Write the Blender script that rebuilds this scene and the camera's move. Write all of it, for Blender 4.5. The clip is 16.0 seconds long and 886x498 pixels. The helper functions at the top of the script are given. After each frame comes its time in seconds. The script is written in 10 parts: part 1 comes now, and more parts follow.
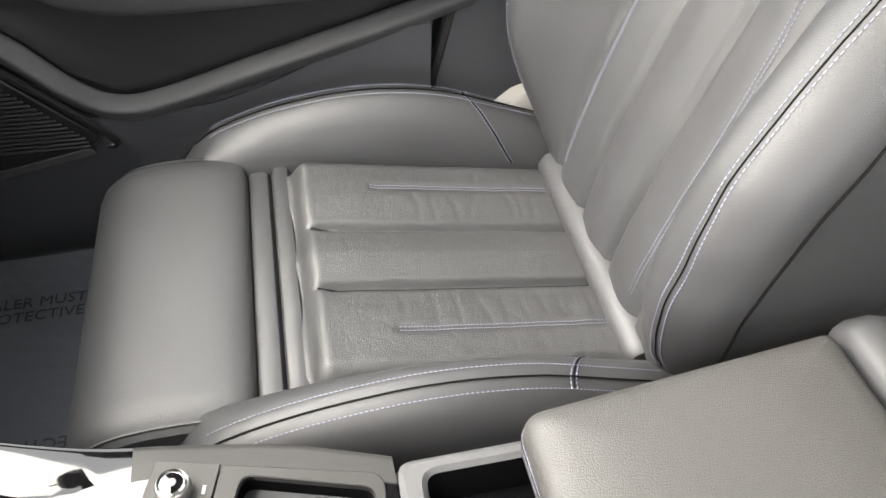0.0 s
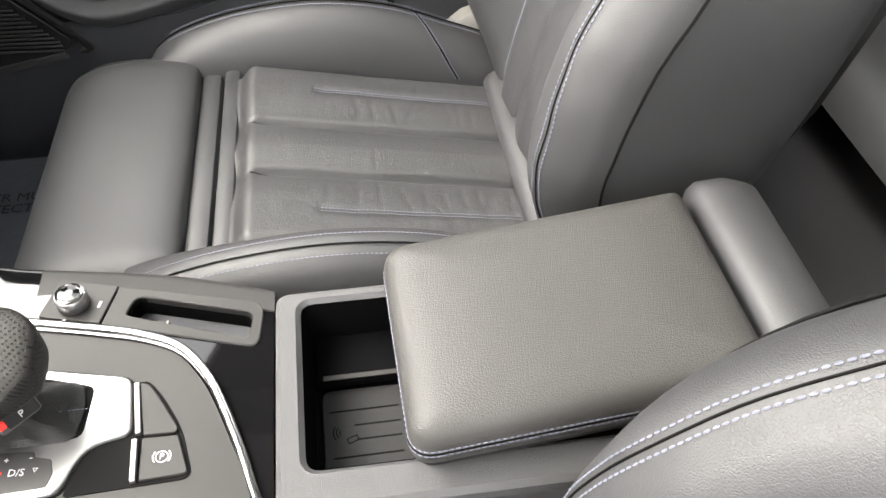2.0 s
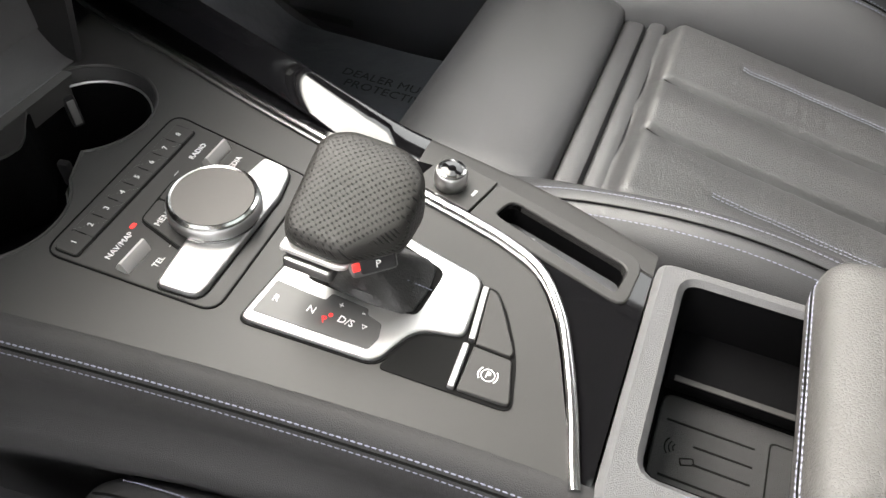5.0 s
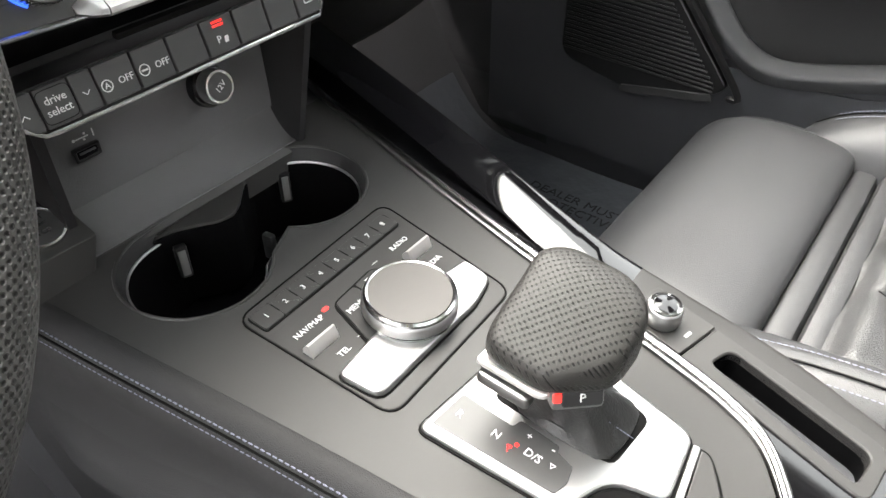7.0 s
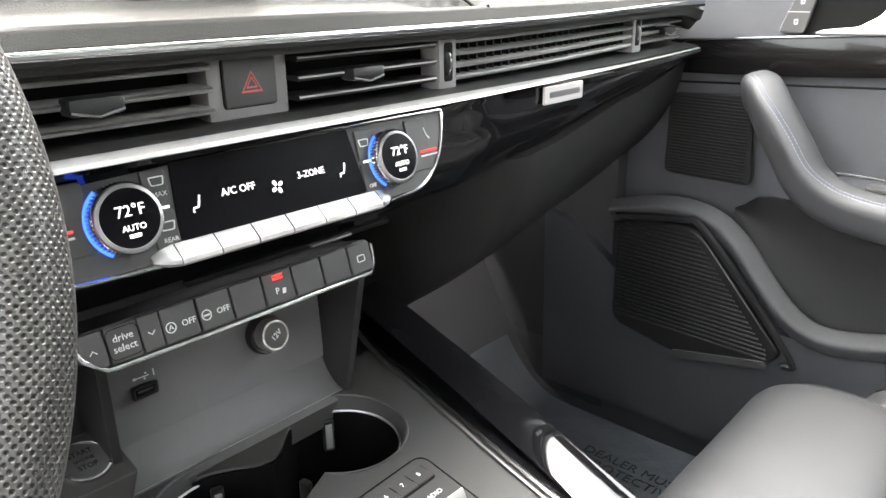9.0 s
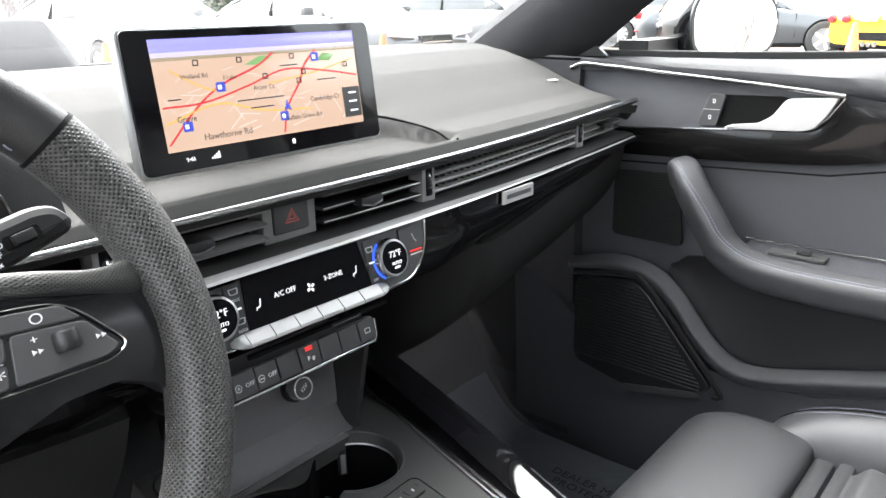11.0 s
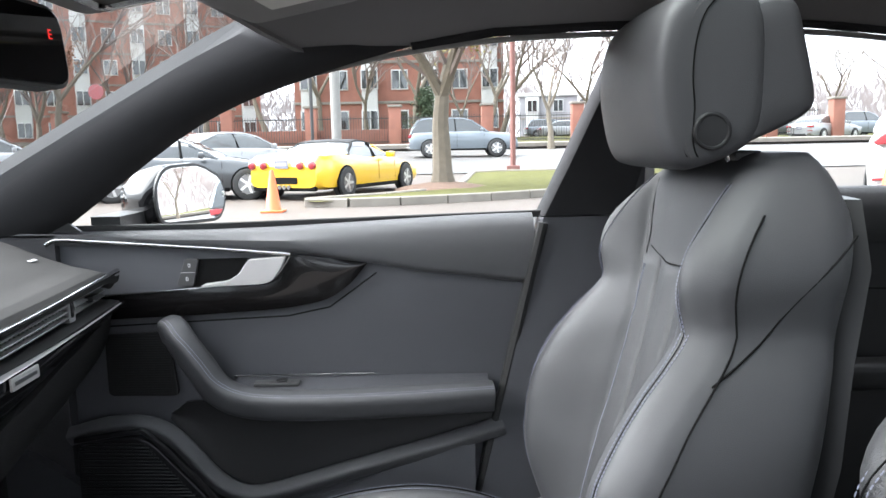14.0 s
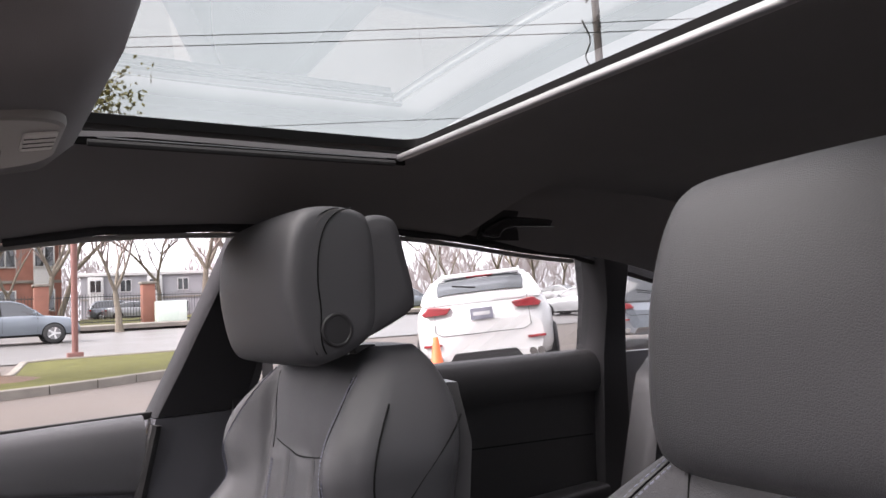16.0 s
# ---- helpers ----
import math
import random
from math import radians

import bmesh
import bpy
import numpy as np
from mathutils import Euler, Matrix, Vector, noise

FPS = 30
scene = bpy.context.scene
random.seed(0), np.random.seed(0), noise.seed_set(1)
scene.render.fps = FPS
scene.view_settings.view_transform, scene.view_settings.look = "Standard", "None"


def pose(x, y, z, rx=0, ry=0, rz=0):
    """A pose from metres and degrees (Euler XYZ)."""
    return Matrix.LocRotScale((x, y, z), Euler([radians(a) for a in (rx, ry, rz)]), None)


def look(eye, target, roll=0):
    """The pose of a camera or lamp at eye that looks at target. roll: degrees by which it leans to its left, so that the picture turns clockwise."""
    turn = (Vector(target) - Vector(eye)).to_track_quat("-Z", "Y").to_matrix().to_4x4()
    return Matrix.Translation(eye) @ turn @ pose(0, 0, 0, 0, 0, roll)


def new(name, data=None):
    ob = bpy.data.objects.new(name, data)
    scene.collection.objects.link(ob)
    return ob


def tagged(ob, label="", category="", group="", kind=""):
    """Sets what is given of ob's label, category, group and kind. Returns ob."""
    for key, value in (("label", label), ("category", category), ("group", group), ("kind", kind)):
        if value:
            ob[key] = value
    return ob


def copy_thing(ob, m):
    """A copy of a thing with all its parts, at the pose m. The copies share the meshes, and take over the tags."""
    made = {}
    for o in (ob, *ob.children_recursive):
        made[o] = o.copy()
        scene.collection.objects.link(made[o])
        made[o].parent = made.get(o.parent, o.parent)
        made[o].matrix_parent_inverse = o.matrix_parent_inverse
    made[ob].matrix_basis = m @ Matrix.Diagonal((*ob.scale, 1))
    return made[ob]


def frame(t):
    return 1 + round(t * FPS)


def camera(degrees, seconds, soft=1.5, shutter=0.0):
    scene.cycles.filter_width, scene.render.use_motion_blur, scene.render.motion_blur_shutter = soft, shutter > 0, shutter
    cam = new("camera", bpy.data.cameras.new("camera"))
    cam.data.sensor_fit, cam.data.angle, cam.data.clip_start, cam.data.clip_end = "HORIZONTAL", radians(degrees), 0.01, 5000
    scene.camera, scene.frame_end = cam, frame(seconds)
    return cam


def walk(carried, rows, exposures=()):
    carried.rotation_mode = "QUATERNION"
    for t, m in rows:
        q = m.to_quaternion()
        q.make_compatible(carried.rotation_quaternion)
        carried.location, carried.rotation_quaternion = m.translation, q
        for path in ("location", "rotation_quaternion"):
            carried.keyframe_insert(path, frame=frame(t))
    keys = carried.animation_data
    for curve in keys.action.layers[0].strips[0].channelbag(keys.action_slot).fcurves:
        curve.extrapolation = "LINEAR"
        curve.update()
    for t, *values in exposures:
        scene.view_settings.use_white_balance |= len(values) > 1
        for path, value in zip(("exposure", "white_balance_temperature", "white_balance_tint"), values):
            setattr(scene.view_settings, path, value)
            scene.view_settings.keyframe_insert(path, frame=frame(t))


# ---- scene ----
cam = camera(61.7, 16.0)
PATH = [
    (0, (-0.151, 0.199, 1.019), (1.173, -0.112, -0.448), 1.9),
    (0.5, (-0.195, 0.162, 1.004), (1.129, -0.109, -0.47), 1.5),
    (1, (-0.235, 0.13, 0.997), (1.081, -0.129, -0.486), 1.6),
    (1.5, (-0.262, 0.105, 0.986), (1.048, -0.137, -0.505), 1.6),
    (2, (-0.279, 0.103, 0.989), (1.034, -0.121, -0.503), 1.7),
    (2.5, (-0.281, 0.101, 0.984), (1.037, -0.089, -0.509), 1.8),
    (3, (-0.266, 0.1, 0.961), (1.056, -0.025, -0.534), 2.3),
    (3.5, (-0.242, 0.136, 0.944), (1.085, 0.14, -0.552), 2.3),
    (4, (-0.24, 0.166, 0.91), (1.064, 0.359, -0.594), 1.8),
    (4.2, (-0.251, 0.172, 0.905), (1.041, 0.433, -0.6), 1.8),
    (6.3, (-0.254, 0.221, 0.876), (0.94, 0.962, -0.547), 1.4),
    (6.5, (-0.249, 0.228, 0.874), (0.947, 1.014, -0.524), 1.1),
    (7, (-0.245, 0.235, 0.868), (0.984, 1.146, -0.42), 0.5),
    (7.5, (-0.248, 0.233, 0.873), (1.036, 1.266, -0.261), 0.1),
    (8, (-0.247, 0.221, 0.87), (1.092, 1.371, -0.07), -0.3),
    (8.5, (-0.25, 0.213, 0.865), (1.128, 1.439, 0.092), -0.5),
    (9, (-0.25, 0.208, 0.868), (1.144, 1.473, 0.193), -0.6),
    (9.5, (-0.271, 0.18, 0.896), (1.132, 1.459, 0.266), -0.7),
    (9.7, (-0.281, 0.167, 0.913), (1.121, 1.453, 0.298), -0.9),
    (11.8, (-0.44, 0.076, 0.998), (1.073, 1.232, 0.386), -1.5),
    (12, (-0.458, 0.075, 1.005), (1.084, 1.193, 0.393), -1.5),
    (12.5, (-0.502, 0.077, 1.015), (1.135, 1.062, 0.422), -1.8),
    (13, (-0.54, 0.098, 1.024), (1.228, 0.855, 0.476), -1.7),
    (13.5, (-0.538, 0.101, 1.027), (1.369, 0.512, 0.586), -1.3),
    (14, (-0.531, 0.086, 1.034), (1.45, 0.073, 0.759), -1.1),
    (14.5, (-0.554, 0.118, 1.047), (1.396, -0.319, 0.955), -1.8),
    (15, (-0.556, 0.142, 1.049), (1.291, -0.622, 1.093), -2.6),
    (15.5, (-0.542, 0.146, 1.061), (1.21, -0.813, 1.174), -2.8),
    (16, (-0.544, 0.154, 1.062), (1.136, -0.92, 1.222), -3.1),
]
EXPOSURES = [(0, 4.8, 6850, 12), (2.5, 4.6, 6850, 12), (4.2, 4.55, 6850, 12), (6.5, 4.95, 6800, 11), (8, 5.6, 6750, 11), (9, 5.8, 6700, 11), (9.7, 5.5, 6650, 11), (12, 4.55, 6150, 11), (13, 4.3, 6100, 11), (14, 4.0, 6050, 11), (15, 3.6, 6300, 16), (16, 3.27, 6500, 24)]
walk(cam, [(t, look(eye, target, roll)) for t, eye, target, roll in PATH], EXPOSURES)

# ---- light: a bright overcast sky with a weak, very soft sun ----
world = bpy.data.worlds.new("overcast_sky")
scene.world = world
world.use_nodes = True
wn = world.node_tree
wn.nodes.clear()
sky = wn.nodes.new("ShaderNodeTexSky")
sky.sky_type, sky.sun_disc = "NISHITA", False
sky.sun_elevation, sky.sun_rotation = radians(46), radians(7)
sky.air_density, sky.dust_density, sky.ozone_density = 1.0, 6.0, 1.0
pale = wn.nodes.new("ShaderNodeHueSaturation")
pale.inputs["Saturation"].default_value = 0.22
clouds = wn.nodes.new("ShaderNodeTexNoise")
clouds.inputs["Scale"].default_value, clouds.inputs["Detail"].default_value = 2.2, 4
cloud_ramp = wn.nodes.new("ShaderNodeMapRange")
cloud_ramp.inputs["From Min"].default_value, cloud_ramp.inputs["From Max"].default_value = 0.3, 0.7
cloud_ramp.inputs["To Min"].default_value, cloud_ramp.inputs["To Max"].default_value = 0.8, 1.15
cloudy = wn.nodes.new("ShaderNodeMix")
cloudy.data_type, cloudy.blend_type = "RGBA", "MULTIPLY"
cloudy.inputs["Factor"].default_value = 1.0
back = wn.nodes.new("ShaderNodeBackground")
back.inputs["Strength"].default_value = 0.15
wout = wn.nodes.new("ShaderNodeOutputWorld")
wn.links.new(sky.outputs[0], pale.inputs["Color"])
wn.links.new(clouds.outputs["Fac"], cloud_ramp.inputs["Value"])
veil = wn.nodes.new("ShaderNodeMix")      # the cloud deck evens the clear sky out
veil.data_type = "RGBA"
veil.inputs["Factor"].default_value = 0.8
veil.inputs["B"].default_value = (1.75, 1.8, 1.85, 1)
wn.links.new(pale.outputs[0], veil.inputs["A"])
wn.links.new(veil.outputs["Result"], cloudy.inputs["A"])
wn.links.new(cloud_ramp.outputs[0], cloudy.inputs["B"])
wn.links.new(cloudy.outputs["Result"], back.inputs["Color"])
wn.links.new(back.outputs[0], wout.inputs["Surface"])
sun = new("sun", bpy.data.lights.new("sun", "SUN"))
sun.data.energy, sun.data.angle, sun.data.color = 1.0, radians(80), (1.0, 0.96, 0.9)
sun.matrix_world = look((1.2, 10, 10.9), (0, 0, 0))

# ---- building helpers ----
def flat(bm, m):
    bmesh.ops.transform(bm, matrix=m, verts=bm.verts)
    return bm


def finish(bm, angle=38, weld=True):
    if weld and len(bm.verts) < 60000:
        bmesh.ops.remove_doubles(bm, verts=bm.verts, dist=1e-6)
    bmesh.ops.recalc_face_normals(bm, faces=bm.faces)
    limit = radians(angle)
    for f in bm.faces:
        f.smooth = len(f.verts) < 9      # flat end faces stay flat
    for e in bm.edges:
        if len(e.link_faces) != 2 or e.calc_face_angle(0.0) > limit:
            e.smooth = False


def mesh_of(name, bm, material, angle=38, weld=True):
    finish(bm, angle, weld)
    me = bpy.data.meshes.new(name)
    bm.to_mesh(me)
    bm.free()
    me.materials.append(material)
    return me


def base_of(ob):
    at = Vector((0, 0, 0))
    while ob:
        at += ob.location
        ob = ob.parent
    return at


def part(name, bm, material, parent, label="", angle=38, weld=True):
    """One mesh object under a thing or a part; the bmesh is in the coordinates in which the thing is built."""
    flat(bm, Matrix.Translation(-base_of(parent)))
    ob = new(name, mesh_of(name, bm, material, angle, weld))
    ob.parent = parent
    if label:
        ob["label"] = label
    return ob


def thing(name, at=(0, 0, 0), label="", category="", group="", kind=""):
    ob = new(name)
    ob.empty_display_size = 0.05
    ob.location = at
    return tagged(ob, label, category, group, kind)


def single(name, bm, material, at=(0, 0, 0), label="", category="", group="", kind="", angle=38):
    flat(bm, Matrix.Translation(-Vector(at)))
    ob = new(name, mesh_of(name, bm, material, angle))
    ob.location = at
    return tagged(ob, label, category, group, kind)


def loft(rings, cap=True, closed=True, bm=None):
    """Skin over rings of points, all of the same count."""
    bm = bm or bmesh.new()
    vs = [[bm.verts.new(p) for p in r] for r in rings]
    n = len(vs[0])
    for a, b in zip(vs, vs[1:]):
        for i in range(n if closed else n - 1):
            j = (i + 1) % n
            bm.faces.new((a[i], a[j], b[j], b[i]))
    if cap and closed:
        bm.faces.new(vs[0][::-1])
        bm.faces.new(vs[-1])
    return bm


def surf(f, nu, nv, thick=0.0, bm=None, back=None):
    """A sheet from f(u, v), u and v from 0 to 1, with a thickness; back: the way in which it is thick."""
    if back:
        return shell(f, nu, nv, Vector(back).normalized() * thick)
    bm = bm or bmesh.new()
    vs = [[bm.verts.new(f(i / nu, j / nv)) for j in range(nv + 1)] for i in range(nu + 1)]
    fs = [bm.faces.new((vs[i][j], vs[i + 1][j], vs[i + 1][j + 1], vs[i][j + 1])) for i in range(nu) for j in range(nv)]
    if thick:
        bmesh.ops.recalc_face_normals(bm, faces=fs)
        bmesh.ops.solidify(bm, geom=fs, thickness=thick)
    return bm


def shell(f, nu, nv, d):
    bm = bmesh.new()
    layers = [[[bm.verts.new(Vector(f(i / nu, j / nv)) + d * k) for j in range(nv + 1)] for i in range(nu + 1)] for k in (0, 1)]
    for vs in layers:
        for i in range(nu):
            for j in range(nv):
                bm.faces.new((vs[i][j], vs[i + 1][j], vs[i + 1][j + 1], vs[i][j + 1]))
    a, b = layers
    rim = [(i, 0) for i in range(nu)] + [(nu, j) for j in range(nv)] + [(i, nv) for i in range(nu, 0, -1)] + [(0, j) for j in range(nv, 0, -1)]
    for (i, j), (k, l) in zip(rim, rim[1:] + rim[:1]):
        bm.faces.new((a[i][j], a[k][l], b[k][l], b[i][j]))
    return bm


def rounded(points, r=0.01, n=5):
    """A closed 2D outline with its corners rounded; r one radius or one per corner."""
    out, k = [], len(points)
    for i in range(k):
        p, a, b = Vector(points[i]), Vector(points[i - 1]), Vector(points[(i + 1) % k])
        ri = r[i] if isinstance(r, (list, tuple)) else r
        u, v = (a - p), (b - p)
        ri = min(ri, u.length * 0.49, v.length * 0.49)
        if ri < 1e-5:
            out.append(p)
            continue
        s, e = p + u.normalized() * ri, p + v.normalized() * ri
        for t in range(n + 1):
            t /= n
            out.append(s * (1 - t) ** 2 + p * 2 * t * (1 - t) + e * t * t)
    return out


def rrect(w, h, r=0.01, n=5):
    return rounded([(-w / 2, -h / 2), (w / 2, -h / 2), (w / 2, h / 2), (-w / 2, h / 2)], r, n)


def inset(points, d):
    """A closed 2D outline moved inwards by d."""
    k = len(points)
    area = sum(points[i - 1][0] * points[i][1] - points[i][0] * points[i - 1][1] for i in range(k))
    sgn, out = (1 if area > 0 else -1), []
    for i in range(k):
        a, p, b = Vector(points[i - 1]), Vector(points[i]), Vector(points[(i + 1) % k])
        u, v = (p - a), (b - p)
        u, v = (u.normalized() if u.length > 1e-9 else v.normalized()), (v.normalized() if v.length > 1e-9 else u.normalized())
        nrm = Vector((-(u + v).y, (u + v).x))
        nrm = nrm.normalized() if nrm.length > 1e-9 else Vector((-u.y, u.x))
        out.append(p + nrm * d * sgn / max(0.5, nrm.dot(Vector((-u.y, u.x)))))
    return out


def slab(points, m, depth, bevel=0.001, bm=None, crown=0.0):
    """A plate: outline in the plane of m, its top at m's z = 0, with rounded top edges."""
    bm = bm or bmesh.new()
    rows = [(points, -depth), (points, -bevel), (inset(points, bevel * 0.35), -bevel * 0.3), (inset(points, bevel), 0)]
    if crown:
        rows += [(inset(points, bevel + crown), crown * 0.25)]
    return loft([[m @ Vector((x, y, z)) for x, y in o] for o, z in rows], bm=bm)


def frame_ring(outer, inner, m, depth, bm=None, bevel=0.0008):
    """A flat ring between two outlines of the same count."""
    bm = bm or bmesh.new()
    rows = [(outer, -depth), (outer, -bevel), (inset(outer, bevel), 0), (inset(inner, -bevel), 0), (inner, -bevel), (inner, -depth)]
    rings = [[m @ Vector((x, y, z)) for x, y in o] for o, z in rows]
    return loft(rings + [rings[0]], cap=False, bm=bm)


def box(c, s, bevel=0.0, m=None, bm=None, seg=2):
    bm2 = bmesh.new()
    bmesh.ops.create_cube(bm2, size=1)
    flat(bm2, Matrix.Diagonal((*s, 1)))
    if bevel:
        bmesh.ops.bevel(bm2, geom=bm2.edges[:], offset=min(bevel, min(s) * 0.45), segments=seg, profile=0.6, affect="EDGES")
    flat(bm2, Matrix.Translation(c) @ (m or Matrix()))
    if bm is None:
        return bm2
    return join(bm, bm2)


def join(bm, other):
    me = bpy.data.meshes.new("tmp")
    other.to_mesh(me)
    other.free()
    bm.from_mesh(me)
    bpy.data.meshes.remove(me)
    return bm


def frames_along(path, up=(0, 0, 1)):
    path, out = [Vector(p) for p in path], []
    for i, p in enumerate(path):
        t = (path[min(i + 1, len(path) - 1)] - path[max(i - 1, 0)]).normalized()
        side = t.cross(Vector(up))
        side = side.normalized() if side.length > 1e-5 else Vector((1, 0, 0))
        out.append((p, t, side, side.cross(t).normalized()))
    return out


def sweep(path, profile, up=(0, 0, 1), cap=True, bm=None, scale=None):
    """A profile (side, up) carried along a path."""
    rings = []
    for i, (p, t, side, above) in enumerate(frames_along(path, up)):
        k = scale(i / max(1, len(path) - 1)) if scale else 1.0
        rings.append([p + side * (a * k) + above * (b * k) for a, b in profile])
    return loft(rings, cap=cap, bm=bm)


def circle(r, n=12, ry=None):
    return [(r * math.cos(2 * math.pi * i / n), (ry or r) * math.sin(2 * math.pi * i / n)) for i in range(n)]


def tube(path, r, n=8, up=(0, 0, 1), bm=None, ry=None, scale=None):
    return sweep(path, circle(r, n, ry), up, bm=bm, scale=scale)


def lathe(profile, m=Matrix(), n=32, bm=None):
    """A turned body: profile of (radius, height) round m's z axis."""
    rings = [[m @ Vector((r * math.cos(2 * math.pi * i / n), r * math.sin(2 * math.pi * i / n), z)) for i in range(n)] for r, z in profile]
    return loft(rings, cap=True, bm=bm)


def spline(points, n=8):
    """A smooth line through points (Catmull-Rom)."""
    pts = [Vector(p) for p in points]
    pts = [2 * pts[0] - pts[1]] + pts + [2 * pts[-1] - pts[-2]]
    out = []
    for i in range(1, len(pts) - 2):
        a, b, c, d = pts[i - 1:i + 3]
        for j in range(n):
            t = j / n
            out.append(0.5 * (2 * b + (c - a) * t + (2 * a - 5 * b + 4 * c - d) * t * t + (3 * b - a - 3 * c + d) * t ** 3))
    return out + [pts[-2]]


def along(path, step):
    """Points at even steps on a line, with the direction there."""
    path, out, left = [Vector(p) for p in path], [], 0.0
    for a, b in zip(path, path[1:]):
        d = (b - a).length
        while left < d:
            out.append((a + (b - a) * (left / d), (b - a).normalized()))
            left += step
        left -= d
    return out


def stitches(path, pitch=0.0045, size=0.0011, up=(0, 0, 1), bm=None):
    """A seam: one small rounded dash of thread after another."""
    bm = bm or bmesh.new()
    for p, t in along(path, pitch):
        side = t.cross(Vector(up)).normalized() * size * 0.5
        above = side.cross(t).normalized() * size * 0.5
        h = t * pitch * 0.36
        ring = lambda c, k: [bm.verts.new(c + side * k), bm.verts.new(c + above * k), bm.verts.new(c - side * k), bm.verts.new(c - above * k)]
        rs = [ring(p - h, 0.5), ring(p - h * 0.5, 1), ring(p + h * 0.5, 1), ring(p + h, 0.5)]
        for a, b in zip(rs, rs[1:]):
            for i in range(4):
                bm.faces.new((a[i], a[(i + 1) % 4], b[(i + 1) % 4], b[i]))
    return bm


def lettering(text, size, m, material, parent, name="lettering", label="", depth=0.0002, align="CENTER"):
    """Raised letters in the built-in font; the text lies in m's xy plane."""
    cu = bpy.data.curves.new("tmp_text", "FONT")
    cu.body, cu.size, cu.align_x, cu.align_y, cu.extrude, cu.resolution_u = text, size, align, "CENTER", depth, 2
    tmp = bpy.data.objects.new("tmp_text", cu)
    me = bpy.data.meshes.new_from_object(tmp)
    bpy.data.objects.remove(tmp)
    bpy.data.curves.remove(cu)
    me.name = name
    me.materials.clear()
    me.materials.append(material)
    me.transform(Matrix.Translation(-base_of(parent)) @ m)
    ob = new(name, me)
    ob.parent = parent
    if label:
        ob["label"] = label
    return ob


def smooth(a, b, x):
    t = min(1, max(0, (x - a) / (b - a)))    # a may lie above b
    return t * t * (3 - 2 * t)


def lerp_table(table, x):
    """Linear reading of a short table of (x, value)."""
    if x <= table[0][0]:
        return table[0][1]
    for (x0, v0), (x1, v1) in zip(table, table[1:]):
        if x <= x1:
            t = (x - x0) / (x1 - x0)
            t = t * t * (3 - 2 * t) * 0.5 + t * 0.5
            return v0 + (v1 - v0) * t
    return table[-1][1]


def axes(o, x, y):
    """A pose from an origin and two directions."""
    x = Vector(x).normalized()
    z = x.cross(Vector(y)).normalized()
    y = z.cross(x)
    return Matrix(((x.x, y.x, z.x, o[0]), (x.y, y.y, z.y, o[1]), (x.z, y.z, z.z, o[2]), (0, 0, 0, 1)))


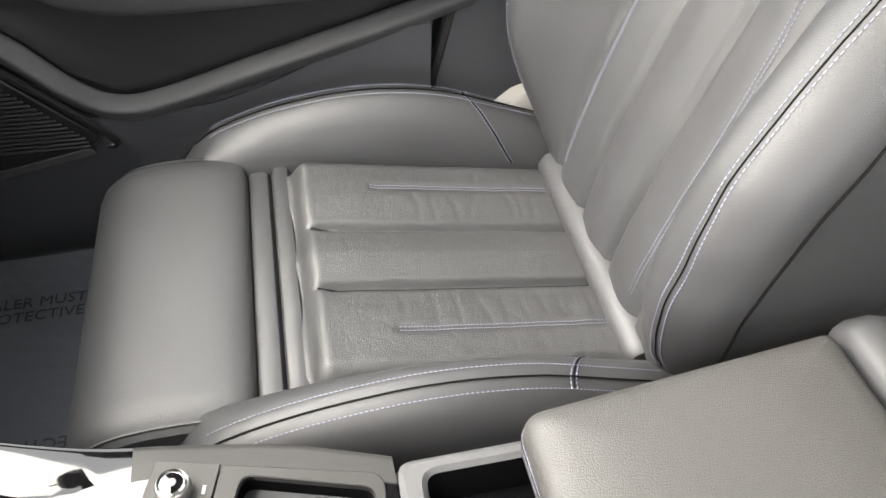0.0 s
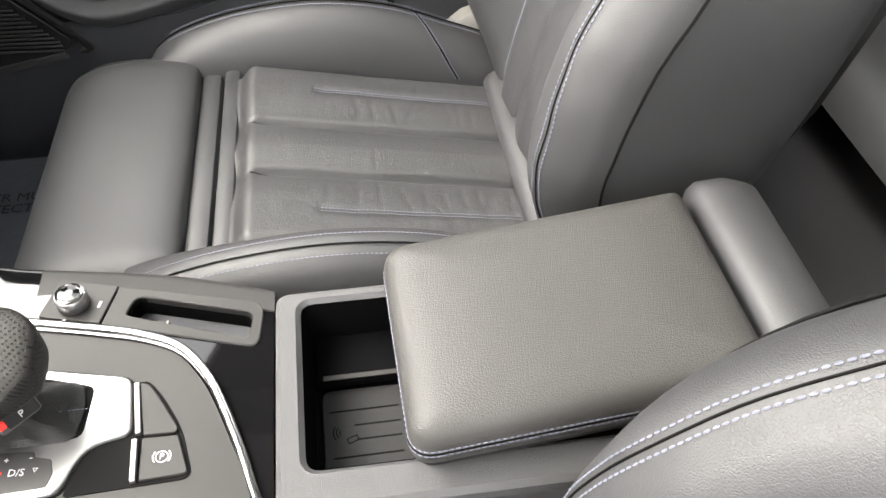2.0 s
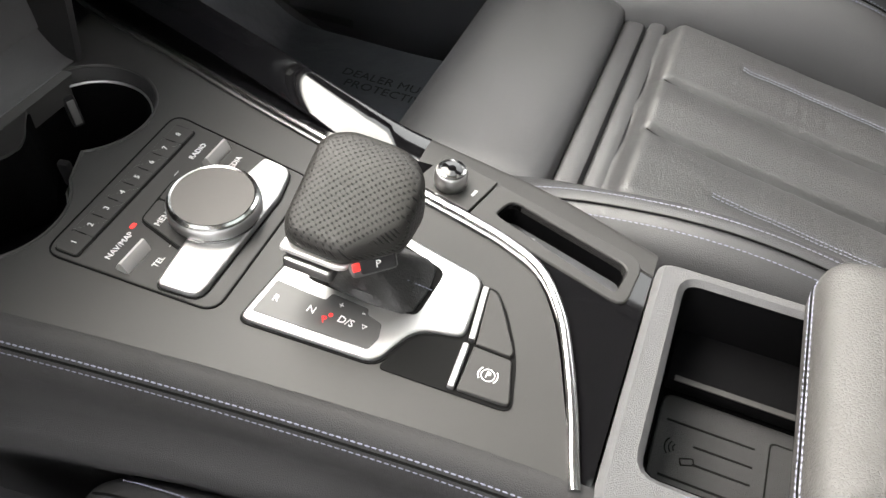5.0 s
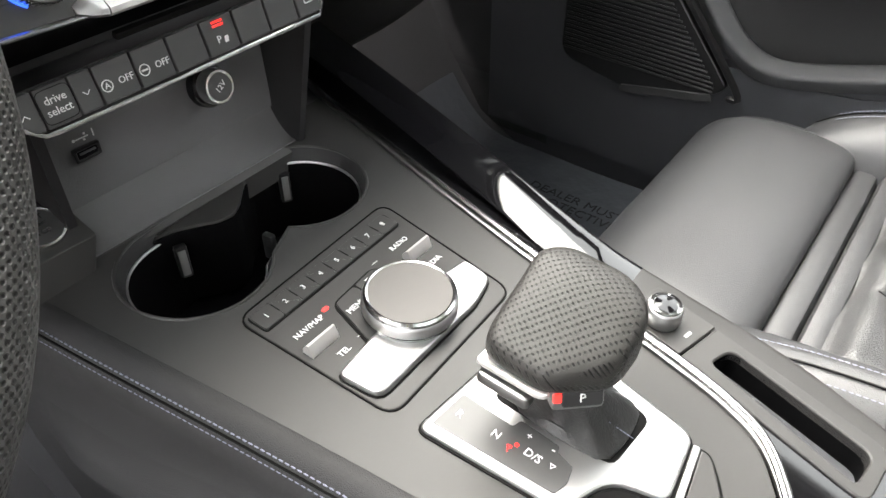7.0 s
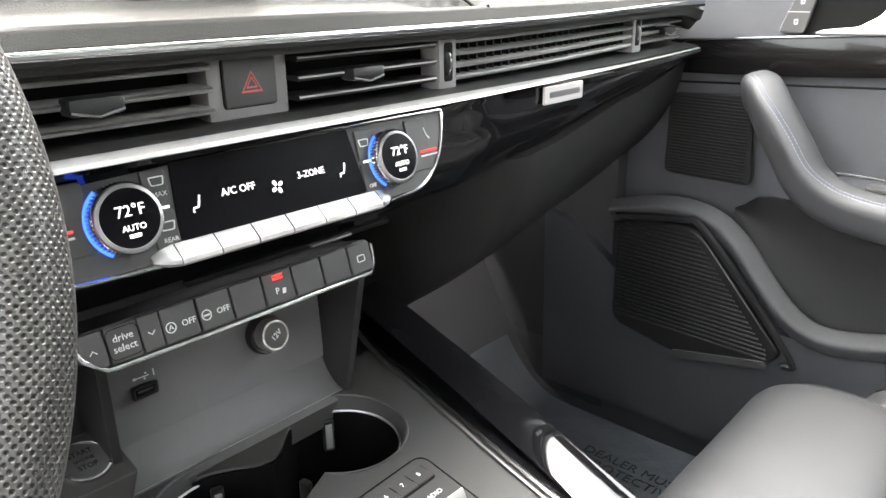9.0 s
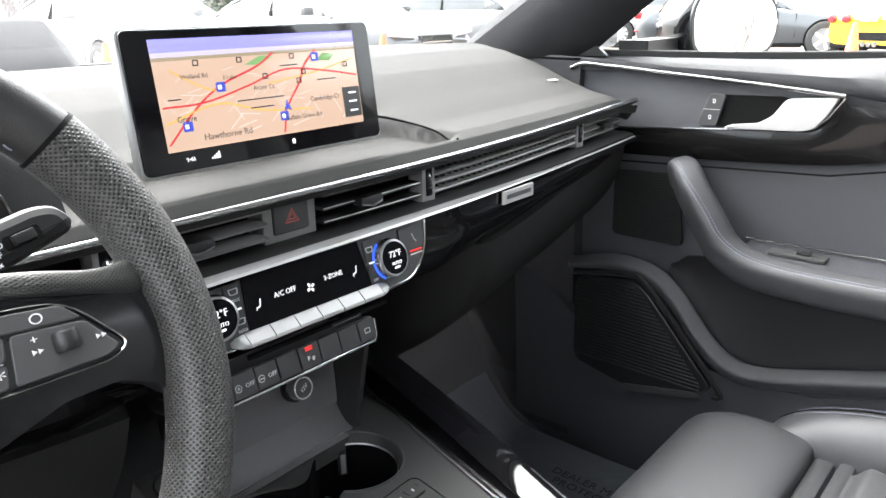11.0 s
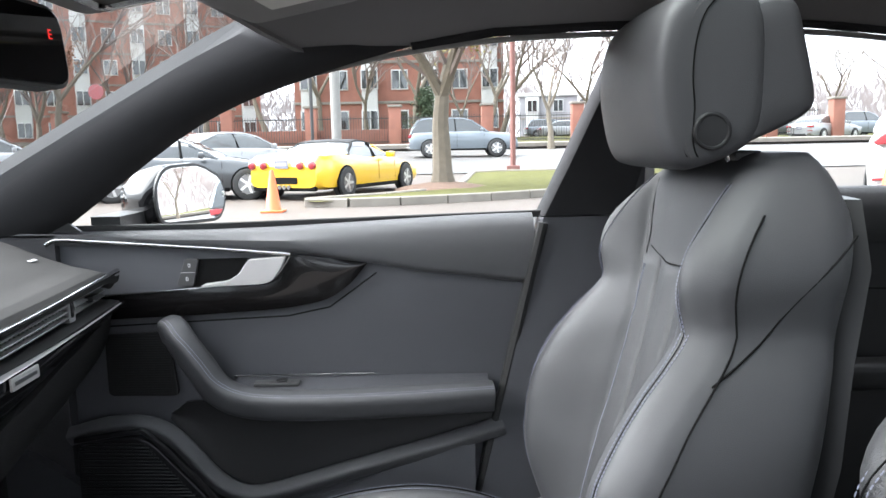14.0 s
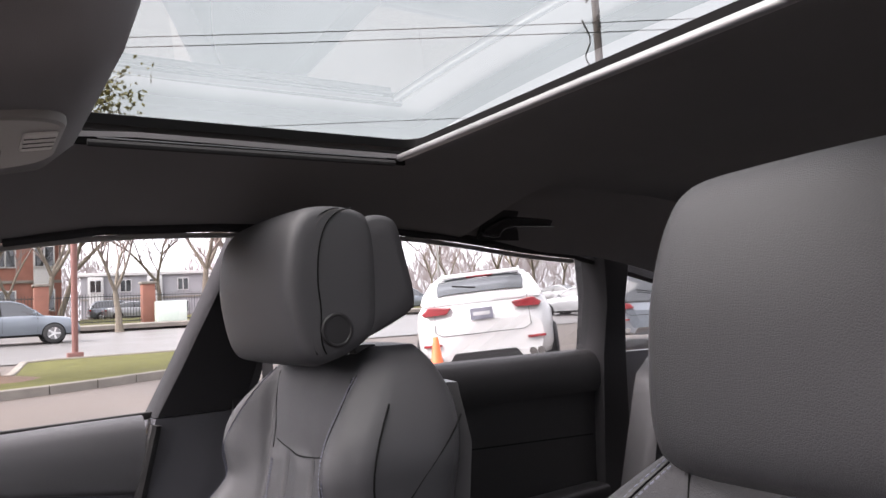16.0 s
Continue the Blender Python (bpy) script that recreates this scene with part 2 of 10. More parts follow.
# ---- materials ----
def mat(name, col, rough=0.5, metal=0.0, grain=None, var=0.12, var_scale=6.0, coat=0.0, spec=0.5, rough_var=0.08, wrinkle=None, sheen=0.0, emit=None, emit_strength=1.0):
    """grain: (cells a metre, depth in metres, 'cells' | 'noise' | 'streak'); wrinkle the same, larger."""
    m = bpy.data.materials.new(name)
    m.use_nodes = True
    nt = m.node_tree
    b = nt.nodes["Principled BSDF"]
    b.inputs["Metallic"].default_value = metal
    b.inputs["Coat Weight"].default_value = coat
    b.inputs["Coat Roughness"].default_value = 0.04
    b.inputs["Specular IOR Level"].default_value = spec
    if sheen:
        b.inputs["Sheen Weight"].default_value = sheen
        b.inputs["Sheen Roughness"].default_value = 0.5
    co = nt.nodes.new("ShaderNodeTexCoord")
    n = nt.nodes.new("ShaderNodeTexNoise")
    n.inputs["Scale"].default_value, n.inputs["Detail"].default_value = var_scale, 5
    nt.links.new(co.outputs["Object"], n.inputs["Vector"])
    mix = nt.nodes.new("ShaderNodeMix")
    mix.data_type = "RGBA"
    mix.inputs["A"].default_value = (*[c * (1 - var) for c in col], 1)
    mix.inputs["B"].default_value = (*[min(1, c * (1 + var)) for c in col], 1)
    nt.links.new(n.outputs["Fac"], mix.inputs["Factor"])
    nt.links.new(mix.outputs["Result"], b.inputs["Base Color"])
    rr = nt.nodes.new("ShaderNodeMapRange")
    rr.inputs["To Min"].default_value, rr.inputs["To Max"].default_value = max(0.0, rough - rough_var), min(1.0, rough + rough_var)
    nt.links.new(n.outputs["Fac"], rr.inputs["Value"])
    nt.links.new(rr.outputs[0], b.inputs["Roughness"])
    last = None
    for spec_ in (wrinkle, grain):
        if not spec_:
            continue
        scale, depth, kind = spec_
        if kind == "cells":
            tex = nt.nodes.new("ShaderNodeTexVoronoi")
            tex.feature = "DISTANCE_TO_EDGE"
            tex.inputs["Scale"].default_value = scale
            tex.inputs["Randomness"].default_value = 1.0
            warp = nt.nodes.new("ShaderNodeTexNoise")
            warp.inputs["Scale"].default_value = scale * 0.5
            add = nt.nodes.new("ShaderNodeMix")
            add.data_type = "VECTOR"
            add.inputs["Factor"].default_value = 0.35 / scale * 2
            nt.links.new(co.outputs["Object"], warp.inputs["Vector"])
            nt.links.new(co.outputs["Object"], add.inputs["A"])
            nt.links.new(warp.outputs["Color"], add.inputs["B"])
            nt.links.new(add.outputs["Result"], tex.inputs["Vector"])
            clampn = nt.nodes.new("ShaderNodeMapRange")
            clampn.inputs["From Max"].default_value = 0.22
            nt.links.new(tex.outputs["Distance"], clampn.inputs["Value"])
            h = clampn.outputs[0]
        elif kind in ("dots", "holes"):
            tex = nt.nodes.new("ShaderNodeTexVoronoi")
            tex.inputs["Randomness"].default_value = 0.0
            tex.inputs["Scale"].default_value = 1.0
            uv = nt.nodes.new("ShaderNodeUVMap")
            rot = nt.nodes.new("ShaderNodeMapping")
            rot.inputs["Scale"].default_value = (scale, scale, 1)
            rot.inputs["Rotation"].default_value = (0, 0, radians(45))
            nt.links.new(uv.outputs[0], rot.inputs["Vector"])
            nt.links.new(rot.outputs[0], tex.inputs["Vector"])
            hole = nt.nodes.new("ShaderNodeMapRange")
            hole.inputs["From Min"].default_value, hole.inputs["From Max"].default_value = (0.2, 0.40) if kind == "dots" else (0.16, 0.27)
            nt.links.new(tex.outputs["Distance"], hole.inputs["Value"])
            h = hole.outputs[0]
            dark = nt.nodes.new("ShaderNodeMix")
            dark.data_type = "RGBA"
            dark.inputs["A"].default_value = (0.002, 0.002, 0.002, 1)
            nt.links.new(h, dark.inputs["Factor"])
            nt.links.new(mix.outputs["Result"], dark.inputs["B"])
            nt.links.new(dark.outputs["Result"], b.inputs["Base Color"])
        else:
            tex = nt.nodes.new("ShaderNodeTexNoise")
            tex.inputs["Scale"].default_value, tex.inputs["Detail"].default_value = (1.0 if kind == "streak" else scale), 4
            if kind == "streak":
                mp = nt.nodes.new("ShaderNodeMapping")
                mp.inputs["Scale"].default_value = (scale * 0.02, scale, scale)
                nt.links.new(co.outputs["Object"], mp.inputs["Vector"])
                nt.links.new(mp.outputs[0], tex.inputs["Vector"])
            else:
                nt.links.new(co.outputs["Object"], tex.inputs["Vector"])
            h = tex.outputs["Fac"]
        bump = nt.nodes.new("ShaderNodeBump")
        bump.inputs["Strength"].default_value = 1.0
        bump.inputs["Distance"].default_value = depth
        nt.links.new(h, bump.inputs["Height"])
        if last:
            nt.links.new(last.outputs[0], bump.inputs["Normal"])
        last = bump
    if last:
        nt.links.new(last.outputs[0], b.inputs["Normal"])
    if emit:
        b.inputs["Emission Color"].default_value = (*emit, 1)
        b.inputs["Emission Strength"].default_value = emit_strength
    return m


def glass(name, tint, rough=0.0, gloss=0.5):
    """Thin pane: clear or tinted see-through with a Fresnel gloss."""
    m = bpy.data.materials.new(name)
    m.use_nodes = True
    nt = m.node_tree
    nt.nodes.clear()
    tr = nt.nodes.new("ShaderNodeBsdfTransparent")
    tr.inputs["Color"].default_value = (*tint, 1)
    gl = nt.nodes.new("ShaderNodeBsdfGlossy")
    gl.inputs["Roughness"].default_value = rough
    fr = nt.nodes.new("ShaderNodeFresnel")
    fr.inputs["IOR"].default_value = 1.45
    sc = nt.nodes.new("ShaderNodeMath")
    sc.operation = "MULTIPLY"
    sc.inputs[1].default_value = gloss
    mx = nt.nodes.new("ShaderNodeMixShader")
    out = nt.nodes.new("ShaderNodeOutputMaterial")
    nt.links.new(fr.outputs[0], sc.inputs[0])
    nt.links.new(sc.outputs[0], mx.inputs[0])
    nt.links.new(tr.outputs[0], mx.inputs[1])
    nt.links.new(gl.outputs[0], mx.inputs[2])
    nt.links.new(mx.outputs[0], out.inputs["Surface"])
    return m


LEATHER = mat("black_leather", (0.0285, 0.0292, 0.0315), 0.55, grain=(620, 0.00010, "cells"), wrinkle=(30, 0.00012, "noise"), var=0.16, spec=0.8)
LEATHER_SOFT = mat("creased_leather", (0.028, 0.0286, 0.0300), 0.50, grain=(400, 0.00022, "cells"), wrinkle=(70, 0.0008, "noise"), var=0.16, spec=0.9)
LEATHER_ARM = mat("pebbled_leatherette", (0.042, 0.041, 0.0395), 0.52, grain=(500, 0.00015, "cells"), wrinkle=(14, 0.00015, "noise"), var=0.10, spec=0.5)
SIDE_SKIN = mat("dark_padded_side_skin", (0.019, 0.0188, 0.0195), 0.55, grain=(800, 0.00012, "cells"), var=0.15, spec=0.3)
PERFORATED = mat("perforated_leather", (0.020, 0.0194, 0.0182), 0.48, grain=(330, 0.00045, "holes"), wrinkle=(700, 0.00005, "cells"), var=0.14, spec=0.28)
PERF_WHEEL = mat("perforated_wheel_leather", (0.052, 0.0507, 0.0485), 0.40, grain=(460, 0.0006, "dots"), var=0.12, spec=0.42)
SOFT = mat("soft_black_plastic", (0.059, 0.0605, 0.067), 0.5, grain=(900, 0.00014, "cells"), var=0.12, spec=0.4)
SOFT_LIGHT = mat("soft_grey_black_plastic", (0.066, 0.0665, 0.0695), 0.5, grain=(900, 0.00015, "cells"), var=0.12, spec=0.45)
# niche plastic, base lightened to make up for weak light in there
NICHE_LIFTED = mat("lightened_niche_plastic", (0.115, 0.114, 0.116), 0.55, grain=(900, 0.00016, "cells"), var=0.14, spec=0.35)
PADDED = mat("padded_dash_skin", (0.034, 0.0336, 0.0325), 0.75, grain=(700, 0.00018, "cells"), var=0.14, spec=0.08)
HOOD_SKIN = mat("matt_black_hood_skin", (0.018, 0.018, 0.018), 0.7, grain=(700, 0.00012, "cells"), var=0.14, spec=0.12)
SMOOTH_LEATHER = mat("smooth_black_wheel_leather", (0.018, 0.018, 0.018), 0.40, grain=(700, 0.00006, "cells"), var=0.15, spec=0.4)
SILVER = mat("satin_silver_finish", (0.48, 0.47, 0.46), 0.42, 0.55, grain=(900, 0.00003, "streak"), var=0.05)
STALK = mat("satin_black_stalk_plastic", (0.014, 0.014, 0.0145), 0.55, grain=(1200, 0.00005, "noise"), var=0.1, spec=0.18)
BLOCK_GREY = mat("dark_grey_switch_block", (0.19, 0.188, 0.186), 0.42, grain=(1200, 0.00005, "noise"), var=0.1)
HARD = mat("hard_black_plastic", (0.012, 0.012, 0.0125), 0.40, grain=(1200, 0.00008, "noise"), var=0.15, spec=0.4)
SATIN = mat("satin_black_lacquer", (0.030, 0.0295, 0.0288), 0.46, grain=(700, 0.00005, "streak"), var=0.14, spec=0.3)
PIANO = mat("piano_black", (0.004, 0.004, 0.0045), 0.05, var=0.2, rough_var=0.03)
WOOD = mat("dark_gloss_inlay", (0.0045, 0.0042, 0.0042), 0.2, coat=0.3, spec=0.25, grain=(60, 0.00005, "streak"), var=0.6)
CHROME = mat("satin_chrome", (0.5, 0.5, 0.5), 0.18, 1.0, var=0.05, rough_var=0.05)
ALU = mat("brushed_aluminium", (0.43, 0.43, 0.43), 0.4, 1.0, grain=(900, 0.00004, "streak"), var=0.05)
DARK_ALU = mat("dark_grey_metal", (0.2, 0.2, 0.2), 0.38, 1.0, var=0.08)
KEY = mat("dark_key", (0.045, 0.045, 0.045), 0.45, grain=(1500, 0.00004, "noise"), var=0.1)
KEY_TOP = mat("rubbery_dial_top", (0.085, 0.080, 0.077), 0.55, grain=(1500, 0.00004, "noise"), var=0.1, spec=0.3)
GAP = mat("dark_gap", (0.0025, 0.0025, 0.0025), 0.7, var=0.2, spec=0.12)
THREAD = mat("pale_blue_grey_thread", (0.165, 0.174, 0.225), 0.7, var=0.15)
PRINT = mat("white_print", (0.62, 0.62, 0.62), 0.5, var=0.05)
PRINT_DIM = mat("grey_print", (0.35, 0.35, 0.35), 0.5, var=0.05)
LIT_WHITE = mat("lit_white_sign", (0.6, 0.6, 0.6), 0.5, emit=(1, 1, 1), emit_strength=0.042)
LIT_RED = mat("lit_red_sign", (0.5, 0.02, 0.02), 0.4, emit=(1, 0.03, 0.02), emit_strength=0.056)
LIT_BLUE = mat("lit_blue_arc", (0.02, 0.05, 0.5), 0.4, emit=(0.03, 0.12, 1), emit_strength=0.070)
# darker copy of the headliner cloth; shade along the rails is put into it
PILLAR = mat("dark_shaded_pillar_cloth", (0.026, 0.026, 0.0275), 0.9, grain=(1600, 0.0002, "noise"), var=0.12, spec=0.2)
SEAL = mat("grey_cloth_seal", (0.26, 0.255, 0.25), 0.9, grain=(1600, 0.0002, "noise"), var=0.15, spec=0.2)
# headliner cloth lightened to carry window light that the roof doesn't catch
CLOTH = mat("lightened_headliner_cloth", (0.19, 0.186, 0.188), 0.95, grain=(1600, 0.0002, "noise"), var=0.12, spec=0.2)
GAITER = mat("black_gaiter_leather", (0.012, 0.012, 0.012), 0.45, grain=(420, 0.0001, "cells"), wrinkle=(60, 0.001, "noise"), var=0.2)
# near black: the shade deep inside the wells is put into this colour
WELL = mat("shade_black_well_plastic", (0.0025, 0.0025, 0.0028), 0.7, grain=(900, 0.0001, "noise"), var=0.15, spec=0.03)
VISOR = mat("grey_visor_cloth", (0.24, 0.238, 0.235), 0.8, grain=(1600, 0.0002, "noise"), var=0.12)
CARPET = mat("black_carpet", (0.033, 0.033, 0.036), 1.0, grain=(900, 0.001, "noise"), var=0.3)
PAPER = mat("grey_protective_film", (0.09, 0.096, 0.107), 0.35, grain=(25, 0.003, "noise"), var=0.15, spec=0.3)
INK = mat("black_print", (0.01, 0.01, 0.01), 0.6, var=0.1)
RUBBER = mat("black_rubber", (0.012, 0.012, 0.012), 0.75, var=0.15)
WHITE_LABEL = mat("white_label", (0.7, 0.7, 0.66), 0.6, var=0.06)
YELLOW_LABEL = mat("yellow_label", (0.75, 0.6, 0.1), 0.6, var=0.06)
PALE_PLASTIC = mat("pale_grey_buckle_plastic", (0.17, 0.165, 0.155), 0.4, grain=(900, 0.0001, "noise"), var=0.1)
BELT = mat("seat_belt_webbing", (0.02, 0.02, 0.022), 0.7, grain=(900, 0.0003, "streak"), var=0.15)
CLEAR = glass("clear_glass", (0.93, 0.96, 0.95), 0.0, 0.35)
TINTED = glass("tinted_sunroof_glass", (0.30, 0.335, 0.315), 0.0, 0.35)
REAR_TINT = glass("light_tinted_glass", (0.85, 0.88, 0.87), 0.0, 0.35)
HAZARD_RED = mat("dull_red_sign", (0.45, 0.09, 0.08), 0.5, var=0.1)
MIRROR = mat("mirror", (0.9, 0.9, 0.9), 0.01, 1.0, var=0.01, rough_var=0.0)


# ---- the car's shell: floor, headliner, pillars, panes ----
ROOF_MID = [(-1.6, 1.11), (-1.0, 1.225), (-0.6, 1.243), (-0.36, 1.277), (0.0, 1.28), (0.2, 1.268), (0.45, 1.215)]
ROOF_RAIL = [(-1.6, 1.02), (-1.3, 1.07), (-0.9, 1.155), (-0.46, 1.2), (-0.17, 1.202), (0.0, 1.196), (0.14, 1.178), (0.34, 1.16), (0.45, 1.14)]


def roof_z(x, y):
    """Front part low and even; behind the sunroof's beam the cloth steps up into a scoop for the rear heads."""
    k = smooth(0.30, 0.62, abs(x))
    front = lerp_table(ROOF_MID, y) * (1 - k) + lerp_table(ROOF_RAIL, y) * k
    k = smooth(0.515, 0.595, abs(x))
    rear = (lerp_table(ROOF_MID, y) + 0.045) * (1 - k) + lerp_table(ROOF_RAIL, y) * k
    t = smooth(-0.598, -0.625, y)
    return front * (1 - t) + rear * t


def rail_x(z):
    return 1.1775 - 0.5 * z


SUN_X, SUN_F, SUN_R = 0.31, 0.07, -0.34
xs = sorted({round(-0.6 + 0.02 * i, 3) for i in range(61)} - {0.3, -0.3} | {SUN_X, -SUN_X})
ys = sorted({round(-1.6 + 0.05 * i, 3) for i in range(42)} - {-0.35, 0.05} | {SUN_R, SUN_F, -0.57, -0.59, -0.6, -0.607, -0.615, -0.625, -0.64, -0.32, -0.36, -0.38, 0.09, 0.11})
bm = bmesh.new()


def lip(x, y):
    """The headliner turns down a little round the opening."""
    d = 1.0
    if SUN_R - 0.04 < y < SUN_F + 0.04:
        d = min(d, abs(abs(x) - SUN_X))
    if abs(x) < SUN_X + 0.04:
        d = min(d, abs(y - SUN_R), abs(y - SUN_F))
    return 0.012 * smooth(0.045, 0.0, d)


def front_edge(y, x):
    """The headliner ends along the curved top of the windscreen."""
    return y if y < 0.2 else 0.2 + (y - 0.2) * (0.25 - 0.17 * min(1, abs(x) / 0.56) ** 2) / 0.25


grid = [[bm.verts.new((x * (1.0 - 0.12 * smooth(-0.5, -1.6, y)), front_edge(y, x), roof_z(x, front_edge(y, x)) - lip(x, y))) for y in ys] for x in xs]
fs = []
for i in range(len(xs) - 1):
    for j in range(len(ys) - 1):
        if xs[i] >= -SUN_X and xs[i + 1] <= SUN_X and ys[j] >= SUN_R and ys[j + 1] <= SUN_F:
            continue
        fs.append(bm.faces.new((grid[i][j], grid[i + 1][j], grid[i + 1][j + 1], grid[i][j + 1])))
bmesh.ops.recalc_face_normals(bm, faces=bm.faces)
if sum(f.normal.z for f in bm.faces) > 0:
    bmesh.ops.reverse_faces(bm, faces=bm.faces)
bmesh.ops.solidify(bm, geom=bm.faces[:], thickness=0.006)
single("ceiling", bm, CLOTH, (0, 0, 1.25), "dark cloth headliner curving down to the window rails", "ceiling", kind="structure", angle=50)

# sunroof: rubber-lined opening, grey rear bar and tinted pane
sunroof = thing("window_1", (0, -0.14, 1.28), "tinted glass sunroof in a black rubber-lined opening", "sunroof", kind="structure")
m = Matrix.Translation((0, (SUN_F + SUN_R) / 2, 1.298))
part("frame", frame_ring(rrect(0.74, 0.54, 0.04), rrect(0.665, 0.47, 0.03), m, 0.012), GAP, sunroof, "black inner frame")
part("seal", tube([(SUN_X - 0.004, SUN_R + 0.02, 1.2575), (SUN_X - 0.004, SUN_F - 0.02, 1.2575)], 0.004), RUBBER, sunroof)
part("shade_rail", tube([(SUN_X - 0.002, SUN_R + 0.03, 1.2640), (SUN_X - 0.002, SUN_F - 0.03, 1.2640)], 0.0009, 6), DARK_ALU, sunroof)
for sx in (-1, 1):
    part("side_wall", box((sx * (SUN_X + 0.004), (SUN_F + SUN_R) / 2, 1.2655), (0.006, 0.41, 0.017), 0.001), GAP, sunroof, "black inner wall")
part("front_wall", box((0, SUN_F + 0.004, 1.2655), (0.62, 0.006, 0.017), 0.001), GAP, sunroof, "black inner wall")
bm = sweep([(-0.308, SUN_R + 0.010, 1.2655), (0, SUN_R + 0.007, 1.2675), (0.308, SUN_R + 0.010, 1.2655)], rrect(0.010, 0.009, 0.004))
part("rear_bar", bm, ALU, sunroof, "pale grey metal bar along the rear edge")
pane = part("pane", surf(lambda u, v: (-0.47 + 0.94 * u, SUN_R - 0.16 + (SUN_F - SUN_R + 0.22) * v, 1.300 + 0.012 * math.sin(math.pi * u)), 12, 4), TINTED, sunroof, "grey-green tinted pane")
pane.visible_shadow = False

# floor with its tunnel and the front bulkhead
def floor_z(u, v):
    x, y = -0.72 + 1.44 * u, -1.7 + 3.0 * v
    z = 0.2 + 0.16 * smooth(0.16, 0.1, abs(x)) + 0.62 * smooth(0.78, 1.25, y) + 0.12 * smooth(-0.28, -0.5, y)
    return (x, y, z)


single("floor", surf(floor_z, 48, 40, 0.02), CARPET, (0, 0, 0.2), "black carpeted car floor with a raised tunnel", "floor", kind="structure")

# windscreen
scr = thing("window_2", (0, 0.75, 0.9), "curved clear windscreen", "windscreen", kind="structure")
bm = surf(lambda u, v: ((u * 2 - 1) * (0.70 - 0.15 * v), 1.08 - 0.66 * v - 0.16 * (u * 2 - 1) ** 2 * (1 - v * 0.4), 0.90 + 0.325 * v), 16, 6)
part("pane", bm, CLEAR, scr).visible_shadow = False
bm = surf(lambda u, v: ((u * 2 - 1) * 0.56, front_edge(0.45, (u * 2 - 1) * 0.56) + 0.004 * v, roof_z((u * 2 - 1) * 0.56, front_edge(0.45, (u * 2 - 1) * 0.56)) - 0.004 + 0.04 * v), 16, 2, 0.01)
part("header_trim", bm, CLOTH, scr)
# scuttle below the pane
bm = surf(lambda u, v: ((u * 2 - 1) * 0.74, 0.97 + 0.16 * v - 0.16 * (u * 2 - 1) ** 2, 0.895 - 0.05 * v), 16, 2, 0.01)
part("scuttle", bm, HARD, scr, "black plastic scuttle panel")


def side_point(s, x, y, z):
    return Vector((s * x, y, z))


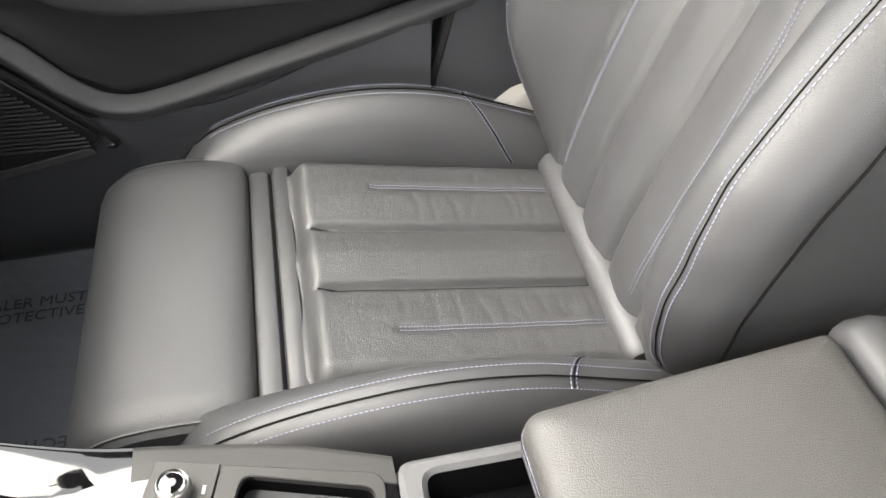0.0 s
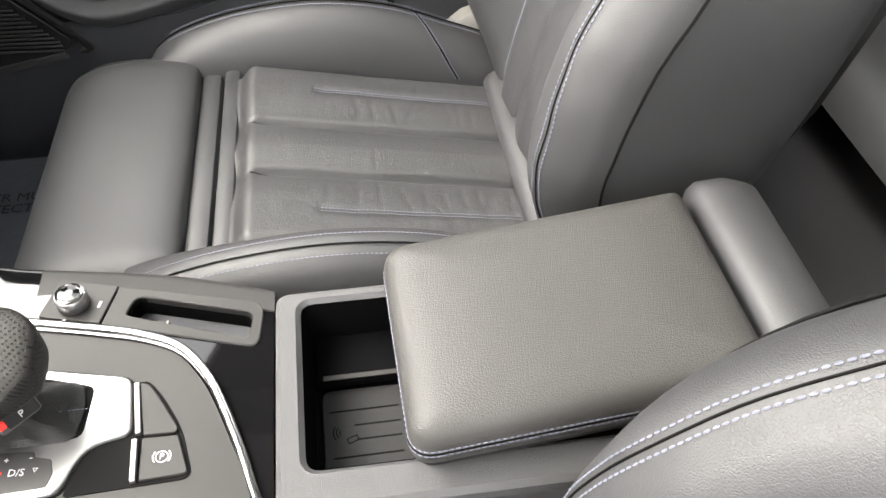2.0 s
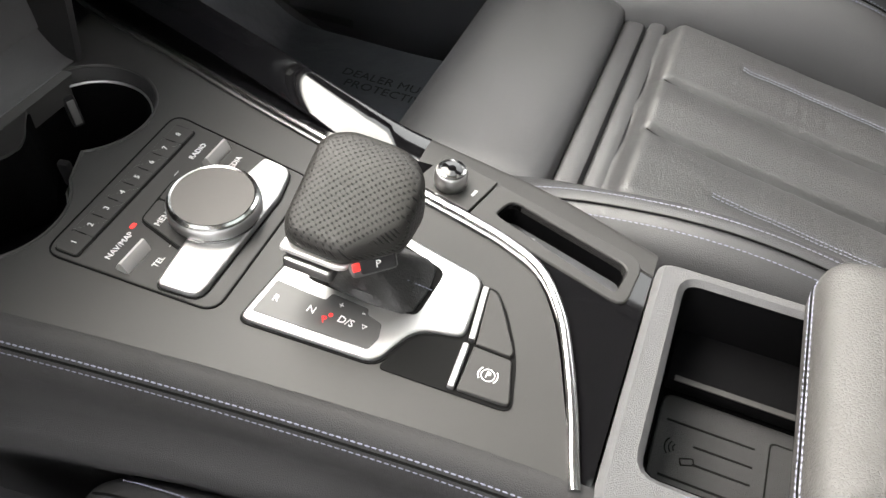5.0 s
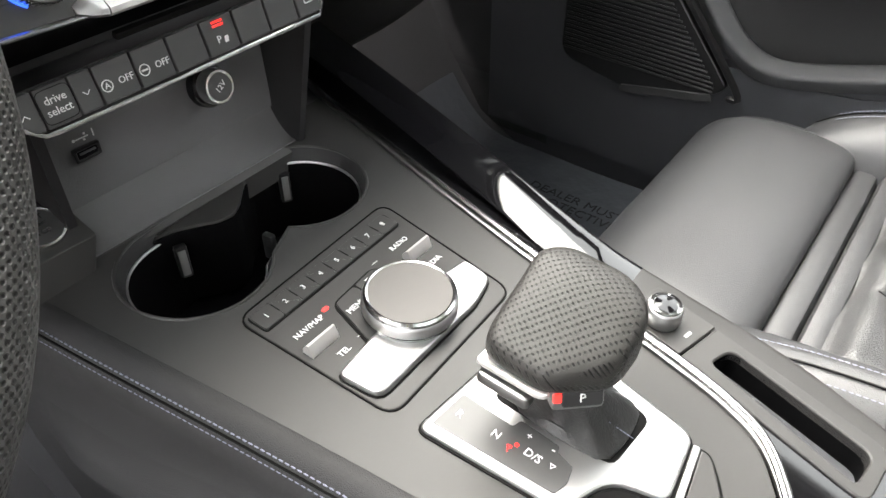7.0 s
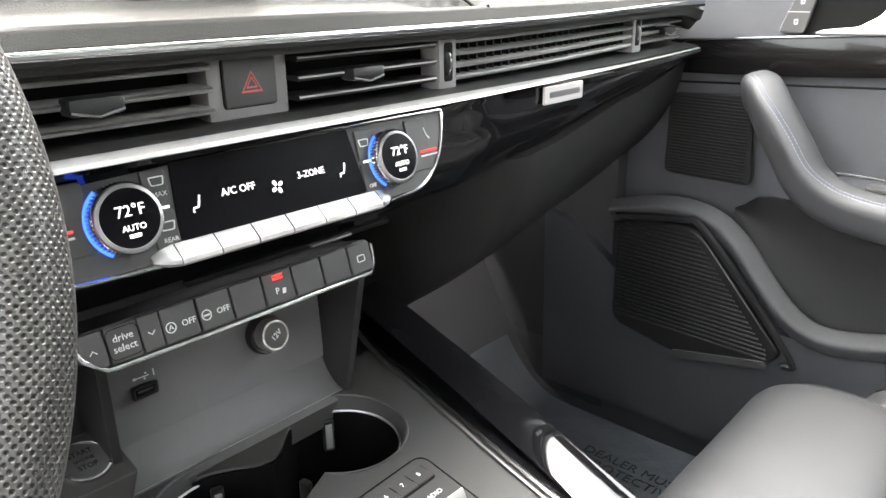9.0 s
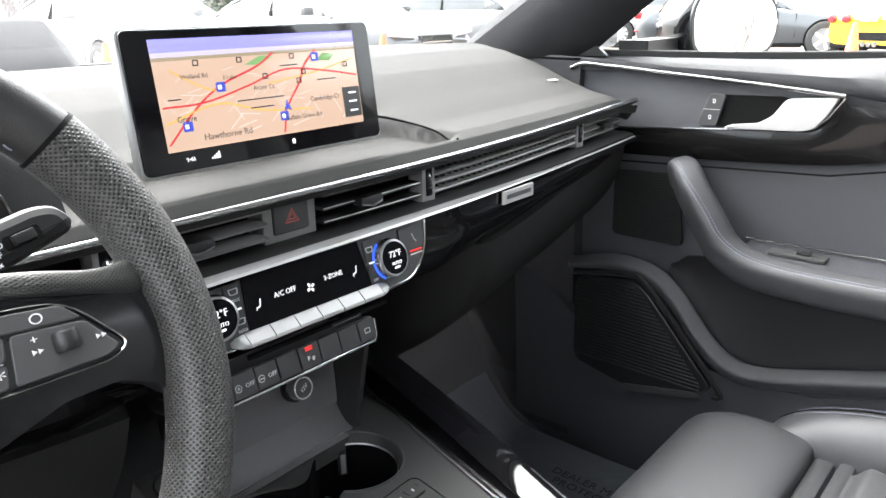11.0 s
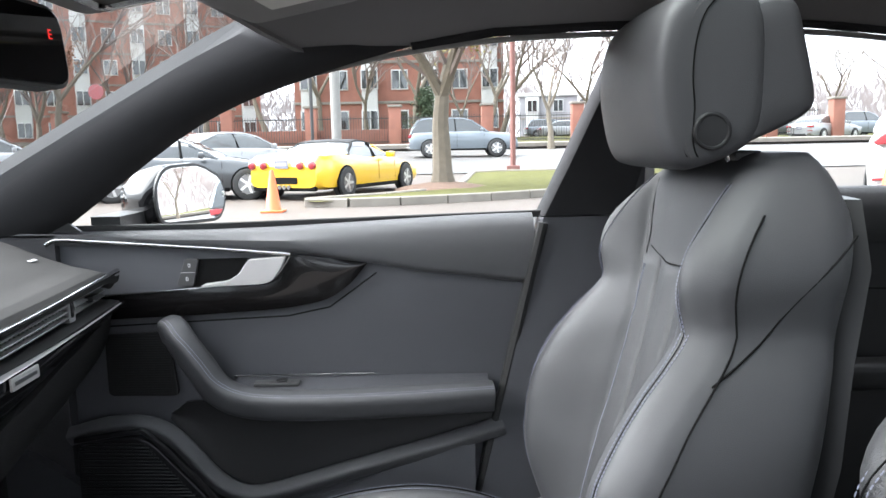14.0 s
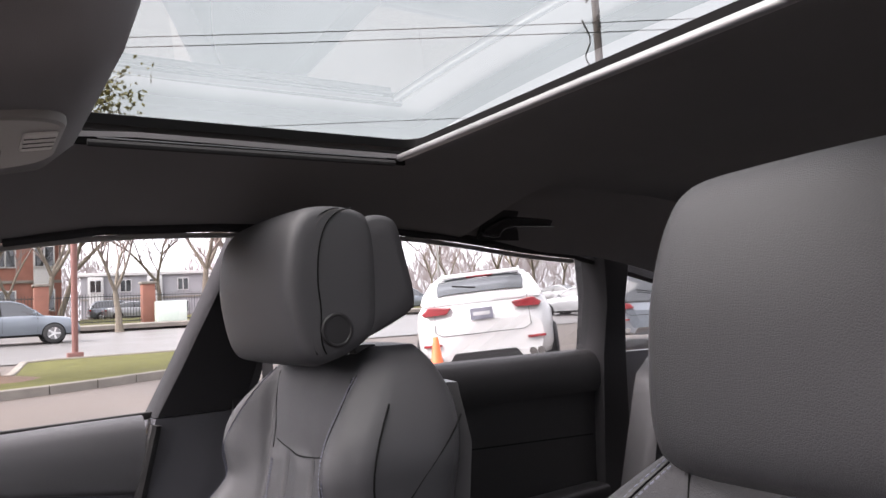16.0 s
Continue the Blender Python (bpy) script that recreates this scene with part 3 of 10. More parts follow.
for s, tag in ((1, "right"), (-1, "left")):
    # windscreen pillar
    lower = spline([side_point(s, 0.735, 0.80, 0.87), side_point(s, 0.729, 0.735, 0.896), side_point(s, 0.642, 0.457, 1.07), side_point(s, 0.607, 0.264, 1.142), side_point(s, 0.592, 0.144, 1.171), side_point(s, 0.582, 0.0, 1.19)], 6)
    upper = spline([side_point(s, 0.70, 1.02, 0.87), side_point(s, 0.69, 0.93, 0.925), side_point(s, 0.60, 0.572, 1.1), side_point(s, 0.565, 0.403, 1.18), side_point(s, 0.55, 0.30, 1.215), side_point(s, 0.53, 0.10, 1.245)], 6)
    rings = []
    for i, (a, b) in enumerate(zip(lower, upper)):
        fade = smooth(1.0, 0.66, i / (len(lower) - 1))
        out = Vector((s * 0.05, 0.0, 0.035))
        inn = Vector((-s * 0.018, -0.012, -0.004)) * fade
        a, b = a + out * 0.3 * (1 - fade), b + out * 0.3 * (1 - fade)
        rings.append([a, a.lerp(b, 0.12) + inn * 0.7, a.lerp(b, 0.35) + inn * 1.4, a.lerp(b, 0.65) + inn * 1.4, a.lerp(b, 0.88) + inn * 0.7, b, b + out, a + out])
    pillar = thing("trim_pillar_front_" + tag, (s * 0.66, 0.6, 0.9), "dark cloth-covered windscreen pillar", "pillar trim", kind="structure")
    part("cover", loft(rings), PILLAR, pillar)
    if s > 0:
        part("airbag_tag", box((0.628, 0.59, 1.055), (0.003, 0.07, 0.012), 0.001, Euler((radians(-33), 0, radians(6))).to_matrix().to_4x4()), HARD, pillar)
        part("clip_cover", box((0.592, 0.42, 1.118), (0.003, 0.05, 0.009), 0.001, Euler((radians(-28), 0, radians(8))).to_matrix().to_4x4()), HARD, pillar)
    # roof rail above the side windows
    rail = [side_point(s, rail_x(lerp_table(ROOF_RAIL, y)) + 0.0, y, lerp_table(ROOF_RAIL, y) + 0.006) for y in [0.12, 0.0, -0.15, -0.3, -0.46, -0.6, -0.75, -0.9, -1.1, -1.3]]
    bm = sweep(rail, [(s * a, b) for a, b in ((-0.03, -0.004), (0.0, -0.012), (0.008, -0.006), (0.008, 0.012), (-0.03, 0.03))])
    single("trim_roof_rail_" + tag, bm, PILLAR, (s * 0.6, -0.5, 1.18), "dark roof rail trim over the side windows", "trim", kind="structure")
    strip = spline([side_point(s, 0.617, 0.264, 1.147), side_point(s, 0.601, 0.144, 1.170)] + [side_point(s, rail_x(lerp_table(ROOF_RAIL, y)) + 0.009, y, lerp_table(ROOF_RAIL, y) - 0.010) for y in (0.0, -0.15, -0.3, -0.46, -0.6, -0.75, -0.9)], 4)
    single("trim_window_seal_" + tag, sweep(strip, rrect(0.010, 0.008, 0.003, 3)), SEAL, (s * 0.6, -0.3, 1.19), "grey cloth-covered seal along the window top", "seal", kind="structure")
    # centre pillar
    def ring_b(z, f, r):
        x = 0.715 if z < 0.9 else rail_x(z) + 0.012
        return [side_point(s, x - 0.022, f, z), side_point(s, x - 0.03, f - 0.005, z), side_point(s, x - 0.03, r + 0.02, z), side_point(s, x - 0.01, r, z), side_point(s, x + 0.05, r, z), side_point(s, x + 0.05, f, z)]
    bp = thing("trim_pillar_centre_" + tag, (s * 0.7, -0.15, 0.3), "black plastic centre pillar with a belt slot", "pillar trim", kind="structure")
    part("upper_cover", loft([ring_b(0.915, -0.088, -0.25), ring_b(1.0, -0.122, -0.265), ring_b(1.1, -0.16, -0.28), ring_b(1.2, -0.195, -0.30)]), PILLAR, bp)
    part("lower_cover", loft([ring_b(0.25, 0.05, -0.20), ring_b(0.45, 0.022, -0.205), ring_b(0.7, -0.035, -0.22), ring_b(0.913, -0.086, -0.25)]), SOFT, bp)
    # rear pillar
    def ring_c(z, f, r):
        x = rail_x(z) + 0.005 if z > 0.94 else 0.71
        return [side_point(s, x - 0.01, f, z), side_point(s, x - 0.028, f - 0.012, z), side_point(s, x - 0.028, r + 0.02, z), side_point(s, x - 0.01, r, z), side_point(s, x + 0.05, r, z), side_point(s, x + 0.05, f, z)]
    single("trim_pillar_rear_" + tag, loft([ring_c(0.55, -1.00, -1.12), ring_c(0.94, -1.03, -1.13), ring_c(1.06, -0.995, -1.08), ring_c(1.17, -0.94, -1.05)]), PILLAR, (s * 0.65, -1.0, 0.55), "black plastic rear door pillar", "pillar trim", kind="structure")
    # panes: front door, rear door, rear quarter
    win = thing("window_side_" + tag, (s * 0.68, -0.3, 0.92), "clear side windows in the doors", "window", kind="structure")
    belt = [0.76, 0.6, 0.4, 0.2, 0.0, -0.12]
    tops = [0.90, 0.99, 1.095, 1.16, 1.2, 1.21]
    for name, ys_, zb, zt in ((("front_pane", belt, 0.90, tops),) if s > 0 else ()) + (("rear_pane", [-0.24, -0.4, -0.6, -0.8, -0.95, -1.02], 0.94, [1.21, 1.21, 1.205, 1.18, 1.15, 1.12]), ("quarter_pane", [-1.1, -1.2, -1.32], 0.94, [1.12, 1.09, 1.04])):
        rows = [[side_point(s, rail_x(zb + (t - zb) * k) + 0.02, y, zb + (t - zb) * k) for y, t in zip(ys_, zt)] for k in (0, 0.5, 1)]
        part(name, loft(rows, cap=False, closed=False), CLEAR if name == "front_pane" else REAR_TINT, win).visible_shadow = False
    if s < 0:
        continue
    bm = sweep([side_point(s, 0.735, y, 0.905 + 0.012 * smooth(0.5, -0.1, y)) for y in (0.74, 0.5, 0.2, -0.09)], rrect(0.012, 0.012, 0.003))
    part("belt_seal", bm, RUBBER, win)
    # mirror-base triangle at the pillar foot
    bm = slab([(0, 0), (0.07, 0.0), (0.07, 0.055)] if s > 0 else [(0, 0), (0.07, 0), (0.07, 0.055)], axes((s * 0.722, 0.685, 0.902), (0, 1, 0), (0, 0, 1)), 0.01, 0.002)
    part("corner_cover", bm, HARD, win)

for s, tag in ((1, "right"), (-1, "left")):
    single("wall_tail_" + tag, surf(lambda u, v: (s * (0.73 - 0.1 * u), -1.1 - 0.75 * u, 0.25 + 0.69 * v), 4, 4, 0.03), SOFT, (s * 0.7, -1.4, 0.25), "dark trim beside the rear seat", "wall", kind="structure")


# the near side: the driver's doorway stands open, a plain wall closes the rear door below its window
single("wall_rear_door_left", surf(lambda u, v: (-0.72 + 0.02 * math.sin(math.pi * v), -0.16 - 1.3 * u, 0.3 + 0.63 * v), 10, 10, 0.06, back=(-1, 0, 0)), SOFT, (-0.7, -0.6, 0.3), "plain black wall closing the rear near side", "wall", kind="structure")
for s, tag in ((1, "right"), (-1, "left")):
    bm = box((s * 0.72, 0.0, 0.25), (0.06, 2.6, 0.16), 0.02)
    single("sill_" + tag, bm, SOFT, (s * 0.69, 0, 0.2), "black door sill trim", "sill", kind="structure")
    single("wall_kick_" + tag, surf(lambda u, v: (s * 0.69, 0.72 + 0.56 * u, 0.22 + 0.68 * v), 4, 4, 0.03, back=(s, 0, 0)), CARPET, (s * 0.69, 1.0, 0.22), "dark footwell side wall", "wall", kind="structure")
single("wall_bulkhead", surf(lambda u, v: (-0.72 + 1.44 * u, 1.22 + 0.04 * v, 0.25 + 0.66 * v), 4, 4, 0.03, back=(0, 1, 0)), CARPET, (0, 1.2, 0.25), "dark front bulkhead", "wall", kind="structure")

# back window and parcel shelf
back_win = thing("window_back", (0, -1.6, 0.94), "sloping back window", "window", kind="structure")
part("pane", surf(lambda u, v: ((u * 2 - 1) * (0.48 + 0.08 * v), -1.5 - 0.5 * v, 1.13 - 0.19 * v), 10, 4), REAR_TINT, back_win).visible_shadow = False
single("shelf_rear", surf(lambda u, v: ((u * 2 - 1) * 0.64, -1.28 - 0.62 * v, 0.93), 6, 4, 0.03), CARPET, (0, -1.6, 0.93), "dark parcel shelf under the back window", "parcel shelf", kind="structure")


# ---- centre console ----
CON = axes((0, 0.3, 0.535), (1, 0, 0), (0, 1, 0.05))     # the console's top plane


def on_con(x, y, z=0.0):
    return CON @ Vector((x, (y - 0.3) * 1.001, z))


def con_at(x, y, z=0.0, turn=0.0):
    return Matrix.Translation(on_con(x, y, z)) @ CON.to_3x3().to_4x4() @ pose(0, 0, 0, 0, 0, turn)


def plan(points):
    return [(x, y - 0.3) for x, y in points]


def plate(outer, holes, m, depth, bm=None):
    """A flat sheet with holes and edges that go down."""
    bm = bm or bmesh.new()
    edges = []
    for loop in [outer] + holes:
        vs = [bm.verts.new(m @ Vector((x, y, 0))) for x, y in loop]
        es = [bm.edges.new((vs[i - 1], vs[i])) for i in range(len(vs))]
        edges += es
    bmesh.ops.triangle_fill(bm, use_beauty=True, use_dissolve=False, edges=edges)
    down = m.to_3x3() @ Vector((0, 0, -depth))
    rims = [e for e in bm.edges if len(e.link_faces) == 1]
    got = bmesh.ops.extrude_edge_only(bm, edges=rims)["geom"]
    bmesh.ops.translate(bm, vec=down, verts=[g for g in got if isinstance(g, bmesh.types.BMVert)])
    return bm


console = thing("center_console", (0.0, 0.3, 0.25), "satin grey-black centre console with chrome strip and piano-black edge", "center console")

# cup holder outline: two circles joined by a waist
cup = [(-0.050 + 0.050 * math.cos(radians(a)), 0.580 + 0.050 * math.sin(radians(a))) for a in range(97, 322, 8)] + [(0.054 + 0.050 * math.cos(radians(a)), 0.590 + 0.050 * math.sin(radians(a))) for a in range(-143, 90, 8)]
TOP_OUT = [(-0.138, 0.665), (-0.128, 0.6), (-0.105, 0.45), (-0.091, 0.345), (-0.081, 0.25), (-0.076, 0.181), (-0.036, 0.197), (-0.003, 0.2095), (0.023, 0.2215), (0.0475, 0.240), (0.061, 0.263), (0.0715, 0.302), (0.117, 0.505), (0.142, 0.6), (0.158, 0.665)]
top_outline = rounded(plan(TOP_OUT), [0.01, 0.05, 0.05, 0.05, 0.05, 0.01, 0.02, 0.02, 0.02, 0.02, 0.02, 0.02, 0.05, 0.05, 0.01], 4)
part("top_panel", plate(top_outline, [plan(cup)], CON, 0.012), SATIN, console, "satin grey-black trim panel")

# padded left flank with two rows of stitching
left_line = spline([(-0.139, 0.68), (-0.130, 0.6), (-0.107, 0.45), (-0.093, 0.345), (-0.083, 0.25), (-0.079, 0.18), (-0.079, 0.1), (-0.081, -0.1), (-0.083, -0.24)], 6)
rings = []
for x, y in left_line:
    p = on_con(x, y, 0)
    d = lerp_table([(0.30, 0.065), (0.39, 0.068), (0.47, 0.085), (0.56, 0.105)], y)      # knee roll along the side
    out = 0.016 * smooth(0.20, 0.36, y) * smooth(0.66, 0.58, y)
    rings.append([p + Vector(v) for v in ((0.004, 0, 0.0005), (-0.003, 0, 0.0), (-0.009, 0, -0.004), (-0.014, 0, -0.014), (-0.017, 0, -0.030), (-0.0165, 0, 0.024 - d), (-0.018 - 0.6 * out, 0, 0.011 - d), (-0.019 - out, 0, -0.002 - d), (-0.019 - 0.9 * out, 0, -0.014 - d), (-0.019 - 0.3 * out, 0, -0.030 - d), (-0.019, 0, -0.05 - d), (-0.01, 0, -0.28), (0.03, 0, -0.28), (0.03, 0, -0.02))])
part("left_flank", loft(rings), SIDE_SKIN, console, "padded black side with pale stitching", angle=70)
for k, (dx, dz) in enumerate(((-0.0105, -0.006), (-0.0135, -0.013))):
    path = [on_con(x, y, 0) + Vector((dx, 0, dz)) for x, y in left_line if y > 0.16]
    part("stitching", stitches(path, 0.004, 0.0010, up=(1, 0, 0.6)), THREAD, console, "pale stitching")
part("seam_groove", tube([on_con(x, y, 0) + Vector((-0.0122, 0, -0.0092)) for x, y in left_line if y > 0.16], 0.0008, 5), GAP, console)

# chrome strip round the panel
chrome_line = spline([on_con(*p, 0.001) for p in [(0.182, 0.72), (0.16, 0.665), (0.144, 0.6), (0.120, 0.507), (0.0955, 0.4), (0.0745, 0.3), (0.064, 0.262), (0.0505, 0.2375), (0.025, 0.218), (-0.002, 0.2055), (-0.036, 0.193), (-0.064, 0.1845), (-0.079, 0.1795)]], 8)
part("chrome_strip", sweep(chrome_line, rrect(0.0065, 0.006, 0.0025, 3)), CHROME, console, "satin chrome strip")
part("inner_strip", sweep([p + Vector((-0.0055, -0.001, -0.0005)) for p in chrome_line[:70]], rrect(0.003, 0.004, 0.001, 2)), DARK_ALU, console)

# piano-black right-hand border with knob plate and tray
RB_IN = [(0.186, 0.72), (0.164, 0.665), (0.148, 0.6), (0.1245, 0.507), (0.099, 0.4), (0.0785, 0.3), (0.068, 0.2605), (0.0535, 0.2345), (0.0265, 0.2145), (-0.001, 0.2015), (-0.036, 0.1890), (-0.078, 0.1765), (-0.078, 0.172), (0.07, 0.172)]
RB_OUT = [(0.088, 0.172), (0.098, 0.2), (0.112, 0.25), (0.123, 0.32), (0.133, 0.4), (0.158, 0.507), (0.178, 0.6), (0.2, 0.72)]
tray_hole = rounded(plan([(0.056, 0.191), (0.080, 0.187), (0.104, 0.276), (0.086, 0.282)]), [0.004, 0.008, 0.008, 0.004], 4)
part("gloss_border", plate(plan(RB_IN + RB_OUT), [tray_hole], con_at(0, 0.3, -0.0015), 0.015), PIANO, console, "piano-black border")
# raised gloss flank beside the passenger, rolling over into the footwell
flank = spline([(0.09, 0.172), (0.099, 0.2), (0.113, 0.25), (0.124, 0.32), (0.134, 0.4), (0.159, 0.507), (0.179, 0.6), (0.202, 0.72)], 5)
rings = []
for x, y in flank:
    p, k = on_con(x, y, -0.001 + 0.09 * max(0.0, y - 0.37)), smooth(0.30, 0.42, y)
    rings.append([p + Vector(v) for v in ((-0.012 - 0.014 * k, 0, -0.004), (-0.010 - 0.014 * k, 0, 0.0008 - 0.0034 * k), (0.007, 0, -0.0012 + 0.0042 * k), (0.0105, 0, -0.002 + 0.004 * k), (0.013, 0, -0.004), (0.014, 0, -0.05), (0.0, 0, -0.05))])
cut = next(i for i, (x, y) in enumerate(flank) if y > 0.338)
part("gloss_flank", loft(rings[cut:]), PIANO, console, "gloss black flank")
part("satin_flank", loft(rings[:cut + 1]), SATIN, console, "grey-black edge beside the tray")
rings = []
for x, y in spline([(0.09, -0.24), (0.09, 0.1), (0.095, 0.2), (0.12, 0.32), (0.155, 0.507), (0.2, 0.72), (0.21, 0.8)], 5):
    p = on_con(x, y, 0)
    w = -0.05 * smooth(0.165, 0.2, y) - 0.002
    rings.append([p + Vector(v) for v in ((0.006, 0, -0.02), (0.010, 0, -0.05), (0.018, 0, -0.29), (w, 0, -0.29), (w, 0, -0.02))])
part("right_side", loft(rings), SOFT, console)

# tray: rim and well
part("tray_rim", frame_ring(rounded(plan([(0.047, 0.183), (0.089, 0.179), (0.1145, 0.2895), (0.0785, 0.2985)]), [0.010, 0.012, 0.001, 0.001], 4), tray_hole, con_at(0, 0.3, 0.0005), 0.012), SATIN, console, "grey frame of a narrow tray")
bm = loft([[on_con(x, y + 0.3, z) for x, y in inset(tray_hole, d)] for d, z in ((0, -0.006), (0.0015, -0.045))], cap=False)
join(bm, slab(inset(tray_hole, 0.001), con_at(0, 0.3, -0.04), 0.006, 0.001))
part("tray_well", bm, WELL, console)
part("tray_bar", box(on_con(0.083, 0.252, -0.02), (0.003, 0.002, 0.024), 0.0005), DARK_ALU, console)

# cup holders
part("cup_rim", tube([on_con(x, y, 0.0003) for x, y in cup + cup[:1]], 0.0012, 6), SATIN, console, "grey rim of the cup holders")
cup_in = inset([Vector(p) for p in cup], 0.0052)
part("cup_band", loft([[on_con(x, y, z) for x, y in o] for o, z in ((cup, 0.0), (inset([Vector(p) for p in cup], 0.002), -0.004), (cup_in, -0.0115))], cap=False), SIDE_SKIN, console)
part("cup_lip", tube([on_con(x, y, -0.0115) for x, y in cup_in + cup_in[:1]], 0.0011, 6), ALU, console, "bright inner lip")
wall_ = [inset([Vector(p) for p in cup], d) for d in (0.0055, 0.0065, 0.0085, 0.0095)]
rings = [[on_con(x, y, z) for x, y in o] for o, z in zip(wall_, (-0.0118, -0.02, -0.07, -0.078))]
bm = loft(rings, cap=False)
bm.faces.new([bm.verts.new(p) for p in rings[-1]])
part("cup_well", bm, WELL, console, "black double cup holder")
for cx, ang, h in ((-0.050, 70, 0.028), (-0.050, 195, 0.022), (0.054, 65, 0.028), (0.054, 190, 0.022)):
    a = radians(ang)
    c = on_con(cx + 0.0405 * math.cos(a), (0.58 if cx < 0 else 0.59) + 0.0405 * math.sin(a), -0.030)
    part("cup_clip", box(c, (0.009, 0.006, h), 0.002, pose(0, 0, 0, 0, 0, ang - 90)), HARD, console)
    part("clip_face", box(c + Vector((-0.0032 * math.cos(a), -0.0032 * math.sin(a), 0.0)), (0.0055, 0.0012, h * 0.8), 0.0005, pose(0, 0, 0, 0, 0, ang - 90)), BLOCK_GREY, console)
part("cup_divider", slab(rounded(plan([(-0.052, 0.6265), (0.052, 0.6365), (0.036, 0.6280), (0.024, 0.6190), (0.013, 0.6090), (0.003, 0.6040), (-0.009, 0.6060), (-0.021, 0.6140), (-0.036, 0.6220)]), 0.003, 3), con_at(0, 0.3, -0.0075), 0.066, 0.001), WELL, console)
plate_pts = rounded(plan([(-0.050, 0.6262), (0.050, 0.6362), (0.035, 0.6285), (0.024, 0.6200), (0.013, 0.6100), (0.003, 0.6050), (-0.009, 0.6070), (-0.021, 0.6150), (-0.036, 0.6228)]), 0.003, 3)
part("divider_plate", slab(plate_pts, con_at(0, 0.3, -0.0042), 0.0022, 0.0008), SATIN, console)
part("cup_sign", box(on_con(0.004, 0.6215, -0.0048), (0.008, 0.004, 0.0004)), PRINT_DIM, console)

# ---- control panel with the large dial ----
panel = thing("control_panel", on_con(0, 0.455), "grey-black control panel with number keys, toggles and a knurled dial", "control panel")
P_OUT = rounded(plan([(-0.0650, 0.396), (0.058, 0.399), (0.073, 0.521), (-0.071, 0.515)]), 0.012, 5)
part("gap", frame_ring(P_OUT, inset(P_OUT, 0.0011), con_at(0, 0.3, 0.0012), 0.003, bevel=0.0002), GAP, panel)
part("base", slab(inset(P_OUT, 0.0011), con_at(0, 0.3, 0.0009), 0.004, 0.0006), SATIN, panel)
part("key_bed", slab(rounded(plan([(-0.066, 0.4925), (0.062, 0.4955), (0.0628, 0.513), (-0.0665, 0.510)]), 0.003, 3), con_at(0, 0.3, 0.0016), 0.002, 0.0003), GAP, panel)
for k in range(8):
    x = -0.0573 + k * 0.0158
    y = 0.5015 + k * 0.0004
    key = part("number_key", slab(rrect(0.0157, 0.0152, 0.0022 if k in (0, 7) else 0.0002, 3), con_at(x, y, 0.0026, 1.3), 0.002, 0.0003), SATIN, panel)
    lettering(str(k + 1), 0.0055, con_at(x, y, 0.0027, 1.3), PRINT, key, "digit")
    if k:
        part("mark", box(on_con(x - 0.0079, y + 0.001, 0.0027), (0.0007, 0.008, 0.0003)), GAP, panel)
for (x, y), ta, tb, ca, cb in (((-0.052, 0.462), "NAV/MAP", "TEL", (-0.047, 0.4765), (-0.0475, 0.4475)), ((0.047, 0.469), "RADIO", "MEDIA", (0.046, 0.4835), (0.046, 0.4545))):
    prof = [(-0.0045, 0.0), (0.0035, 0.0), (0.0034, 0.0035), (0.0005, 0.0078), (-0.0012, 0.0080), (-0.0040, 0.0028)]
    toggle = part("toggle", loft([[on_con(x + dx, y + a, 0.001 + b) for a, b in prof] for dx in (-0.011, -0.0106, 0.0106, 0.011)]), SILVER, panel, "silver toggle")
    lettering(ta, 0.0055, con_at(*ca, 0.0012), PRINT, panel)
    lettering(tb, 0.0055, con_at(*cb, 0.0012), PRINT, panel)
part("red_mark", slab(rrect(0.005, 0.0028, 0.001, 2), con_at(-0.03, 0.4795, 0.0013), 0.001, 0.0002), LIT_RED, panel)
part("mark", box(on_con(-0.032, 0.449, 0.0012), (0.005, 0.0005, 0.0003)), PRINT_DIM, panel)
part("mark", box(on_con(0.021, 0.4835, 0.0012), (0.005, 0.0005, 0.0003)), PRINT_DIM, panel)
# menu and back keys in a wedge beside the dial
wedge = rounded(plan([(-0.038, 0.430), (-0.0250, 0.4790), (0.0135, 0.4820), (0.0235, 0.474), (0.035, 0.43)]), [0.004, 0.006, 0.003, 0.004, 0.004], 3)
part("wedge_gap", slab(wedge, con_at(0, 0.3, 0.0016), 0.002, 0.0002), GAP, panel)
k1 = part("menu_key", slab(rounded(plan([(-0.0355, 0.432), (-0.0235, 0.4772), (-0.0050, 0.4786), (-0.0050, 0.44)]), 0.003, 3), con_at(0, 0.3, 0.0027), 0.002, 0.0004), SATIN, panel)
k2 = part("back_key", slab(rounded(plan([(-0.0040, 0.44), (-0.0040, 0.4787), (0.0128, 0.4802), (0.0218, 0.473), (0.0325, 0.435)]), 0.002, 3), con_at(0, 0.3, 0.0027), 0.002, 0.0004), SATIN, panel)
lettering("MENU", 0.0058, con_at(-0.0165, 0.4655, 0.0028, 0), PRINT, k1)
part("arrow", sweep([on_con(*p, 0.0028) for p in [(0.003, 0.476), (0.010, 0.476), (0.012, 0.4738), (0.010, 0.4715), (0.005, 0.4715)]], rrect(0.0011, 0.0003, 0.0001, 1)), PRINT, k2)
part("arrow_line", box(on_con(0.0075, 0.4685, 0.0028), (0.011, 0.0009, 0.0003)), PRINT, k2)
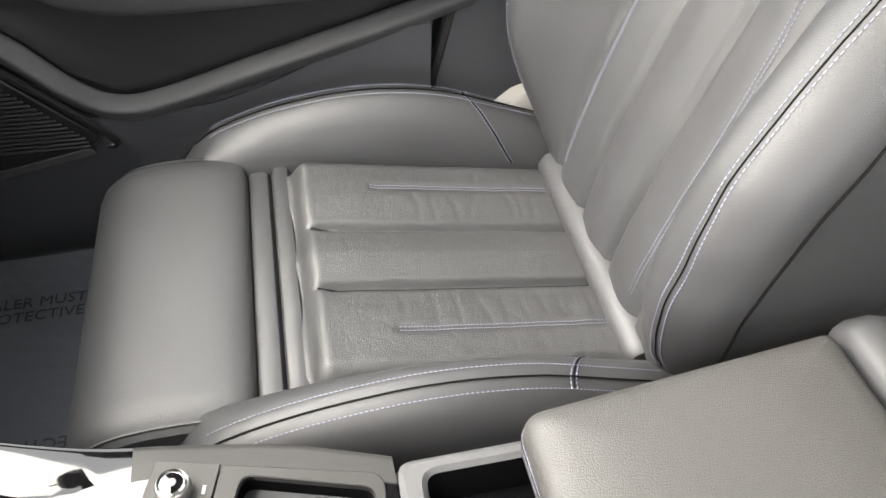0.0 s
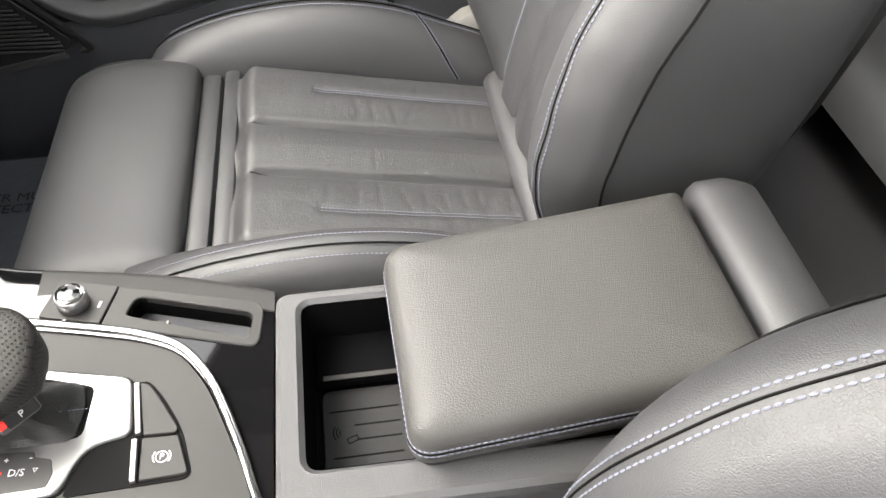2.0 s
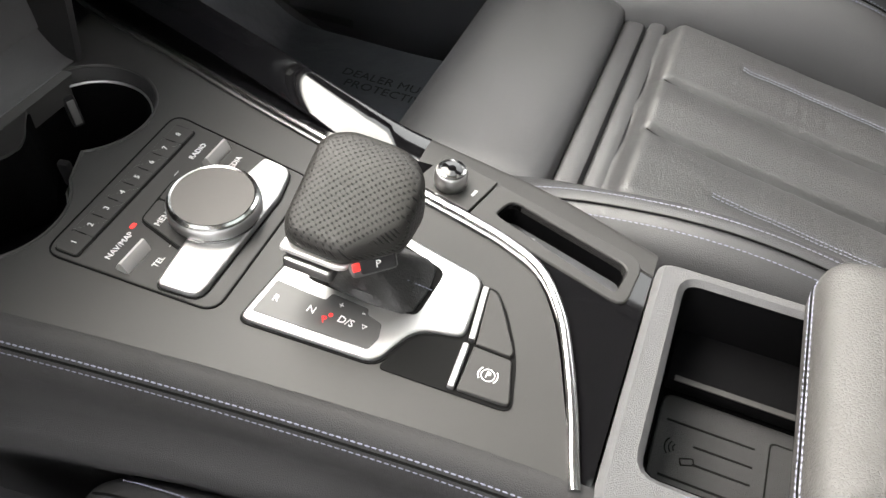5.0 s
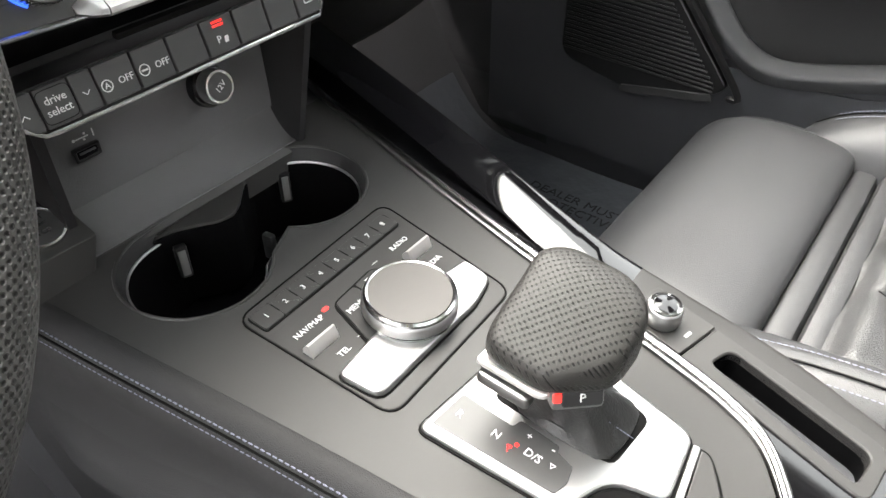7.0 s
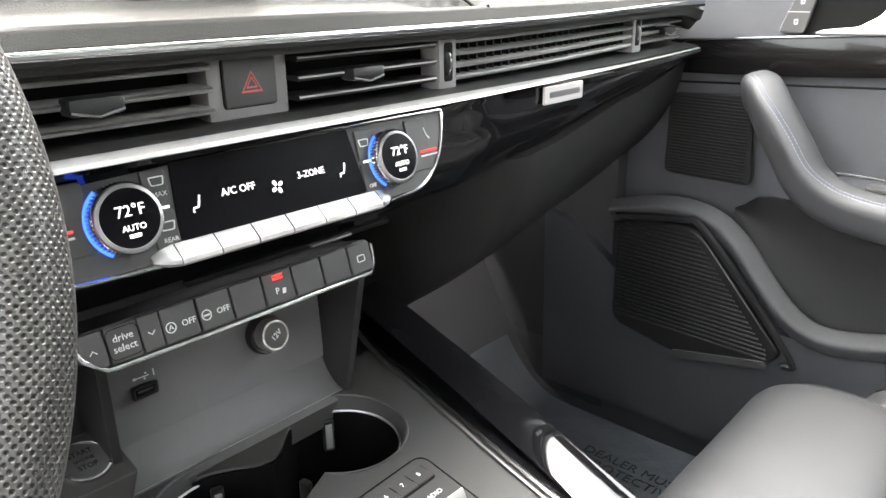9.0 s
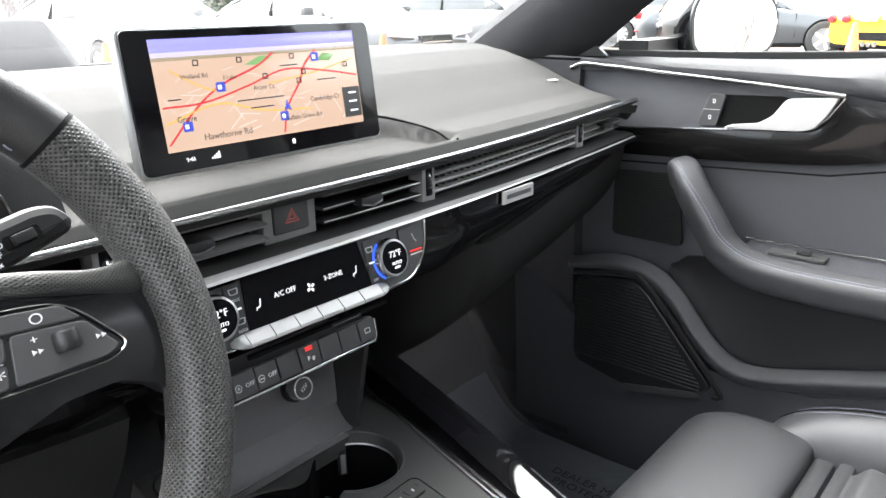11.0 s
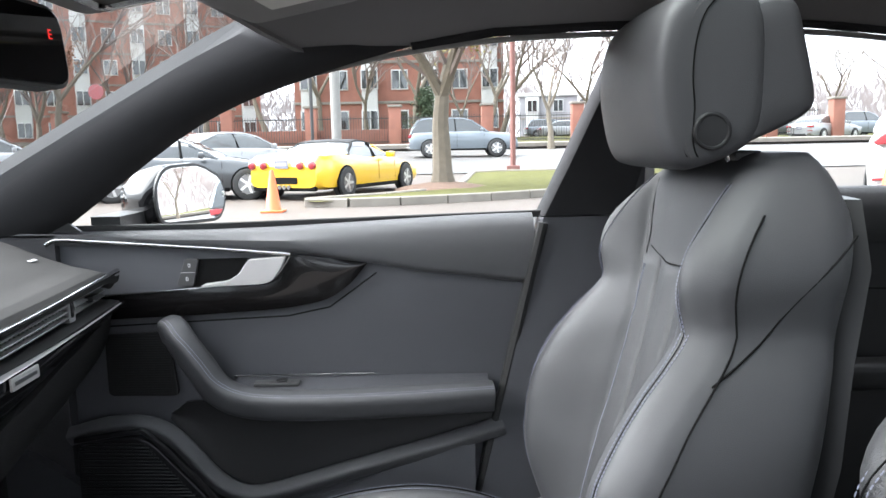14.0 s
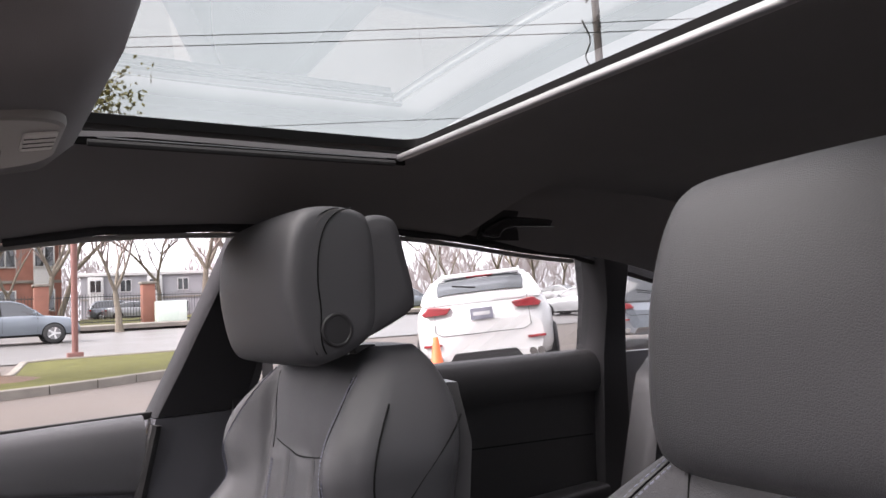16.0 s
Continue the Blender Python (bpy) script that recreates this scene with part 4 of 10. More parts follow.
# silver paddle below the dial
pad = rounded(plan([(-0.064, 0.437), (-0.061, 0.4085), (-0.02, 0.409), (0.03, 0.409), (0.056, 0.415), (0.058, 0.437), (0.03, 0.441), (-0.03, 0.441)]), [0.004, 0.008, 0.003, 0.003, 0.008, 0.004, 0.003, 0.003], 3)
part("paddle_gap", slab(inset(pad, -0.0012), con_at(0, 0.3, 0.0014), 0.002, 0.0002), GAP, panel)
part("paddle", slab(pad, con_at(0, 0.3, 0.0058), 0.005, 0.0016), ALU, panel, "brushed silver rocker")
dial = part("dial", lathe([(0.0275, 0.002), (0.0285, 0.006), (0.0285, 0.0075)], con_at(0.0005, 0.4375), 48), CHROME, panel, "large round dial")
bm = bmesh.new()
n = 220
rings = [[con_at(0.0005, 0.4375) @ Vector(((r + (0.0003 if i % 2 else 0)) * math.cos(2 * math.pi * i / n), (r + (0.0003 if i % 2 else 0)) * math.sin(2 * math.pi * i / n), z)) for i in range(n)] for r, z in ((0.0286, 0.0085), (0.0296, 0.0100), (0.0293, 0.0160), (0.0283, 0.0175))]
part("knurl", loft(rings, cap=True), ALU, dial, "knurled silver edge", angle=10)
part("ring", lathe([(0.0286, 0.0170), (0.0284, 0.0192), (0.0268, 0.0203), (0.0255, 0.0198)], con_at(0.0005, 0.4375), 64), CHROME, dial)
part("cap", lathe([(0.0257, 0.019), (0.0256, 0.0199), (0.020, 0.0203), (0.004, 0.0206)], con_at(0.0005, 0.4375), 64), KEY_TOP, dial, "flat grey-black cap")

panel.location += Vector((0.003, 0.007, 0.0003))

# ---- gear selector ----
gear = thing("gear_selector", on_con(-0.01, 0.31), "automatic gear selector with a perforated leather knob on a silver plate", "gear selector")
GP = rounded(plan([(-0.0600, 0.3885), (0.030, 0.381), (0.041, 0.335), (0.028, 0.269), (-0.0165, 0.2640), (-0.0235, 0.292), (-0.0540, 0.3035)]), [0.006, 0.006, 0.01, 0.008, 0.006, 0.012, 0.008], 4)
part("plate_gap", slab(inset(GP, -0.0014), con_at(0, 0.3, 0.0012), 0.002, 0.0002), GAP, gear)
part("plate", slab(GP, con_at(0, 0.3, 0.0042), 0.004, 0.0018), ALU, gear, "brushed silver surround")
ins = rounded(plan([(-0.0535, 0.3835), (-0.0275, 0.3815), (-0.0285, 0.3485), (-0.0225, 0.3470), (-0.0235, 0.3225), (-0.0275, 0.3215), (-0.0300, 0.3110), (-0.0400, 0.3085), (-0.0490, 0.3110)]), 0.0015, 2)
dis = part("gate_display", slab(ins, con_at(0, 0.3, 0.0047), 0.002, 0.0003), KEY, gear, "dark gate display")
for text, x, y, s_, mt in (("R", -0.0400, 0.3750, 0.0068, PRINT), ("N", -0.0385, 0.3525, 0.0068, PRINT), ("D/S", -0.0375, 0.3305, 0.0068, PRINT), ("+", -0.0285, 0.3380, 0.006, PRINT), ("-", -0.0275, 0.3235, 0.007, PRINT), ("P", -0.0415, 0.3425, 0.0066, LIT_RED)):
    lettering(text, s_, con_at(x, y, 0.0049, -92 if text != "P" else -60), mt, dis)
part("red_dot", lathe([(0.0014, 0), (0.0013, 0.0003)], con_at(-0.0370, 0.3405, 0.0047), 10), LIT_RED, dis)
tri = [(-0.0018, -0.0013), (0.0018, -0.0013), (0, 0.0018)]
part("triangle", frame_ring([Vector(p) for p in tri], [Vector(p) * 0.62 for p in tri], con_at(-0.0365, 0.3195, 0.0049, 180 - 92), 0.0003, bevel=0.00005), PRINT, dis)
# gaiter
def gaiter(h, w, d, x0, y0, wob):
    return [on_con(x0 + w * math.cos(a) * (1 + wob * math.cos(4 * a)) / max(abs(math.cos(a)), abs(math.sin(a))) ** 0.8, y0 + d * math.sin(a) * (1 + wob * math.sin(3 * a)) / max(abs(math.cos(a)), abs(math.sin(a))) ** 0.8, h) for a in [2 * math.pi * i / 28 for i in range(28)]]
part("gaiter_gap", slab(rounded(plan([(-0.0190, 0.368), (0.028, 0.362), (0.033, 0.330), (0.022, 0.292), (-0.0165, 0.295), (-0.0195, 0.335)]), 0.006, 3), con_at(0, 0.3, 0.0046), 0.002, 0.0003), GAP, gear)
part("gaiter", loft([gaiter(0.003, 0.0235, 0.031, 0.0039, 0.3275, 0.0), gaiter(0.007, 0.0235, 0.030, 0.0030, 0.3268, 0.03), gaiter(0.011, 0.020, 0.025, 0.0012, 0.3272, -0.05), gaiter(0.016, 0.0185, 0.023, -0.0008, 0.3283, 0.06), gaiter(0.024, 0.013, 0.016, -0.0045, 0.3300, -0.05), gaiter(0.036, 0.010, 0.012, -0.0090, 0.3300, 0.0)]), GAITER, gear, "creased leather gaiter")
part("gaiter_stitching", stitches([on_con(-0.0035 + 0.008 * t, 0.3065 - 0.012 * t, 0.0175 - 0.012 * t) for t in (0, 0.5, 1)], 0.003, 0.0009), THREAD, gear)
# knob: a wide leather dome with a chamfered rear corner that holds the parking key
KNOB = [(-0.031, 0.374), (-0.0315, 0.335), (-0.006, 0.3085), (0.027, 0.3085), (0.0435, 0.326), (0.042, 0.366), (0.030, 0.3785)]
kout = rounded(KNOB, [0.013, 0.008, 0.010, 0.013, 0.016, 0.018, 0.016], 7)
kc = Vector((0.006, 0.343))
def knob_ring(k, h):
    out = []
    for p in kout:
        x, y = kc.x + (p.x - kc.x) * k + 0.008 * (1 - k), kc.y + (p.y - kc.y) * k + 0.004 * (1 - k)
        low = smooth(0.030, -0.036, x)
        out.append(on_con(x, y, 0.0455 + (h - 0.0455) * (1 - 0.55 * low) + (y - kc.y) * 0.05))
    return out
prof_k = [(0.93, 0.0455), (0.975, 0.0462), (0.995, 0.049), (1.0, 0.056), (0.995, 0.064), (0.98, 0.0705), (0.945, 0.0745), (0.88, 0.0768), (0.76, 0.0780), (0.60, 0.0787), (0.4, 0.0792), (0.2, 0.0795), (0.02, 0.0796)]
bm = loft([knob_ring(k, h) for k, h in prof_k])
uv = bm.loops.layers.uv.new("UVMap")
inv = CON.inverted()
bm.verts.index_update()
for f in bm.faces:
    for lp in f.loops:
        q = inv @ lp.vert.co
        lp[uv].uv = (q.x + 0.3 * q.z, q.y - 0.8 * q.z)
part("knob", bm, PERFORATED, gear, "perforated black leather grip", angle=60)
part("knob_base", loft([knob_ring(k, h) for k, h in ((0.80, 0.034), (0.90, 0.037), (0.93, 0.044), (0.9, 0.0462))]), HARD, gear, "black base under the grip", angle=60)
part("side_ledge", slab(rounded(plan([(-0.0325, 0.374), (-0.0325, 0.337), (-0.029, 0.332), (-0.022, 0.336), (-0.022, 0.374)]), 0.003, 3), con_at(0, 0.3, 0.0450), 0.003, 0.001), SILVER, gear, "silver ledge under the grip")
part("shift_key", slab(rounded(plan([(-0.0355, 0.371), (-0.0355, 0.340), (-0.026, 0.340), (-0.026, 0.371)]), 0.003, 3), con_at(0, 0.3, 0.0395), 0.0065, 0.002), DARK_ALU, gear, "side release key")
PKM = axes(on_con(-0.0175, 0.3218, 0.0405), (0.68, -0.73, 0), (0.25, 0.24, 0.94))
part("park_key_rim", slab(rrect(0.027, 0.0140, 0.003, 3), PKM, 0.012, 0.0015), DARK_ALU, gear)
pk = part("park_key", slab(rrect(0.021, 0.0100, 0.002, 3), PKM @ pose(0.002, 0, 0.0010), 0.004, 0.0008), HARD, gear, "black parking key")
lettering("P", 0.0068, PKM @ pose(0.002, 0.0, 0.0012), PRINT, pk)
part("red_lens", slab(rrect(0.0045, 0.0055, 0.001, 2), PKM @ pose(-0.0105, 0.0005, 0.0008), 0.004, 0.0006), LIT_RED, gear)

# ---- keys behind the gear plate ----
pk_keys = thing("console_keys", on_con(-0.02, 0.25), "dark console keys with silver bars and a parking brake sign", "console keys")
part("gap", slab(rounded(plan([(-0.0555, 0.3020), (-0.0240, 0.2925), (-0.0170, 0.2665), (0.0235, 0.2690), (0.0260, 0.2585), (0.0130, 0.2480), (-0.0140, 0.2325), (-0.0510, 0.2230)]), [0.004, 0.01, 0.006, 0.004, 0.006, 0.02, 0.012, 0.008], 4), con_at(0, 0.3, 0.0010), 0.002, 0.0002), GAP, pk_keys)
part("gloss_key", slab(rounded(plan([(-0.0535, 0.2995), (-0.0255, 0.2905), (-0.0190, 0.2700), (-0.0190, 0.2655), (-0.0515, 0.2640)]), [0.004, 0.008, 0.004, 0.001, 0.001], 4), con_at(0, 0.275, 0.0012) @ pose(0, 0.025, 0, 10), 0.004, 0.0008), PIANO, pk_keys, "gloss black key")
part("silver_bar", slab(rrect(0.040, 0.0040, 0.0008, 2), con_at(0.0025, 0.2625, 0.005, 8), 0.004, 0.0008), ALU, pk_keys)
part("silver_bar", slab(rrect(0.030, 0.0040, 0.0008, 2), con_at(-0.0360, 0.2605, 0.005, 4), 0.004, 0.0008), ALU, pk_keys)
part("upper_key", slab(rounded(plan([(0.0225, 0.2630), (0.0215, 0.2570), (0.0100, 0.2490), (-0.0150, 0.2345), (-0.0185, 0.2355), (-0.0185, 0.2565)]), [0.002, 0.005, 0.02, 0.004, 0.002, 0.001], 4), con_at(0, 0.3, 0.0036), 0.003, 0.0008), SATIN, pk_keys)
bk = part("brake_key", slab(rounded(plan([(-0.0205, 0.2570), (-0.0205, 0.2340), (-0.0485, 0.2255), (-0.0505, 0.2560)]), [0.001, 0.002, 0.004, 0.001], 4), con_at(0, 0.3, 0.0036), 0.003, 0.0008), SATIN, pk_keys)
lettering("P", 0.006, con_at(-0.0355, 0.2430, 0.0038, -92), PRINT, bk)
part("ring_sign", frame_ring([Vector(p) for p in circle(0.0042, 20)], [Vector(p) for p in circle(0.0036, 20)], con_at(-0.0355, 0.2430, 0.0038), 0.0003, bevel=0.00005), PRINT, bk)
for sy in (-1, 1):
    arc = [on_con(-0.0355 + 0.0056 * math.sin(radians(a)), 0.2430 + sy * 0.0056 * math.cos(radians(a)), 0.0038) for a in range(-40, 41, 10)]
    part("arc_sign", sweep(arc, rrect(0.0008, 0.0003, 0.0001, 1)), PRINT, bk)

# ---- knob by the passenger ----
vol = thing("volume_knob", on_con(0.1, 0.312), "small knurled silver knob on the piano-black border", "knob")
part("plate", slab(rounded(plan([(0.0795, 0.2995), (0.1148, 0.2905), (0.1245, 0.334), (0.0895, 0.344)]), 0.0012, 3), con_at(0, 0.3, 0.0012), 0.003, 0.0006), SATIN, vol)
n = 72
rings = [[con_at(0.0985, 0.320) @ Vector(((r + (0.0004 if i % 2 else 0)) * math.cos(2 * math.pi * i / n), (r + (0.0004 if i % 2 else 0)) * math.sin(2 * math.pi * i / n), z)) for i in range(n)] for r, z in ((0.0100, 0.001), (0.0112, 0.003), (0.0110, 0.0125), (0.0102, 0.014))]
part("knurl", loft(rings), ALU, vol, angle=10)
part("rim", lathe([(0.0102, 0.0135), (0.0098, 0.0155), (0.0086, 0.016), (0.0078, 0.0145)], con_at(0.0985, 0.320), 40), CHROME, vol)
part("cap", lathe([(0.0078, 0.014), (0.0072, 0.0155), (0.003, 0.016)], con_at(0.0985, 0.320), 32), PIANO, vol)
for k, (x, y, w) in enumerate(((0.097, 0.3015, 0.006), (0.1135, 0.3195, 0.003), (0.0835, 0.325, 0.003))):
    part("sign", box(on_con(x, y, 0.0015), (w, 0.0022, 0.0003), 0, pose(0, 0, 0, 0, 0, -12)), PRINT_DIM, vol)

# ---- open storage box and armrest ----
store = thing("storage_box", (0.0, 0.0, 0.45), "open black storage box with a ribbed phone charging mat", "storage box")
O = rounded([(-0.084, 0.1705), (0.094, 0.171), (0.095, -0.24), (-0.088, -0.24)], 0.012, 4)
I = rounded([(-0.056, 0.151), (0.081, 0.152), (0.081, -0.12), (-0.058, -0.12)], 0.010, 4)
part("rim", frame_ring(O, I, axes((0, 0, 0.533), (1, 0, 0), (0, 1, 0.0)), 0.02, bevel=0.004), SOFT_LIGHT, store, "soft black rim")
bm = loft([[(x, y, z) for x, y in inset(I, d)] for d, z in ((0, 0.53), (0.001, 0.515), (0.003, 0.47))], cap=False)
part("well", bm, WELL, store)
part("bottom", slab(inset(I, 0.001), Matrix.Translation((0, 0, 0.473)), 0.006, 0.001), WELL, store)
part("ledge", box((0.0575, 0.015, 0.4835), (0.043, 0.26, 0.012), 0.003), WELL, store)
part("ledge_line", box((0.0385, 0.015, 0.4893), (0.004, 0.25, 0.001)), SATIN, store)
mat_ = part("mat", slab(rounded([(-0.050, 0.143), (0.0345, 0.143), (0.0345, -0.1), (-0.050, -0.1)], 0.008, 4), Matrix.Translation((0, 0, 0.4775)), 0.005, 0.0015), SIDE_SKIN, store, "grey ribbed rubber mat")
for x, y1 in ((0.0150, 0.1375), (0.0020, 0.119), (-0.0100, 0.118), (-0.0235, 0.1360), (-0.036, 0.1360)):
    part("groove", box((x, (y1 + 0.084) / 2, 0.4778), (0.0011, y1 - 0.084, 0.0006)), GAP, mat_)
part("groove", frame_ring(rrect(0.060, 0.10, 0.004, 3), rrect(0.0578, 0.0978, 0.0035, 3), pose(-0.006, 0.026, 0.4779), 0.0006, bevel=0.0001), GAP, mat_)
for r in (0.0035, 0.006, 0.0085):
    arc = [(-0.003 + r * math.sin(radians(a)) * 1.0, 0.127 + r * math.cos(radians(a)), 0.4779) for a in range(-40, 41, 10)]
    part("signal_arc", sweep(arc, rrect(0.0009, 0.0004, 0.0002, 1)), GAP, mat_)
part("phone_sign", frame_ring(rrect(0.005, 0.009, 0.001, 2), rrect(0.0036, 0.0072, 0.0006, 2), pose(-0.0095, 0.121, 0.4779, 0, 0, 20), 0.0004, bevel=0.00005), GAP, mat_)

arm = thing("armrest", (0.008, -0.035, 0.54), "padded black leatherette armrest lid with pale stitching", "armrest")
AO = rounded([(-0.073, 0.084), (0.089, 0.087), (0.099, -0.143), (-0.066, -0.147)], [0.018, 0.018, 0.012, 0.012], 6)
def arm_ring(d, z, tilt=0.10):
    flat_ = AO if d <= 0 else inset(AO, min(d, 0.008))
    k = 1 - max(0.0, d - 0.008) / 0.08
    return [(0.012 + (x - 0.012) * k, -0.03 + (y + 0.03) * k, z + (0.085 - (-0.03 + (y + 0.03) * k)) * tilt) for x, y in flat_]
rings = [arm_ring(d, z) for d, z in ((0.004, 0.546), (0.001, 0.549), (0.0, 0.556), (0.0, 0.569), (0.001, 0.5755), (0.004, 0.5815), (0.010, 0.586), (0.02, 0.5885), (0.035, 0.5905), (0.05, 0.5915))]
part("lid", loft(rings), LEATHER_ARM, arm, angle=60)
seam = arm_ring(-0.0004, 0.5625)
part("seam", tube(seam + seam[:1], 0.0009, 5), GAP, arm)
for z in (0.5595, 0.5655):
    st = arm_ring(-0.0006, z)
    part("stitching", stitches(st + st[:1], 0.0042, 0.0011, up=(0, 0, 1)), THREAD, arm, "pale stitching")
part("underside", slab(inset(AO, 0.006), axes((0, 0.085, 0.547), (1, 0, 0), (0, 1, -0.10)) @ Matrix.Translation((0, -0.085, 0)), 0.012, 0.002), HARD, arm)
# rear end of the console behind the lid
rear = thing("rear_cover", (0.01, -0.19, 0.4), "rounded black rear end of the console behind the armrest", "console end")
rings = []
for x in (-0.075, -0.069, -0.06, 0.09, 0.099, 0.104):
    e = 0.008 if x in (-0.075, 0.104) else (0.003 if x in (-0.069, 0.099) else 0)
    rings.append([(x, y, z) for y, z in ((-0.151, 0.40), (-0.151, 0.603 - e), (-0.156, 0.611 - e), (-0.175, 0.613 - e), (-0.198 + e, 0.606 - e), (-0.215 + e, 0.585 - e), (-0.232 + e, 0.52), (-0.245 + e, 0.40))])
part("cap", loft(rings), LEATHER, rear, angle=60)
part("base", box((0.01, -0.2, 0.33), (0.17, 0.11, 0.26), 0.01), SOFT, rear)
for k in range(2):
    part("vent_frame", box((-0.02 + 0.07 * k, -0.253, 0.47), (0.06, 0.006, 0.05), 0.002), CHROME if k else HARD, rear)


# ---- dashboard ----
def dash_y(x):
    """How far ahead the dashboard's face lies."""
    return 0.564 + 0.050 * (max(0.0, x - 0.08) / 0.6) ** 1.7 + 0.02 * smooth(-0.2, -0.6, x)


dash = thing("dashboard", (0, 0.65, 0.45), "black dashboard with padded top, chrome strips and piano-black face", "dashboard")
PAD = [(0.0, 0.842), (0.006, 0.850), (0.02, 0.856), (0.05, 0.862), (0.10, 0.878), (0.16, 0.902), (0.22, 0.918), (0.30, 0.926), (0.40, 0.925), (0.46, 0.90)]
def pad(u, v):
    x = -0.72 + 1.405 * u
    k = v * (len(PAD) - 1)
    i = min(int(k), len(PAD) - 2)
    (d0, z0), (d1, z1) = PAD[i], PAD[i + 1]
    d, z = d0 + (d1 - d0) * (k - i), z0 + (z1 - z0) * (k - i)
    end = smooth(0.57, 0.69, x)
    back = dash_y(x) + d * (1 - 0.12 * end) - 0.16 * (x / 0.72) ** 2 * smooth(0.2, 0.46, d)
    # lower ledge beside and under the screen, with a step up to the pad
    edge = 0.072 - 0.052 * smooth(0.16, 0.216, x)
    z -= 0.011 * smooth(0.010, 0.018, d) * smooth(edge + 0.004, edge - 0.006, d) * smooth(0.216, 0.198, x)
    return (x, back, z - 0.035 * end ** 2 * smooth(0.0, 0.03, d + 0.01) + 0.004 * math.sin(math.pi * min(1, max(0, (x - 0.15) / 0.45))) * smooth(0.02, 0.1, d))
part("pad", surf(pad, 170, 90, 0.012, back=(0, 0.3, -1)), PADDED, dash, "soft padded top", angle=60)
# airbag seam and the step beside the screen
seam = [pad((x + 0.72) / 1.405, v) for x, v in ((0.10, 0.415), (0.13, 0.415), (0.165, 0.41), (0.188, 0.36), (0.200, 0.27), (0.206, 0.20), (0.209, 0.13))]
part("airbag_seam", tube([Vector(p) + Vector((0, -0.001, 0.001)) for p in spline(seam, 5)], 0.0011, 5), GAP, dash)
part("airbag_sign", box(Vector(pad((0.56 + 0.72) / 1.405, 0.42)) + Vector((0, 0, 0.002)), (0.02, 0.006, 0.0008), 0, pose(0, 0, 0, 12, 0, 0)), PRINT_DIM, dash)
def face_line(z, x0, x1, dy=0.0, n=24, rise=0.0):
    return [(x0 + (x1 - x0) * i / n, dash_y(x0 + (x1 - x0) * i / n) + dy, z + rise * smooth(0.2, 0.62, x0 + (x1 - x0) * i / n)) for i in range(n + 1)]
part("top_chrome", sweep(face_line(0.8395, -0.66, 0.672, -0.001, rise=0.004), rrect(0.006, 0.005, 0.002, 3)), CHROME, dash, "satin chrome strip")
part("top_lip", sweep(face_line(0.8362, -0.66, 0.676, 0.003, rise=0.004), rrect(0.012, 0.004, 0.0015, 3)), HOOD_SKIN, dash)
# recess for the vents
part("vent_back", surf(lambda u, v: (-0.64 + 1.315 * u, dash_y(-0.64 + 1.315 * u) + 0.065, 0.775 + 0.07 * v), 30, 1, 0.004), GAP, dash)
part("vent_floor", surf(lambda u, v: (-0.64 + 1.315 * u, dash_y(-0.64 + 1.315 * u) + 0.017 + 0.05 * v, 0.793 + 0.004 * v), 30, 1, 0.003), HARD, dash)
part("vent_roof", surf(lambda u, v: (-0.64 + 1.315 * u, dash_y(-0.64 + 1.315 * u) + 0.004 + 0.05 * v, 0.8335 + 0.004 * smooth(0.2, 0.62, -0.64 + 1.315 * u)), 30, 1, 0.003), HARD, dash)
# gloss face below the vents
def face(u, v):
    x = -0.64 + 1.325 * u
    low = lerp_table([(-0.64, 0.74), (-0.16, 0.70), (0.10, 0.700), (0.30, 0.722), (0.50, 0.748), (0.685, 0.770)], x)
    z = 0.789 + (low - 0.789) * v
    return (x, dash_y(x) - 0.006 * math.sin(math.pi * v) * smooth(0.13, 0.2, abs(x)) + 0.012 * smooth(0.0, 0.12, v) * smooth(0.2, 0.15, abs(x)) + 0.030 * v ** 2, z)
part("gloss_face", surf(face, 60, 10, 0.006, back=(0, 1, 0)), PIANO, dash, "piano-black face", angle=60)
part("low_chrome", sweep(face_line(0.7895, -0.64, 0.665, -0.005), [(-0.007, -0.0005), (0.002, -0.0018), (0.0045, -0.0008), (0.0035, 0.0014), (-0.007, 0.0030)], scale=lambda t: 1.0 - 0.75 * smooth(0.58, 0.9, t)), SILVER, dash, "silver strip under the vents")
part("vent_sill", surf(lambda u, v: (-0.64 + 1.315 * u, dash_y(-0.64 + 1.315 * u) + 0.0005 + 0.0175 * v, 0.7915 + 0.003 * v), 30, 1, 0.003), SATIN, dash, "dark sill behind the silver strip")
# lower dash: glove box and knee panel
def knee(u, v):
    x = -0.70 + 1.385 * u
    z0 = face((x + 0.64) / 1.325 if x > -0.64 else 0, 1)[2]
    z = z0 - 0.30 * v
    hollow = smooth(0.28, 0.20, x) * smooth(-0.16, -0.12, x) * 0.16
    return (x, dash_y(x) + 0.018 + 0.12 * v + 0.20 * v ** 2 + hollow + 0.018 * math.sin(math.pi * min(1, v * 1.6)) * smooth(0.15, 0.25, abs(x)) * -1, z)
part("lower_panel", surf(knee, 90, 16, 0.012, back=(0, 1, 0)), HOOD_SKIN, dash, "dark glove box panel", angle=60)
badge = part("badge", slab(rounded([(-0.031, -0.0075), (0.029, -0.0075), (0.031, 0.0075), (-0.029, 0.0075)], 0.002, 3), axes((0.302, dash_y(0.302) - 0.0085, 0.778), (1, 0.02, 0), (0, 0.1, 1)), 0.003, 0.0008), SILVER, dash, "small silver badge")
